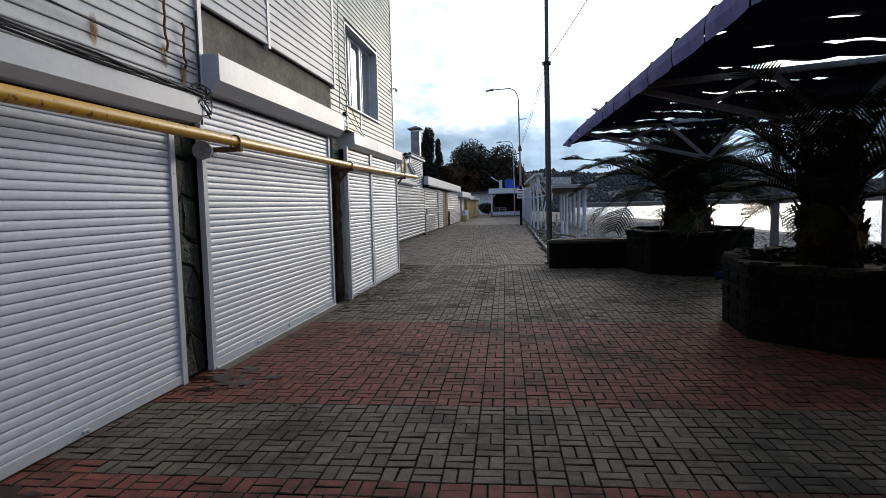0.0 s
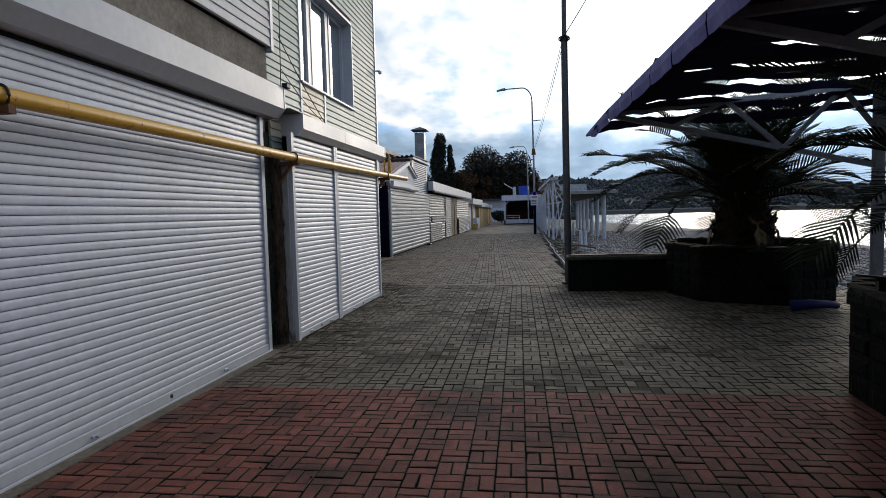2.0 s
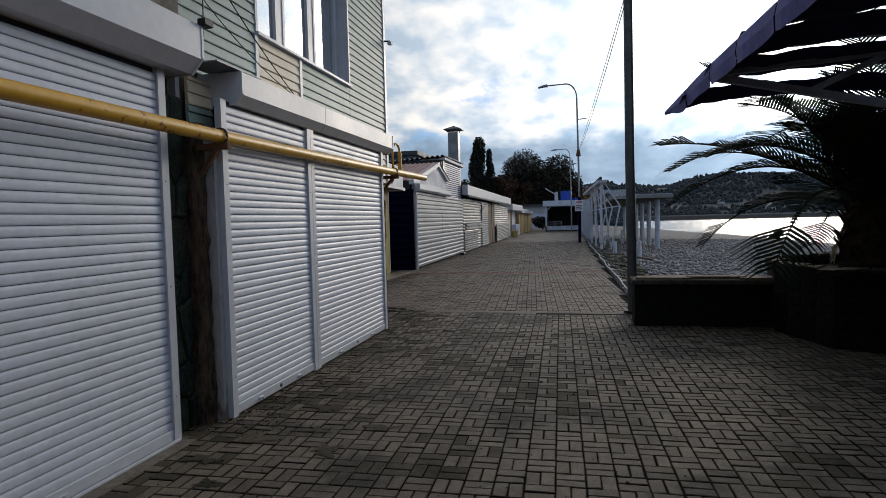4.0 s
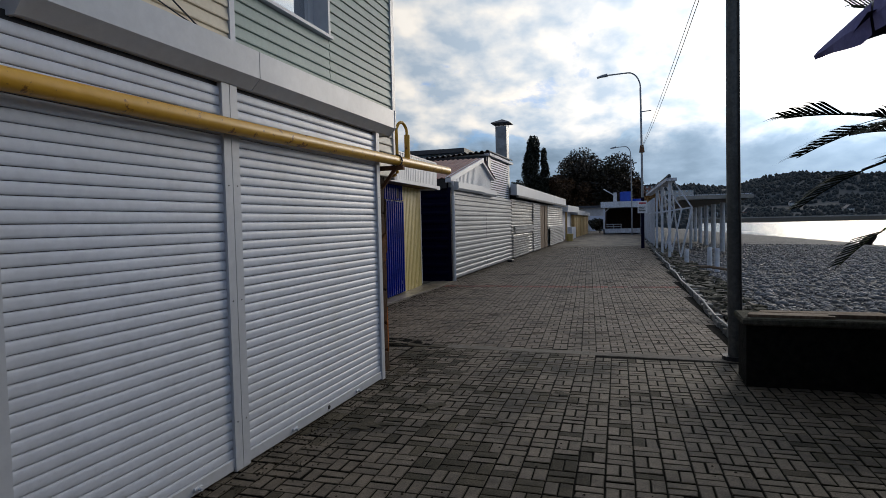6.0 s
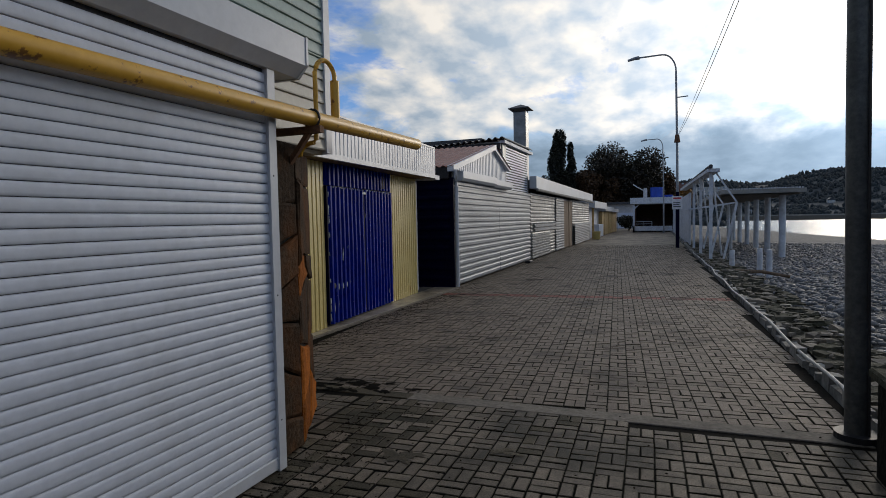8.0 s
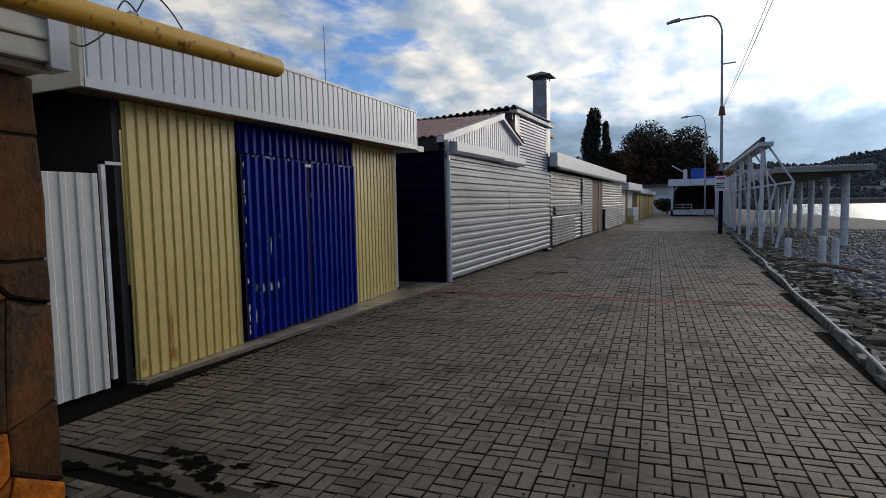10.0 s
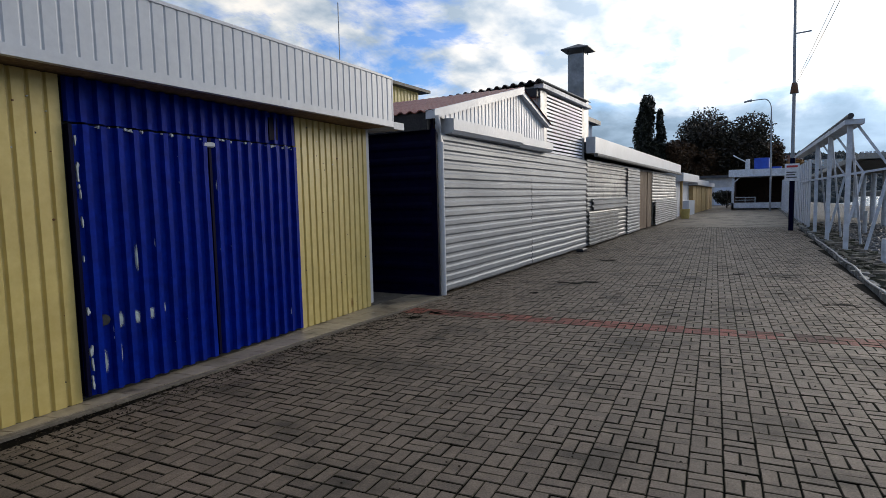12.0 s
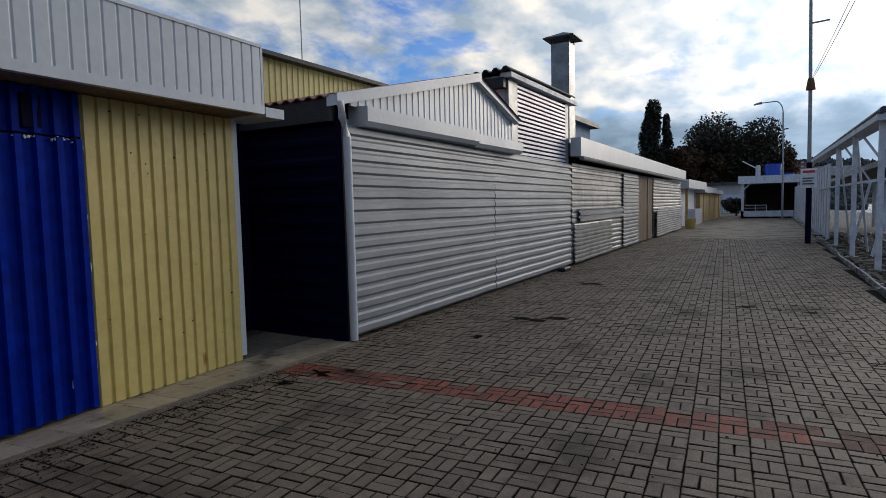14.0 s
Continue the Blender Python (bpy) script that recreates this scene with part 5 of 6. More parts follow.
solid("blue_sack", Geo().tube([(3.85, 12.35, 0.07), (4.1, 12.28, 0.11), (4.4, 12.4, 0.09), (4.55, 12.45, 0.06)], 0.085, 10, 0.05), mat("sack_blue", (0.002, 0.004, 0.07), (0.004, 0.008, 0.12), 0.6, grain=30, stain=5, bump=0.4), "crumpled blue sack lying by the planter", "sack", smooth=True)
solid("drain_cover", Geo().box(3.05, 3.35, 9.0, 9.22, -0.01, 0.006), M_CONC, "small pale square cover in the paving", "cover")


def frond_mesh(name, length, droop, lift, seed, m):
    """A feathered palm leaf growing along +x from the origin."""
    rnd = random.Random(seed)
    pts = []
    n = 14
    for k in range(n + 1):
        s = k / n
        pts.append(Vector((length * (s - 0.18 * s * s * droop), 0.06 * np.sin(s * 3 + seed), length * (lift * s - droop * 0.75 * s * s))))
    g1 = Geo().tube(pts, 0.022, 5, 0.004)
    steps = 50
    for k in range(4, steps):
        s = k / steps
        f = s * n
        i = min(int(f), n - 1)
        p = pts[i].lerp(pts[i + 1], f - i)
        d = (pts[i + 1] - pts[i]).normalized()
        side = Vector((0, 1, 0))
        up = side.cross(d) * -1
        ll = length * 0.27 * (np.sin(min(1, s * 1.25 + 0.12) * np.pi) ** 0.6 if s < 0.8 else 0.75 * (1.15 - s) / 0.35) * rnd.uniform(0.85, 1.1) + 0.05
        for sg in (-1, 1):
            v = (d * 0.75 + side * sg * 0.85 + up * 0.28 + Vector((0, 0, -0.10 * droop))).normalized()
            tip = p + v * ll + Vector((0, 0, -0.12 * ll))
            mid = p + v * ll * 0.5 + up * 0.01
            w = d * 0.017
            g1.add([p - w, p + w, mid + w * 1.1, tip, mid - w * 1.1], [(0, 1, 2, 4), (4, 2, 3)])
    me = mesh_of(name, g1.v, g1.f, m)
    return me


FRONDS = [frond_mesh("frond", 2.7, d, l, s, M_FROND) for s, (d, l) in enumerate(((0.55, 0.75), (0.8, 0.65), (1.0, 0.55), (0.35, 1.0), (0.88, 0.5)))]
FROND_DRY = frond_mesh("frond", 1.0, 1.4, 0.45, 9, M_FROND_DRY)


def palm(x, y, z, r, h, seed, scale, fronds, label):
    t = holder("palm", label, "palm", (x, y, z), "palms")
    rnd = random.Random(seed)
    vs, fs, seg, rows = [], [], 20, 12
    for k in range(rows + 1):
        s = k / rows
        rr = r * (1.1 - 0.25 * s + 0.18 * np.sin(s * np.pi))
        for i in range(seg):
            q = 2 * np.pi * (i + 0.5 * (k % 2)) / seg
            d = rr + rnd.uniform(-0.03, 0.05)
            vs.append((x + d * np.cos(q), y + d * np.sin(q), z - 0.12 + (h + 0.12) * s))
    for k in range(rows):
        for i in range(seg):
            j = (i + 1) % seg
            fs.append((k * seg + i, k * seg + j, k * seg + seg + j, k * seg + seg + i))
    fs.append(tuple(range(rows * seg, rows * seg + seg)))
    part("trunk", Geo().add(vs, fs), M_TRUNK, t, "shaggy trunk of old leaf bases")
    for k in range(70):
        q, s = rnd.uniform(0, 2 * np.pi), rnd.uniform(0.1, 1)
        rr = r * (1.1 - 0.25 * s + 0.18 * np.sin(s * np.pi))
        p = Vector((x + rr * np.cos(q), y + rr * np.sin(q), z + h * s))
        o = Vector((np.cos(q), np.sin(q), 1.6)).normalized()
        part("leaf_base", Geo().tube([p - o * 0.05, p + o * rnd.uniform(0.08, 0.2)], 0.035, 5, 0.012), M_TRUNK, t)
    for k in range(fronds):
        tier = k / fronds
        az = k * 137.5 + rnd.uniform(-12, 12)
        me = FRONDS[0] if tier < 0.25 else rnd.choice(FRONDS[:3]) if tier < 0.86 else FRONDS[4]
        tilt = -46 + 53 * tier + rnd.uniform(-7, 7)
        sc = scale * rnd.uniform(0.85, 1.1) * (0.62 if tier < 0.3 else 1.0)
        piece("frond", me, t, Matrix.Translation((x + 0.12 * np.cos(radians(az)), y + 0.12 * np.sin(radians(az)), z + h - 0.05 - 0.15 * tier)) @ pose(0, 0, 0, 0, tilt, az) @ Matrix.Scale(sc, 4))
    for k in range(3):
        az = rnd.uniform(0, 360)
        piece("dry_frond", FROND_DRY, t, Matrix.Translation((x, y, z + h * 0.75)) @ pose(0, 0, 0, 0, 8, az) @ Matrix.Scale(scale * 0.75, 4))
    return t


palm(3.95, 14.75, 0.85, 0.44, 0.95, 3, 1.2, 46, "feathery date palm with a short shaggy trunk in the stone planter")
palm(3.82, 7.9, 0.8, 0.3, 0.95, 4, 0.9, 28, "feathery date palm growing under the awning in a stone planter")
ivy = Geo()
ri = random.Random(2)
for k in range(260):
    q, rr = ri.uniform(0, 6.28), ri.uniform(0.4, 1.15)
    p = Vector((4.0 + rr * np.cos(q), 7.85 + rr * np.sin(q), 0.86 + ri.uniform(0, 0.22) * (1.3 - rr)))
    a, b = Vector((ri.uniform(-1, 1), ri.uniform(-1, 1), ri.uniform(-0.3, 0.6))).normalized() * 0.05, Vector((ri.uniform(-1, 1), ri.uniform(-1, 1), 0.3)).normalized() * 0.035
    ivy.add([p, p + a + b, p + a * 2, p + a - b], [(0, 1, 2, 3)])
solid("ground_ivy", ivy, M_FROND, "low green creeper round the palm foot", "creeper", "stuff")


# ---- awning ----
def edge_x(y):
    return 1.05 + 0.052 * (13.42 - y) - 0.1 * max(0.0, 1 - (13.42 - y) / 1.3)


def edge_z(y):
    """Height of the awning's front edge, which dips at its far end."""
    return 3.1 - 0.15 * max(0.0, 1 - (13.42 - y) / 1.3)


awning = holder("awning", "navy strip-fabric awning on a light steel lattice frame", "awning", (4.84, 9, 0))
part("edge_beam", Geo().tube([(edge_x(y), y, edge_z(y) - 0.01) for y in (13.4, 12.8, 12.1, 8, 2, -4, -11)], 0.03, 8), M_AWNPOST, awning, "grey edge tube")
# below y = 0 the awning is unseen, extended to shade the paving
ya = 13.4
ra = random.Random(8)
k = 0
while ya > -11:
    w = ra.uniform(0.80, 0.94)
    gap = ra.uniform(-0.05, 0.0)
    slits = [(ra.uniform(0.0, 0.7), ra.uniform(0.15, 0.45), ra.uniform(0.13, 0.30)) for _ in range(ra.choice((2, 2, 3)))]
    gst = Geo()
    cols, prev = 40, None
    for i in range(cols + 1):
        s = i / cols
        xx = edge_x(ya) + 0.03 + s * (5.6 if ya > 8 else 7.6)
        zz = edge_z(ya) + 0.03 + 0.05 * (xx - edge_x(ya))
        sag = 0.05 * np.sin(s * np.pi * 3) + 0.02 * ra.uniform(-1, 1)
        row = [(xx, ya - 0.02 * ra.random(), zz + sag), (xx, ya - w / 2, zz + sag - 0.09), (xx, ya - w - 0.04 + sum(d * max(0.0, np.sin(np.pi * (s - c) / l)) if c < s < c + l else 0.0 for c, l, d in slits), zz + sag)]
        if prev:
            gst.sheet(prev, row)
        prev = row
    part("fabric_strip", gst, M_FABRIC, awning, "sagging navy fabric strip")
    gva = Geo()
    prev = None
    for i in range(9):
        yy = ya - (w + gap - 0.03) * i / 8
        b, dz = 0.010 * np.sin(i * 0.9 + k), edge_z(yy) - 3.0
        fall = min(1.0, 0.2 + (13.42 - yy) / 0.9)
        row = [(edge_x(yy) - 0.03, yy, 3.0 + dz), (edge_x(yy) - 0.045 + b, yy, 3.0 - 0.1 * fall + dz), (edge_x(yy) - 0.03 + b * 1.6, yy + 0.02, 3.0 - 0.21 * fall + dz + 0.010 * np.sin(i * 0.8 + k) + 0.02 * ra.random() * (i in (0, 8)))]
        if prev:
            gva.sheet(prev, row)
        prev = row
    part("valance", gva, M_VALANCE_LIT, awning, "hanging violet valance flap, light through the cloth in its colour")
    ya -= w + gap
    k += 1
for yt in (12.0, 7.6, 3.2, -1.4, -6, -10.5):
    e = edge_x(yt)
    tr = part("truss", Geo().beam((e, yt, 3.06), (6.8, yt, 3.4), 0.07).beam((e + 0.1, yt, 3.02), (4.84, yt, 2.14), 0.07).beam((4.84, yt, 2.14), (6.8, yt, 2.6), 0.07), M_AWNPOST, awning, "welded steel lattice truss")
    top = lambda x: 3.06 + 0.34 * (x - e) / (6.8 - e)
    bot = lambda x: 3.02 - 0.88 * (x - e) / (4.84 - e) if x < 4.84 else 2.14 + 0.46 * (x - 4.84) / 1.85
    ks = np.linspace(e + 0.9, 6.7, 7)
    for i in range(6):
        a, b = ks[i], ks[i + 1]
        part("lattice_bar", Geo().beam((a, yt, top(a) if i % 2 else bot(a)), (b, yt, bot(b) if i % 2 else top(b)), 0.06), M_AWNPOST, tr)
    part("post", Geo().box(4.78, 4.90, yt - 0.06, yt + 0.06, -0.5, 3.24, 0.008), M_AWNPOST, awning, "grey steel post", smooth=True)
    part("post", Geo().tube([(6.8, yt, -0.6), (6.8, yt, 3.4)], 0.055, 12), M_AWNPOST, awning, "grey steel post", smooth=True)


# ---- poles and lamps ----
pole = holder("utility_pole", "dark steel utility pole at the kerb with cable clamps", "pole", (0.71, 15.78, 0))
part("pole", Geo().tube([(0.71, 15.78, -0.1), (0.68, 15.78, 2.6), (0.67, 15.78, 5.3)], 0.082, 16, 0.07), M_POLE, pole, smooth=True)
part("upper_pole", Geo().tube([(0.67, 15.78, 5.3), (0.69, 15.78, 9.4)], 0.052, 14), M_POLE, pole, smooth=True)
part("collar", Geo().tube([(0.67, 15.78, 5.25), (0.67, 15.78, 5.35)], 0.088, 16), M_BLACK, pole)
part("cable_knot", Geo().tube([(0.67 + 0.11 * np.cos(q), 15.78 + 0.11 * np.sin(q), 5.3 + 0.05 * np.sin(3 * q)) for q in np.linspace(0, 12, 40)], 0.014, 6), M_CABLE, pole)
part("pole_cable", Geo().tube([(0.765, 15.71, 0), (0.74, 15.715, 2), (0.725, 15.72, 5.3)], 0.01, 6), M_CABLE, pole)
part("base_flange", Geo().tube([(0.71, 15.78, -0.01), (0.71, 15.78, 0.05)], 0.15, 16), M_BLACK, pole)


def cable(a, b, sag, r, label):
    a, b = Vector(a), Vector(b)
    pts = [a.lerp(b, s) - Vector((0, 0, sag * 4 * s * (1 - s))) for s in np.linspace(0, 1, 14)]
    return solid("cable", Geo().tube(pts, r, 5), M_CABLE, label, "cable")


cable((0.67, 15.78, 5.3), (-0.18, 43.2, 5.7), 0.25, 0.008, "black overhead cable between the poles")
cable((0.67, 15.78, 5.42), (-0.18, 43.2, 5.75), 0.12, 0.007, "black overhead cable between the poles")
cable((0.67, 15.72, 5.35), (3.4, 5.5, 8.2), 0.25, 0.009, "thin overhead cable from the pole")

def bend(pts, per=5):
    """A smooth run through the given points."""
    p = [Vector(q) for q in pts]
    p = [p[0] * 2 - p[1]] + p + [p[-1] * 2 - p[-2]]
    out = []
    for a, b, c, d in zip(p, p[1:], p[2:], p[3:]):
        for k in range(per):
            u = k / per
            out.append(0.5 * (2 * b + (c - a) * u + (2 * a - 5 * b + 4 * c - d) * u * u + (3 * b - a - 3 * c + d) * u ** 3))
    return out + [p[-2]]


fc = holder("fascia_cable", "loose black cable looping along the white fascia top", "cable", (-5.17, 16.9, 3.3))
part("run", Geo().tube(bend([(-4.0, 15.15, 3.02), (-4.6, 15.7, 2.9), (-5.14, 16.37, 2.92), (-5.14, 16.52, 2.98), (-5.14, 16.66, 3.12), (-5.14, 16.76, 3.31), (-5.17, 16.85, 3.40), (-5.19, 16.95, 3.36), (-5.2, 17.0, 3.30)]), 0.007, 6), M_CABLE, fc, smooth=True)
part("run", Geo().tube(bend([(-5.2, 16.92, 3.29), (-5.19, 16.98, 3.36), (-5.17, 17.03, 3.46), (-5.17, 17.10, 3.53), (-5.17, 17.2, 3.52), (-5.17, 17.33, 3.43), (-5.18, 17.45, 3.31), (-5.2, 17.5, 3.26)]), 0.007, 6), M_CABLE, fc, smooth=True)
part("junction", Geo().box(-5.21, -5.16, 16.89, 16.95, 3.29, 3.335, 0.01), M_GREYPIPE, fc, "small grey junction box")


def street_lamp(x, y, h, arm, label, foot=None):
    t = holder("street_lamp", label, "street lamp", (x, y, 0), "street lamps")
    part("pole", Geo().tube([(x, y, 0), (x - 0.02, y, h * 0.5), (x - 0.08, y, h - 0.9)], 0.075, 12, 0.05), M_LAMPPOLE, t, smooth=True)
    pts = [(x - 0.08 - (arm - 0.08) * 0.35 * (1 - np.cos(q)), y, h - 0.9 + 0.9 * np.sin(q)) for q in np.linspace(0, np.pi / 2, 9)] + [(x - arm * 0.95, y, h - 0.03)]
    part("arm", Geo().tube(pts, 0.04, 10), M_LAMPPOLE, t, smooth=True)
    hd = [(x - arm * 0.93, y, h - 0.02), (x - arm - 0.15, y, h - 0.05), (x - arm - 0.45, y, h - 0.12)]
    part("lamp_head", Geo().tube(hd, 0.1, 10, 0.06), M_LAMPPOLE, t, smooth=True)
    if foot:
        part("foot_sleeve", Geo().tube([(x, y, 0), (x, y, foot)], 0.095, 12), M_NAVY_SHADED, t, "dark blue lower sleeve", smooth=True)
    return t


lamp = street_lamp(-0.15, 43.2, 10.0, 2.0, "tall grey street lamp with a curved arm and junction box", 2.9)
part("cross_arm", Geo().beam((-0.2, 43.2, 7.75), (0.35, 43.2, 7.78), 0.05), M_LAMPPOLE, lamp)
part("insulator", Geo().tube([(-0.17, 43.2, 5.45), (-0.17, 43.2, 5.85)], 0.16, 10, 0.1), M_RUST, lamp)
street_lamp(-1.0, 70, 9.0, 1.6, "grey street lamp with a curved arm")
sgn = holder("warning_sign", "white notice board with red and black print on the lamp post", "sign", (-0.15, 43.0, 2.0))
part("board", Geo().box(-0.42, 0.08, 43.04, 43.085, 2.0, 2.68, 0.006), M_SIGN, sgn)
part("red_mark", Geo().box(-0.36, 0.02, 43.025, 43.036, 2.53, 2.61), M_SIGNINK, sgn)
for k, w in enumerate((0.34, 0.3, 0.36)):
    part("text_bar", Geo().box(-0.36, -0.36 + w, 43.025, 43.036, 2.32 - 0.1 * k, 2.36 - 0.1 * k), M_INK, sgn)

# ---- white frames, fence and pergola on the beach ----
frames = holder("sunshade_stand", "row of white steel frames with a folded roof beam", "sunshade", (0.8, 37, 0))
for y, x in ((34.0, 0.85), (37.4, 0.68), (41.0, 0.55)):
    f = part("post", Geo().beam((x, y, 0.0), (x, y, 3.42), 0.11), M_WHITEP, frames)
    part("diagonal", Geo().beam((x + 0.12, y, 3.28), (x + 0.85, y, 2.12), 0.055), M_WHITEP, f)
    part("cross_bar", Geo().beam((x - 0.25, y, 1.95), (x + 0.88, y, 2.12), 0.055), M_WHITEP, f)
    part("leg", Geo().beam((x + 0.86, y, 2.12), (x + 0.36, y, -0.25), 0.07), M_WHITEP, f)
    part("diagonal", Geo().beam((x + 0.05, y + 0.3, 3.3), (x + 0.5, y + 1.6, 0.0), 0.05), M_WHITEP, f)
    part("foot", Geo().box(x - 0.14, x + 0.14, y - 0.14, y + 0.14, -0.2, 0.06), M_CONC, f)
part("roof_beam", Geo().prism([(0.72, 33.7), (1.12, 33.7), (0.45, 50), (0.1, 50)], "z", 3.22, 3.34), M_WHITEP, frames)
part("roof_roll", Geo().tube([(0.82, 33.6, 3.42), (0.25, 50, 3.42)], 0.07, 10), M_ROOF_DARK, frames, "dark rolled awning")
part("rail", Geo().beam((0.85, 34, 2.0), (0.3, 48, 2.0), 0.05), M_WHITEP, frames)
fence = holder("board_fence", "white panelled fence along the beach edge", "fence", (0.3, 55, 0))
y = 43.6
while y < 74:
    part("panel", Geo().box(kerb_x(y) + 0.22, kerb_x(y) + 0.26, y, y + 1.15, 0.15, 2.85 if y < 62 else 2.5), M_WHITEP, fence)
    part("post", Geo().box(kerb_x(y) + 0.2, kerb_x(y) + 0.29, y + 1.16, y + 1.24, -0.1, 2.9 if y < 62 else 2.55), M_WHITEP, fence)
    y += 1.25

pergola = holder("pergola", "long flat-roofed white beach shelter on round columns", "shelter", (4, 50, -0.3))
part("roof", Geo().box(1.55, 4.75, 38.6, 68, 2.56, 2.74), M_CONC, pergola, "flat white roof slab")
part("ceiling", Geo().box(1.7, 4.6, 38.8, 67.8, 2.51, 2.52), M_CONC_DARK, pergola)
for k in range(7):
    y = 40 + 4.1 * k
    part("column", Geo().tube([(4.1, y, -0.6), (4.1, y, 2.5)], 0.135, 14), M_WHITEP, pergola, smooth=True)
for k in range(30):
    part("roof_clip", Geo().box(1.6 + 3.1 * (k % 30) / 30, 1.66 + 3.1 * (k % 30) / 30, 38.62, 38.7, 2.74, 2.79), M_WHITEP, pergola)
for x, y, h in ((1.3, 31.2, 0.55), (2.05, 31.0, 0.62), (2.2, 30.2, 0.62), (2.6, 46, 0.7)):
    solid("bollard", Geo().tube([(x, y, -0.35), (x, y, h - 0.06), (x, y, h)], 0.085, 12, 0.07), M_WHITEP, "short white painted post standing in the pebbles", "post", group="bollards", smooth=True)
solid("driftwood", Geo().tube([(1.2, 29.2, 0.05), (1.9, 29.5, 0.02), (2.6, 29.4, -0.1)], 0.06, 8, 0.04), M_WOOD, "grey driftwood plank on the ledge", "driftwood", smooth=True)
rock = solid("boulder", Geo().tube([(16.5, 62, -0.9), (16.8, 62, -0.4), (17.3, 62.3, -0.1)], 0.5, 9, 0.2), M_DARKENED_STONE, "dark boulder at the water's edge", "boulder")
groyne = holder("groyne", "long low concrete groyne in the bay", "groyne", (60, 300, -1.2))
part("wall", Geo().box(20, 400, 300, 304, -2, 0.6), M_CONC_DARK, groyne)

# pebbles that can be told apart near the promenade
rp = np.random.RandomState(4)
N = 17000
ico_v = np.array([(0, 0, 1), (0.894, 0, 0.447), (0.276, 0.851, 0.447), (-0.724, 0.526, 0.447), (-0.724, -0.526, 0.447), (0.276, -0.851, 0.447), (0.724, 0.526, -0.447), (-0.276, 0.851, -0.447), (-0.894, 0, -0.447), (-0.276, -0.851, -0.447), (0.724, -0.526, -0.447)])
ico_f = [(0, 1, 2), (0, 2, 3), (0, 3, 4), (0, 4, 5), (0, 5, 1), (1, 6, 2), (2, 6, 7), (2, 7, 3), (3, 7, 8), (3, 8, 4), (4, 8, 9), (4, 9, 5), (5, 9, 10), (5, 10, 1), (1, 10, 6)]
pv, pf = [], []
for k in range(N):
    y = 15.3 + 40 * rp.rand() ** 1.3
    x = kerb_x(y) + 0.75 + 14 * rp.rand() ** 1.2
    s = rp.uniform(0.035, 0.095) * (1 + 0.6 * (rp.rand() > 0.93))
    a = rp.uniform(0, 6.28)
    v = ico_v * (s * rp.uniform(0.8, 1.3), s * rp.uniform(0.7, 1.0), s * rp.uniform(0.4, 0.7)) + rp.uniform(-0.1, 0.1, (11, 3)) * s
    c, sn = np.cos(a), np.sin(a)
    v = np.c_[v[:, 0] * c - v[:, 1] * sn + x, v[:, 0] * sn + v[:, 1] * c + y, v[:, 2] + beach_z(x, y) + 0.03]
    n0 = len(pv)
    pv += v.tolist()
    pf += [(f[0] + n0, f[1] + n0, f[2] + n0) for f in ico_f]
tagged(new("pebble_field", mesh_of("pebble_field", pv, pf, M_PEB, smooth=True)), "loose grey beach pebbles", "pebbles", kind="stuff")

# ---- cables and small things on the shop house ----
for k, (z0, z1, sag, r) in enumerate(((2.98, 2.80, 0.06, 0.012), (3.02, 2.78, 0.1, 0.01), (2.95, 2.82, 0.04, 0.014), (3.25, 3.02, 0.02, 0.008), (3.1, 2.8, 0.13, 0.008))):
    cable((-3.1 - 0.01 * k, 0.5, z0), (-3.1 - 0.01 * k, 5.35, z1), sag, r, "black cable sagging along the white siding")
tangle = holder("cable_tangle", "tangle of black cables at the stone pier", "cable", (-3.08, 5.35, 2.78))
rt = random.Random(6)
for k in range(8):
    c = Vector((-3.07, 5.33 + rt.uniform(-0.1, 0.08), 2.74 + rt.uniform(-0.12, 0.1)))
    wy, wz, ph = rt.uniform(0.05, 0.13), rt.uniform(0.04, 0.12), rt.uniform(0, 6)
    part("loop", Geo().tube([c + Vector((0.025 * np.cos(q * 1.3 + ph), wy * np.cos(q + ph), wz * np.sin(q * 1.1))) for q in np.linspace(0, 6, 26)], 0.007, 6), M_CABLE, tangle, smooth=True)
for k in range(4):
    part("bundle_strand", Geo().tube([(-3.05 + 0.012 * np.sin(i * 0.9 + k * 2), 1.6 + 3.72 * i / 24, 2.765 + 0.012 * (k % 2) + 0.10 * (1 - i / 24) ** 2 * (0.4 + 0.35 * k) + 0.014 * np.sin(i * 0.7 + k * 1.4)) for i in range(25)], 0.009, 6), M_CABLE, tangle, smooth=True)
cable((-3.14, 5.42, 2.5), (-3.14, 5.42, 3.6), 0.0, 0.012, "black cable running up the siding joint")
cable((-3.12, 9.8, 3.9), (-3.12, 11.4, 3.02), 0.05, 0.006, "thin cable looped across the green siding")
cable((-3.12, 9.9, 5.2), (-3.12, 9.82, 3.2), 0.0, 0.006, "thin cable hanging on the green siding")
cable((-3.12, 9.85, 3.5), (-3.12, 11.6, 3.0), 0.08, 0.005, "thin cable looped across the green siding")
for (yy, z0, z1) in ((4.92, 3.08, 3.7), (5.2, 3.0, 3.42)):
    bar = Geo()
    bar.tube([(-3.15 + 0.01 * np.sin(i * 2), yy + 0.012 * np.sin(i * 1.3), z0 + (z1 - z0) * i / 8) for i in range(9)], 0.011, 6)
    solid("rusty_bar", bar, M_RUST, "rusty steel bar poking through the siding", "bar")
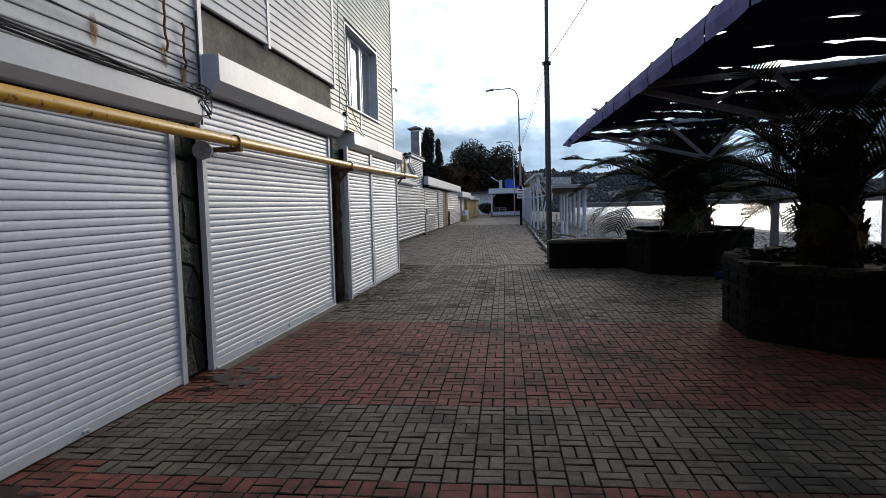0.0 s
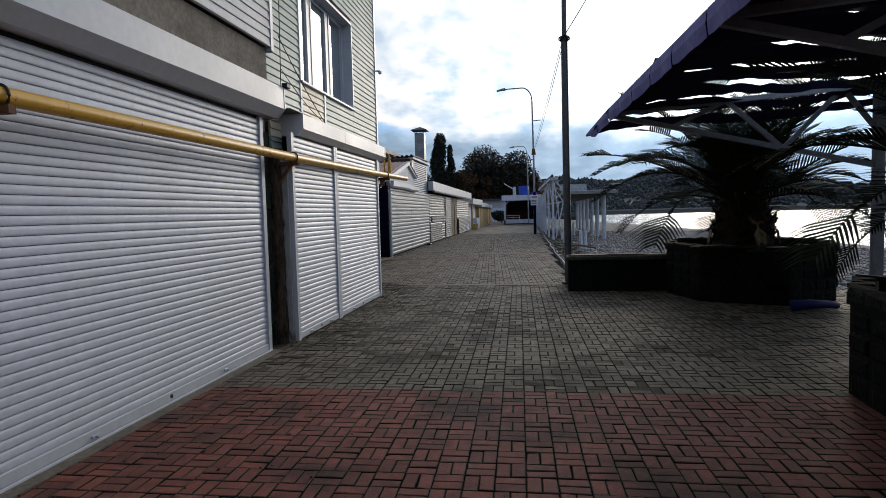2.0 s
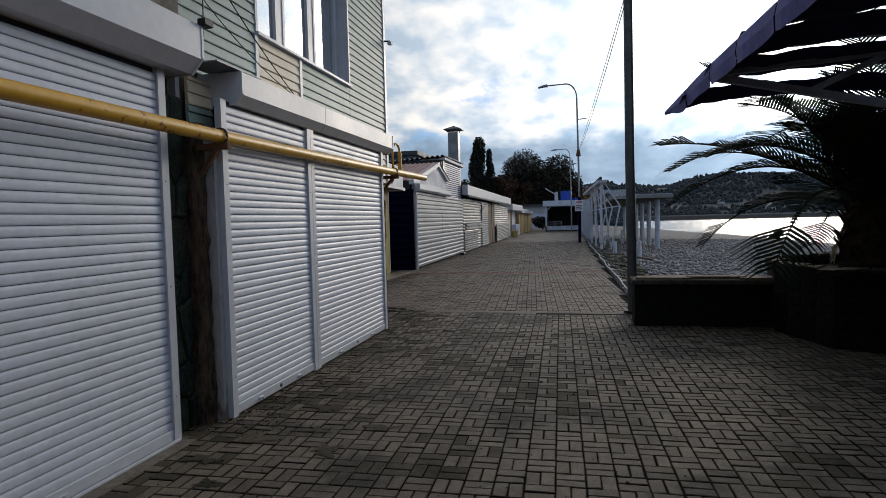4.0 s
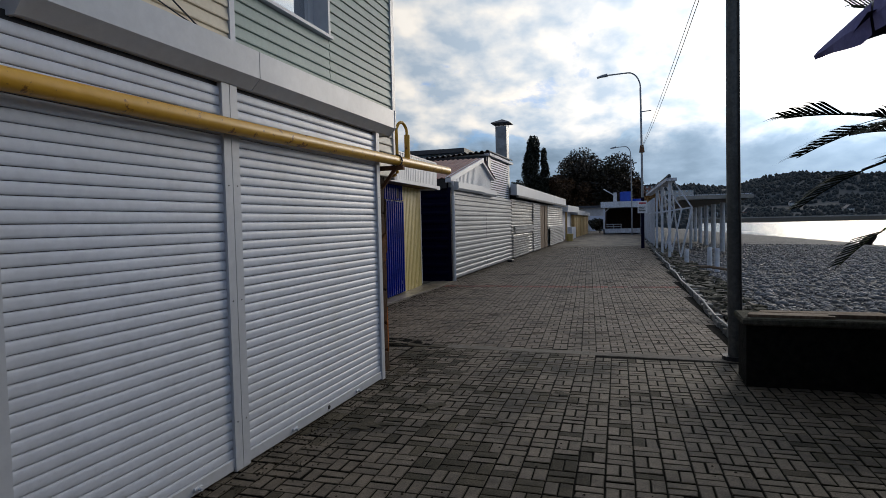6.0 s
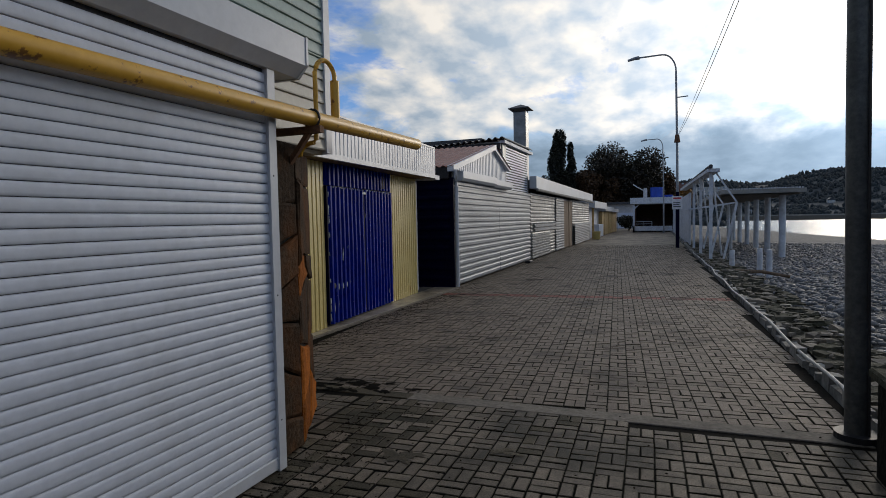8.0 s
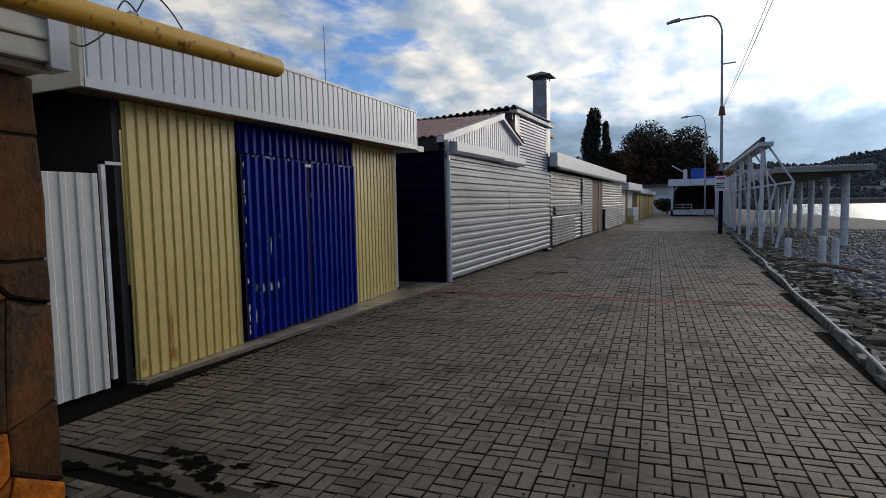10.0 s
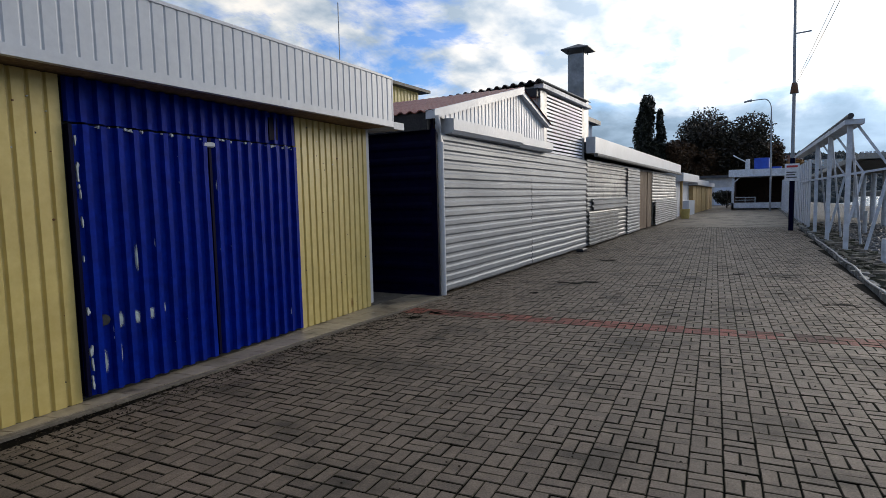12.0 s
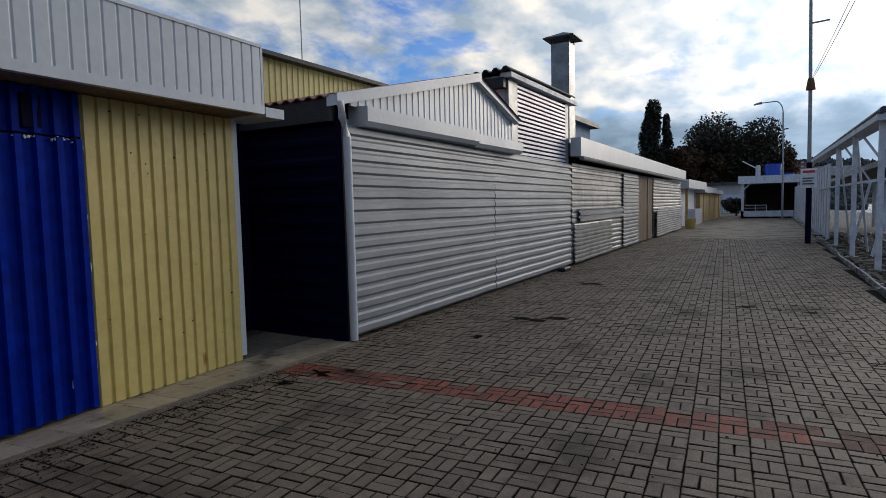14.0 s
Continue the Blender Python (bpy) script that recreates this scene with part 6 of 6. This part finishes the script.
for yy, zt, w in ((4.92, 3.14, 0.06), (5.2, 3.04, 0.07), (4.05, 3.12, 0.06)):
    solid("rust_stain", Geo().box(FACE + 0.0262, FACE + 0.0272, yy - w, yy + w, zt - w * 4, zt + w), M_RUSTWASH, "orange rust streak running down white siding", "stain")
cctv = holder("security_camera", "small white security camera on the house corner", "camera", (-3.34, 15.11, 4.7))
part("arm", Geo().tube([(-3.36, 15.11, 4.72), (-3.26, 15.14, 4.72)], 0.015, 8), M_BLACK, cctv)
part("housing", Geo().tube([(-3.26, 15.2, 4.7), (-3.24, 15.05, 4.66)], 0.035, 10), M_TRIM, cctv)
plug = solid("plug_box", Geo().box(-3.0, -2.93, 9.58, 9.68, 3.2, 3.26, 0.01), M_BLACK, "small black box on the shutter housing corner", "box")

solid("paving_strip", Geo().box(-2.9, kerb_x(15.7) - 0.05, 15.62, 15.82, -0.06, 0.004, 0.006), M_CONC_DARK, "narrow concrete strip across the paving", "strip", "structure")
solid("paving_strip_mossy", Geo().box(-5.4, -2.905, 15.64, 15.80, -0.06, 0.003, 0.006), M_PAVE_DARK, "dark mossy end of the concrete strip", "strip", "structure")


# added plain walls, unseen behind the promenade's start, that block sky light
solid("wall_light_block", Geo().box(-4, 16, -14.3, -14, 0, 6.5), M_BRICKFAR, "added unseen wall behind the start that blocks sky light", "wall", "structure")
solid("wall_light_block_side", Geo().box(9.2, 9.5, -14, 6, -1, 5), M_BRICKFAR, "added unseen side wall that blocks sky light beside the awning", "wall", "structure")


# ---- trees and distance ----
def leaf_cloud(centres, radii, count, size, seed):
    rnd = np.random.RandomState(seed)
    vs, fs = [], []
    for k in range(count):
        i = rnd.randint(len(centres))
        d = rnd.normal(size=3)
        d /= np.linalg.norm(d)
        p = np.array(centres[i]) + d * np.array(radii[i]) * rnd.uniform(0.55, 1.05)
        a, b = rnd.normal(size=3), rnd.normal(size=3)
        a /= np.linalg.norm(a)
        b -= a * b.dot(a)
        b /= np.linalg.norm(b)
        s = size * rnd.uniform(0.5, 1.4)
        n0 = len(vs)
        vs += [p - a * s, p + b * s * 0.55, p + a * s, p - b * s * 0.55]
        fs.append((n0, n0 + 1, n0 + 2, n0 + 3))
    return vs, fs


def tree(name, x, y, h, blobs, count, size, m, seed, label, category="tree", z=0.0):
    t = holder(name, label, category, (x, y, z))
    rnd = random.Random(seed)
    tg = Geo().tube([(x, y, z - 0.3), (x + 0.1, y, z + h * 0.3), (x, y, z + h * 0.62)], h * 0.03, 9, h * 0.012)
    part("trunk", tg, M_BARK, t)
    for k in range(6):
        c = rnd.choice(blobs)[0]
        part("limb", Geo().tube([(x, y, z + h * rnd.uniform(0.2, 0.45)), ((x + c[0]) / 2, (y + c[1]) / 2, (z + h * 0.35 + c[2]) / 2), c], h * 0.012, 6, h * 0.004), M_BARK, t)
    vs, fs = leaf_cloud([b[0] for b in blobs], [b[1] for b in blobs], int(count * 1.9), size * 0.68, seed)
    ob = new("crown", mesh_of("crown", vs, fs, m))
    under(ob, t)
    return t


def crown_blobs(x, y, zc, rx, rz, n, seed):
    rnd = random.Random(seed)
    out = []
    for k in range(n):
        q, e = rnd.uniform(0, 6.28), rnd.uniform(-0.7, 1)
        rr = rnd.uniform(0.35, 0.75)
        out.append(((x + rx * rr * np.cos(q), y + rx * rr * np.sin(q), zc + rz * rr * e), (rx * 0.4, rx * 0.4, rz * 0.36)))
    return out


tree("poplar", -16.0, 100, 15, [((-16.3 + 0.25 * np.sin(k), 100, 4.5 + k * 1.15), (1.6 - 0.13 * abs(k - 3), 1.6, 1.4)) for k in range(9)], 4600, 0.30, M_LEAF, 1, "tall narrow dark poplar")
tree("poplar", -14.5, 101, 12.5, [((-14.5 + 0.15 * np.sin(k * 1.7), 101, 4.5 + k * 1.08), (0.8 - 0.05 * k * (k > 4), 0.8, 1.2)) for k in range(8)], 2200, 0.27, M_LEAF, 2, "slim poplar beside a taller one")
tree("autumn_tree", -12.8, 104, 9.5, crown_blobs(-12.8, 104, 6.2, 3.0, 3.4, 14, 3), 5200, 0.28, M_LEAF_RUST, 3, "bushy tree in rust-coloured autumn leaf")
tree("plane_tree", -7.6, 110, 14, crown_blobs(-7.6, 110, 7.4, 6.8, 6.2, 40, 4), 17000, 0.30, mat("leaf_plane", (0.010, 0.007, 0.003), (0.034, 0.02, 0.006), 0.6, grain=2, stain=0.35, stain_col=(0.03, 0.03, 0.01), stain_amt=0.9, bump=0, vary=0.45), 4, "broad dark tree behind the pavilion")
tree("autumn_tree", -3.2, 112, 9, crown_blobs(-3.2, 112, 5.8, 3.6, 3.6, 14, 5), 5200, 0.3, M_LEAF_RUST, 5, "brown autumn tree beside the blue tanks")
tree("broad_tree", -20, 118, 10, crown_blobs(-20, 118, 5.5, 5.5, 4.2, 16, 6), 5200, 0.35, M_LEAF, 6, "dark broad tree behind the sheds")
tree("autumn_tree", 1.5, 128, 8, crown_blobs(1.5, 128, 4.8, 2.6, 2.8, 12, 7), 3000, 0.3, mat("leaf_orange", (0.22, 0.10, 0.02), (0.32, 0.16, 0.03), 0.6, grain=2, stain=0.4, bump=0, vary=0.4), 7, "orange autumn tree near the bay")
tree("autumn_tree", -10.6, 107, 9, crown_blobs(-10.6, 107, 5.4, 3.4, 3.6, 18, 15), 6000, 0.26, M_LEAF_RUST, 15, "low autumn tree in brown leaf")
tree("broad_tree", -5.0, 116, 11, crown_blobs(-5.0, 116, 5.6, 5.0, 4.6, 20, 16), 7000, 0.32, M_LEAF, 16, "dark broad tree filling the gap")
tree("autumn_tree", -15.5, 114, 8, crown_blobs(-15.5, 114, 4.6, 4.4, 3.4, 18, 17), 6000, 0.3, M_LEAF_RUST, 17, "low autumn tree in dull brown leaf")
tree("bush", -5.0, 83, 3, crown_blobs(-5.0, 83, 0.95, 1.3, 1.1, 12, 8), 1600, 0.16, M_LEAF, 8, "dark green bush at the end of the stalls", "bush")


def hill_z(x, y):
    far = max(0.0, min(1.0, (y - 180) / 620))
    ridge = 28 + 11 * np.sin(x * 0.006 + 1.0) + 17 * np.exp(-((x - 195) / 60) ** 2) - 0.03 * max(0, x - 260) + 9 * noise.noise(Vector((x * 0.012, y * 0.01, 3))) + 3 * noise.noise(Vector((x * 0.05, y * 0.04, 1)))
    return ridge * far ** 1.1 * (1 if y < 820 else max(0, 1 - (y - 820) / 500)) - 2.5 + (3.0 if x < 40 else 0) * min(1, max(0, (y - 150) / 60))


def land_z(x, y):
    """Hills that fall to the bay on the seaward side."""
    s = 1.0 if x < 20 else min(1.0, max(0.0, (y - 425) / 240)) ** 0.8
    return -2.2 + (hill_z(x, y) + 2.2) * s


hv, hf = [], []
hx = np.concatenate([np.linspace(-900, -160, 14), np.linspace(-140, 420, 57), np.linspace(460, 1300, 12)])
hy = np.concatenate([np.linspace(140, 420, 12), np.linspace(435, 900, 28), np.linspace(950, 1400, 5)])
for yy in hy:
    for xx in hx:
        hv.append((xx, yy, land_z(xx, yy)))
for j in range(len(hy) - 1):
    for i in range(len(hx) - 1):
        n0 = j * len(hx) + i
        hf.append((n0, n0 + 1, n0 + len(hx) + 1, n0 + len(hx)))
tagged(new("backdrop_hills", mesh_of("hills", hv, hf, M_HILL_HAZE, smooth=True)), "wooded hills round the bay, bluish haze in their colour", "hills", kind="structure")
rw = np.random.RandomState(9)
wv, wf = [], []
for k in range(19000):
    yy = rw.uniform(170, 840)
    xx = rw.uniform(-0.40, 0.62) * yy
    if xx > 15 and yy < 445:
        continue
    s = rw.uniform(0.8, 1.7) * (0.6 + yy / 800)
    if noise.noise(Vector((xx * 0.03, yy * 0.02, 5))) < -0.25:
        continue
    v = ico_v * (s, s, s * rw.uniform(0.8, 1.7)) * (1 + rw.uniform(-0.35, 0.35, (11, 1))) + (xx, yy, land_z(xx, yy) + s * 0.3)
    n0 = len(wv)
    wv += v.tolist()
    wf += [(f[0] + n0, f[1] + n0, f[2] + n0) for f in ico_f]
# tree clumps carry the same painted bluish haze as the hills
M_WOODS_HAZE = mat("bay_woods_hazed", (0.015, 0.024, 0.029), (0.027, 0.036, 0.037), 0.95, grain=0.9, stain=0.02, stain_col=(0.034, 0.03, 0.026), stain_amt=0.6, bump=0, vary=0.12)
tagged(new("far_woods", mesh_of("far_woods", wv, wf, M_WOODS_HAZE, smooth=True)), "distant autumn woods on the slopes, bluish haze in their colour", "woods", kind="stuff")


def far_house(x, y, w, d, h, m, roof, rows, cols):
    z = land_z(x, y) - 1
    t = holder("far_house", "small pale house on the wooded slope", "house", (x, y, z), "hillside houses")
    part("wall", Geo().box(x, x + w, y, y + d, z, z + h), m, t)
    part("roof", Geo().prism([(x - 0.4, z + h), (x + w + 0.4, z + h), (x + w / 2, z + h + roof)], "y", y - 0.4, y + d + 0.4), M_ROOF_DARK, t)
    for r in range(rows):
        for c in range(cols):
            xx, zz = x + w * (c + 0.25) / cols, z + h * (r + 0.3) / rows + 0.5
            part("window", Geo().box(xx, xx + w / cols * 0.45, y - 0.05, y + 0.02, zz, zz + h / rows * 0.42), M_GLASS, t)


rh = random.Random(12)
for k in range(26):
    yy = rh.uniform(220, 560)
    xx = rh.uniform(-0.36, 0.06) * yy if k < 17 else rh.uniform(0.02, 0.30) * max(yy, 470)
    if k >= 17:
        yy = max(yy, 470)
    far_house(xx, yy, rh.uniform(7, 13) * (1 if k < 17 else 0.5), 8, rh.uniform(4, 8) * (1 if k < 17 else 0.5), rh.choice((M_FARWALL, M_FARWALL, M_BRICKFAR, M_WHITEP)), rh.uniform(1.5, 3), 2, rh.choice((2, 3)))
far_house(-2, 430, 15, 10, 10, M_BRICKFAR, 1.0, 4, 5)
far_house(16, 470, 22, 10, 6, M_FARWALL, 1.0, 2, 7)
solid("ground_far_shore", Geo().box(30, 900, 428, 440, -1.6, 0.8), M_CONC, "pale far shore of the bay", "shore", "structure")


# ---- grime on the paving ----
def puddle(x, y, r, seed, m=M_WET, label="black wet patch of grime on the paving"):
    n = 40
    vs = [(x, y, 0.0085)]
    for q in range(n):
        a = 2 * np.pi * q / n
        d = r * (0.62 + 0.9 * noise.noise(Vector((np.cos(a) * 1.6, np.sin(a) * 1.6, seed * 3.7))) + 0.3 * noise.noise(Vector((np.cos(a) * 6, np.sin(a) * 6, seed))))
        vs.append((x + max(0.02, d) * 1.25 * np.cos(a), y + max(0.02, d) * 0.8 * np.sin(a), 0.006))
    solid("wet_patch", Geo().add(vs, [(0, 1 + q, 1 + (q + 1) % n) for q in range(n)]), m, label, "puddle", group="wet patches")


WETS = ((-4.02, 15.74, 0.14), (-3.75, 15.68, 0.10), (-3.86, 16.02, 0.13), (-3.6, 15.95, 0.11), (-3.42, 15.86, 0.13), (-3.3, 16.02, 0.07), (-3.2, 15.74, 0.1), (-4.0, 26.3, 0.24), (-3.7, 26.5, 0.16), (-4.3, 30.2, 0.3), (-1.4, 28.5, 0.16), (-0.95, 28.4, 0.12), (-0.55, 28.3, 0.14), (0.1, 25.65, 0.14), (-0.1, 25.5, 0.1), (-4.9, 22.9, 0.14), (-4.7, 23.1, 0.1), (-5.0, 22.5, 0.09), (-4.2, 25.0, 0.1), (-3.6, 15.7, 0.12), (-2.95, 15.9, 0.08), (-4.3, 15.6, 0.12), (-5.15, 16.95, 0.16), (-5.2, 17.4, 0.12))
for k, (x, y, r) in enumerate(WETS):
    puddle(x, y, r, k + 1)
for k, (x, y, r) in enumerate(((-2.98, 5.25, 0.30), (-2.72, 5.05, 0.2), (-2.8, 5.52, 0.16), (-2.45, 5.28, 0.1), (-2.95, 4.86, 0.14), (-3.0, 2.9, 0.2), (-2.7, 2.75, 0.12))):
    puddle(x, y, r, k + 21, M_WETRED, "dark red wet grime on the paving by the pier")
for k, (x, y, r) in enumerate(((-2.75, 9.1, 0.12), (-2.6, 9.55, 0.15), (-2.2, 9.75, 0.1), (-2.3, 8.3, 0.09), (-2.0, 9.4, 0.16), (-1.7, 9.9, 0.12), (-2.35, 10.3, 0.14), (-1.9, 10.6, 0.1), (-2.5, 8.75, 0.1), (-2.6, 12.6, 0.16), (-2.2, 13.2, 0.12), (-1.6, 12.9, 0.1), (-2.4, 14.4, 0.18), (-1.7, 14.7, 0.13), (-1.1, 13.9, 0.1))):
    puddle(x, y, r, k + 41, M_PAVE_DARK, "dark mossy patch on the paving")
gr, gf = [], []
rg = np.random.RandomState(12)
for k in range(4200):
    u = rg.rand()
    if u < 0.35:
        yy = rg.uniform(16.9, 22.8)
        xx = STEP + 0.02 + abs(rg.normal(0, 0.25))
    elif u < 0.6:
        yy = rg.uniform(9.5, 15.5)
        xx = -3.1 + abs(rg.normal(0, 0.35))
    elif u < 0.78:
        yy = rg.uniform(24, 34)
        xx = sh(yy) + 0.08 + abs(rg.normal(0, 0.2))
    else:
        yy = rg.uniform(4, 30)
        xx = rg.uniform(-3, 0.6)
    s = rg.uniform(0.004, 0.016) * (1.6 if rg.rand() < 0.06 else 1)
    q = rg.uniform(0, 6.28)
    c, d = np.cos(q) * s, np.sin(q) * s
    n0 = len(gr)
    gr += [(xx + c, yy + d, 0.005), (xx - d * 0.6, yy + c * 0.6, 0.005), (xx - c, yy - d, 0.005), (xx + d * 0.7, yy - c * 0.7, 0.005), (xx, yy, 0.006 + s * 0.5)]
    gf += [(n0 + i, n0 + (i + 1) % 4, n0 + 4) for i in range(4)]
tagged(new("litter", mesh_of("litter", gr, gf, M_GRIT)), "dark crumbs and leaf bits on the paving", "litter", kind="stuff")
solid("foot_block", Geo().box(sh(31) + 0.06, sh(31) + 0.26, 32.0, 32.45, 0.0, 0.1, 0.03), M_BLACK, "small dark block lying at the shed foot", "block")


# ---- paving blocks ----
def paving(tag, ox, oy, ang, inside, red, seed, keep=None):
    """Basket-weave pairs of 0.2 x 0.1 m blocks; those in keep become parts of their own."""
    c, s = np.cos(radians(ang)), np.sin(radians(ang))
    rnd = np.random.RandomState(seed)
    vs, fs, ids, singles = [], [], [], []
    P = 0.188
    for i in range(-44, 66):
        for j in range(-5, 262):
            u0, v0 = i * P, j * P
            cx, cy = ox + (u0 + P / 2) * c - (v0 + P / 2) * s, oy + (u0 + P / 2) * s + (v0 + P / 2) * c
            if not inside(cx, cy):
                continue
            for k in (0, 1):
                wid = (0.0052 if seed == 2 else 0.0056) + (0.0024 * max(0.0, min(1.0, (cy - 8.5) / 2)) * (0.5 + rnd.rand()) if seed == 1 else 0.001 * rnd.rand())
                if (i + j) % 2:
                    a0, b0, a1, b1 = u0, v0 + k * P / 2, u0 + P - wid * 1.2, v0 + k * P / 2 + P / 2 - wid * 1.5
                else:
                    a0, b0, a1, b1 = u0 + k * P / 2, v0, u0 + k * P / 2 + P / 2 - wid * 1.2, v0 + P - wid * 1.5
                z = rnd.uniform(-0.003, 0.003)
                tx, ty = rnd.uniform(-0.0015, 0.0015, 2)
                m = 1 if red(cx, cy, rnd) else 0
                moss = -0.75 * (seed == 2) + 0.3 * (seed == 2 and cx < -2.6 and 23.6 < cy < 34) + 0.22 * (seed == 1 and cy > 9) + 0.3 * (cx < -2.5 and cy < 15.6) - 2.0 * (cy < 7.6) + 0.15 * (cx < -0.8 and 12 < cy < 15.6) + noise.noise(Vector((cx * 0.8, cy * 0.8, seed))) + 0.5 * noise.noise(Vector((cx * 3, cy * 3, seed)))
                if rnd.rand() < 0.75 * min(1.0, max(0.0, moss - 0.34) * 2.2) or (cy > 8 and seed != 2 and rnd.rand() < 0.006):
                    m = 2
                if keep and keep(cx, cy) and len(singles) < 300:
                    singles.append(((a0 + a1) / 2, (b0 + b1) / 2, (i + j) % 2, z, m))
                    continue
                jit = rnd.uniform(-0.0022, 0.0022, (4, 2))
                if rnd.rand() < 0.14:
                    worn = rnd.randint(4)
                    jit[worn] += np.array(((1, 1), (-1, 1), (-1, -1), (1, -1))[worn]) * rnd.uniform(0.002, 0.008)
                q = [(a + d[0], b + d[1]) for (a, b), d in zip(((a0, b0), (a1, b0), (a1, b1), (a0, b1)), jit)]
                e = 0.0045 if seed == 2 else 0.005
                r = [(a + e * da, b + e * db) for (a, b), (da, db) in zip(q, ((1, 1), (-1, 1), (-1, -1), (1, -1)))]
                n0 = len(vs)
                vs += [(ox + a * c - b * s, oy + a * s + b * c, z - 0.004) for a, b in q]
                vs += [(ox + a * c - b * s, oy + a * s + b * c, z + (tx if w in (1, 2) else -tx) + (ty if w > 1 else -ty)) for w, (a, b) in enumerate(r)]
                vs += [(ox + a * c - b * s, oy + a * s + b * c, -0.06) for a, b in q]
                fs += [(n0 + 4, n0 + 5, n0 + 6, n0 + 7)] + [(n0 + w, n0 + (w + 1) % 4, n0 + 4 + (w + 1) % 4, n0 + 4 + w) for w in range(4)] + [(n0 + 8 + w, n0 + 8 + (w + 1) % 4, n0 + (w + 1) % 4, n0 + w) for w in range(4)]
                # bevels get the dark paver: edge dirt plus painted shade of the joints
                ids += [m] + [2] * 4 + [3] * 4
    hold = holder("pavement_" + tag, "worn grey and red block paving laid in basket weave", "pavement", (ox, oy, 0), kind="structure")
    ob = new("paving_blocks", mesh_of("paving_blocks", vs, fs, [M_PAVE_WARM if seed == 2 else M_PAVE, M_PAVER_RED, M_PAVE_DARK, M_JOINT], ids))
    under(tagged(ob, kind="stuff"), hold)
    if singles:
        made = {}
        for m in (0, 1, 2):
            ring = lambda d, z: [(-0.0896 + d, -0.0427 + d, z), (0.0896 - d, -0.0427 + d, z), (0.0896 - d, 0.0427 - d, z), (-0.0896 + d, 0.0427 - d, z)]
            sides = [(r + w, r + (w + 1) % 4, r + 4 + (w + 1) % 4, r + 4 + w) for r in (0, 4) for w in range(4)]
            made[m] = mesh_of("paving_block", ring(0, -0.06) + ring(0, -0.004) + ring(0.005, 0.0), sides + [(8, 9, 10, 11), (3, 2, 1, 0)], [(M_PAVE, M_PAVER_RED, M_PAVE_DARK)[m], M_PAVE_DARK, M_JOINT], [2] * 4 + [1] * 4 + [0, 2])
        for a, b, o, z, m in singles:
            piece("paving_block", made[m], hold, Matrix.Translation((ox + a * c - b * s, oy + a * s + b * c, z)) @ pose(0, 0, 0, 0, 0, ang + (0 if o else 90)))


def red_near(x, y, rnd):
    return 4.62 < y - 0.03 * x < 7.95 or y < 3.32


paving("near", -3.6, 0.0, 1.8, lambda x, y: -3.35 < x < 6.2 and 0.4 < y < 15.6 and not (y > 14.6 and x > 0.75), red_near, 1, lambda x, y: -2.3 < x < -0.3 and 8.4 < y < 12)
paving("far", -6.0, 15.9, 4.5, lambda x, y: -5.75 - 0.02 * (y - 16) < x < kerb_x(y) - 0.08 and 15.8 < y < 46 and not (x < fac(y) + 0.3 and y < 24) and not (y < 15.9 and x < -5.4), lambda x, y, r: 22.93 + 0.08 * (x + 3) < y < 23.34 + 0.08 * (x + 3) and r.rand() > 0.1, 2)
paving("side", -6.9, 14.5, 1.8, lambda x, y: -7.3 < x < -3.4 and 14.62 < y < 15.6, lambda x, y, r: False, 3)
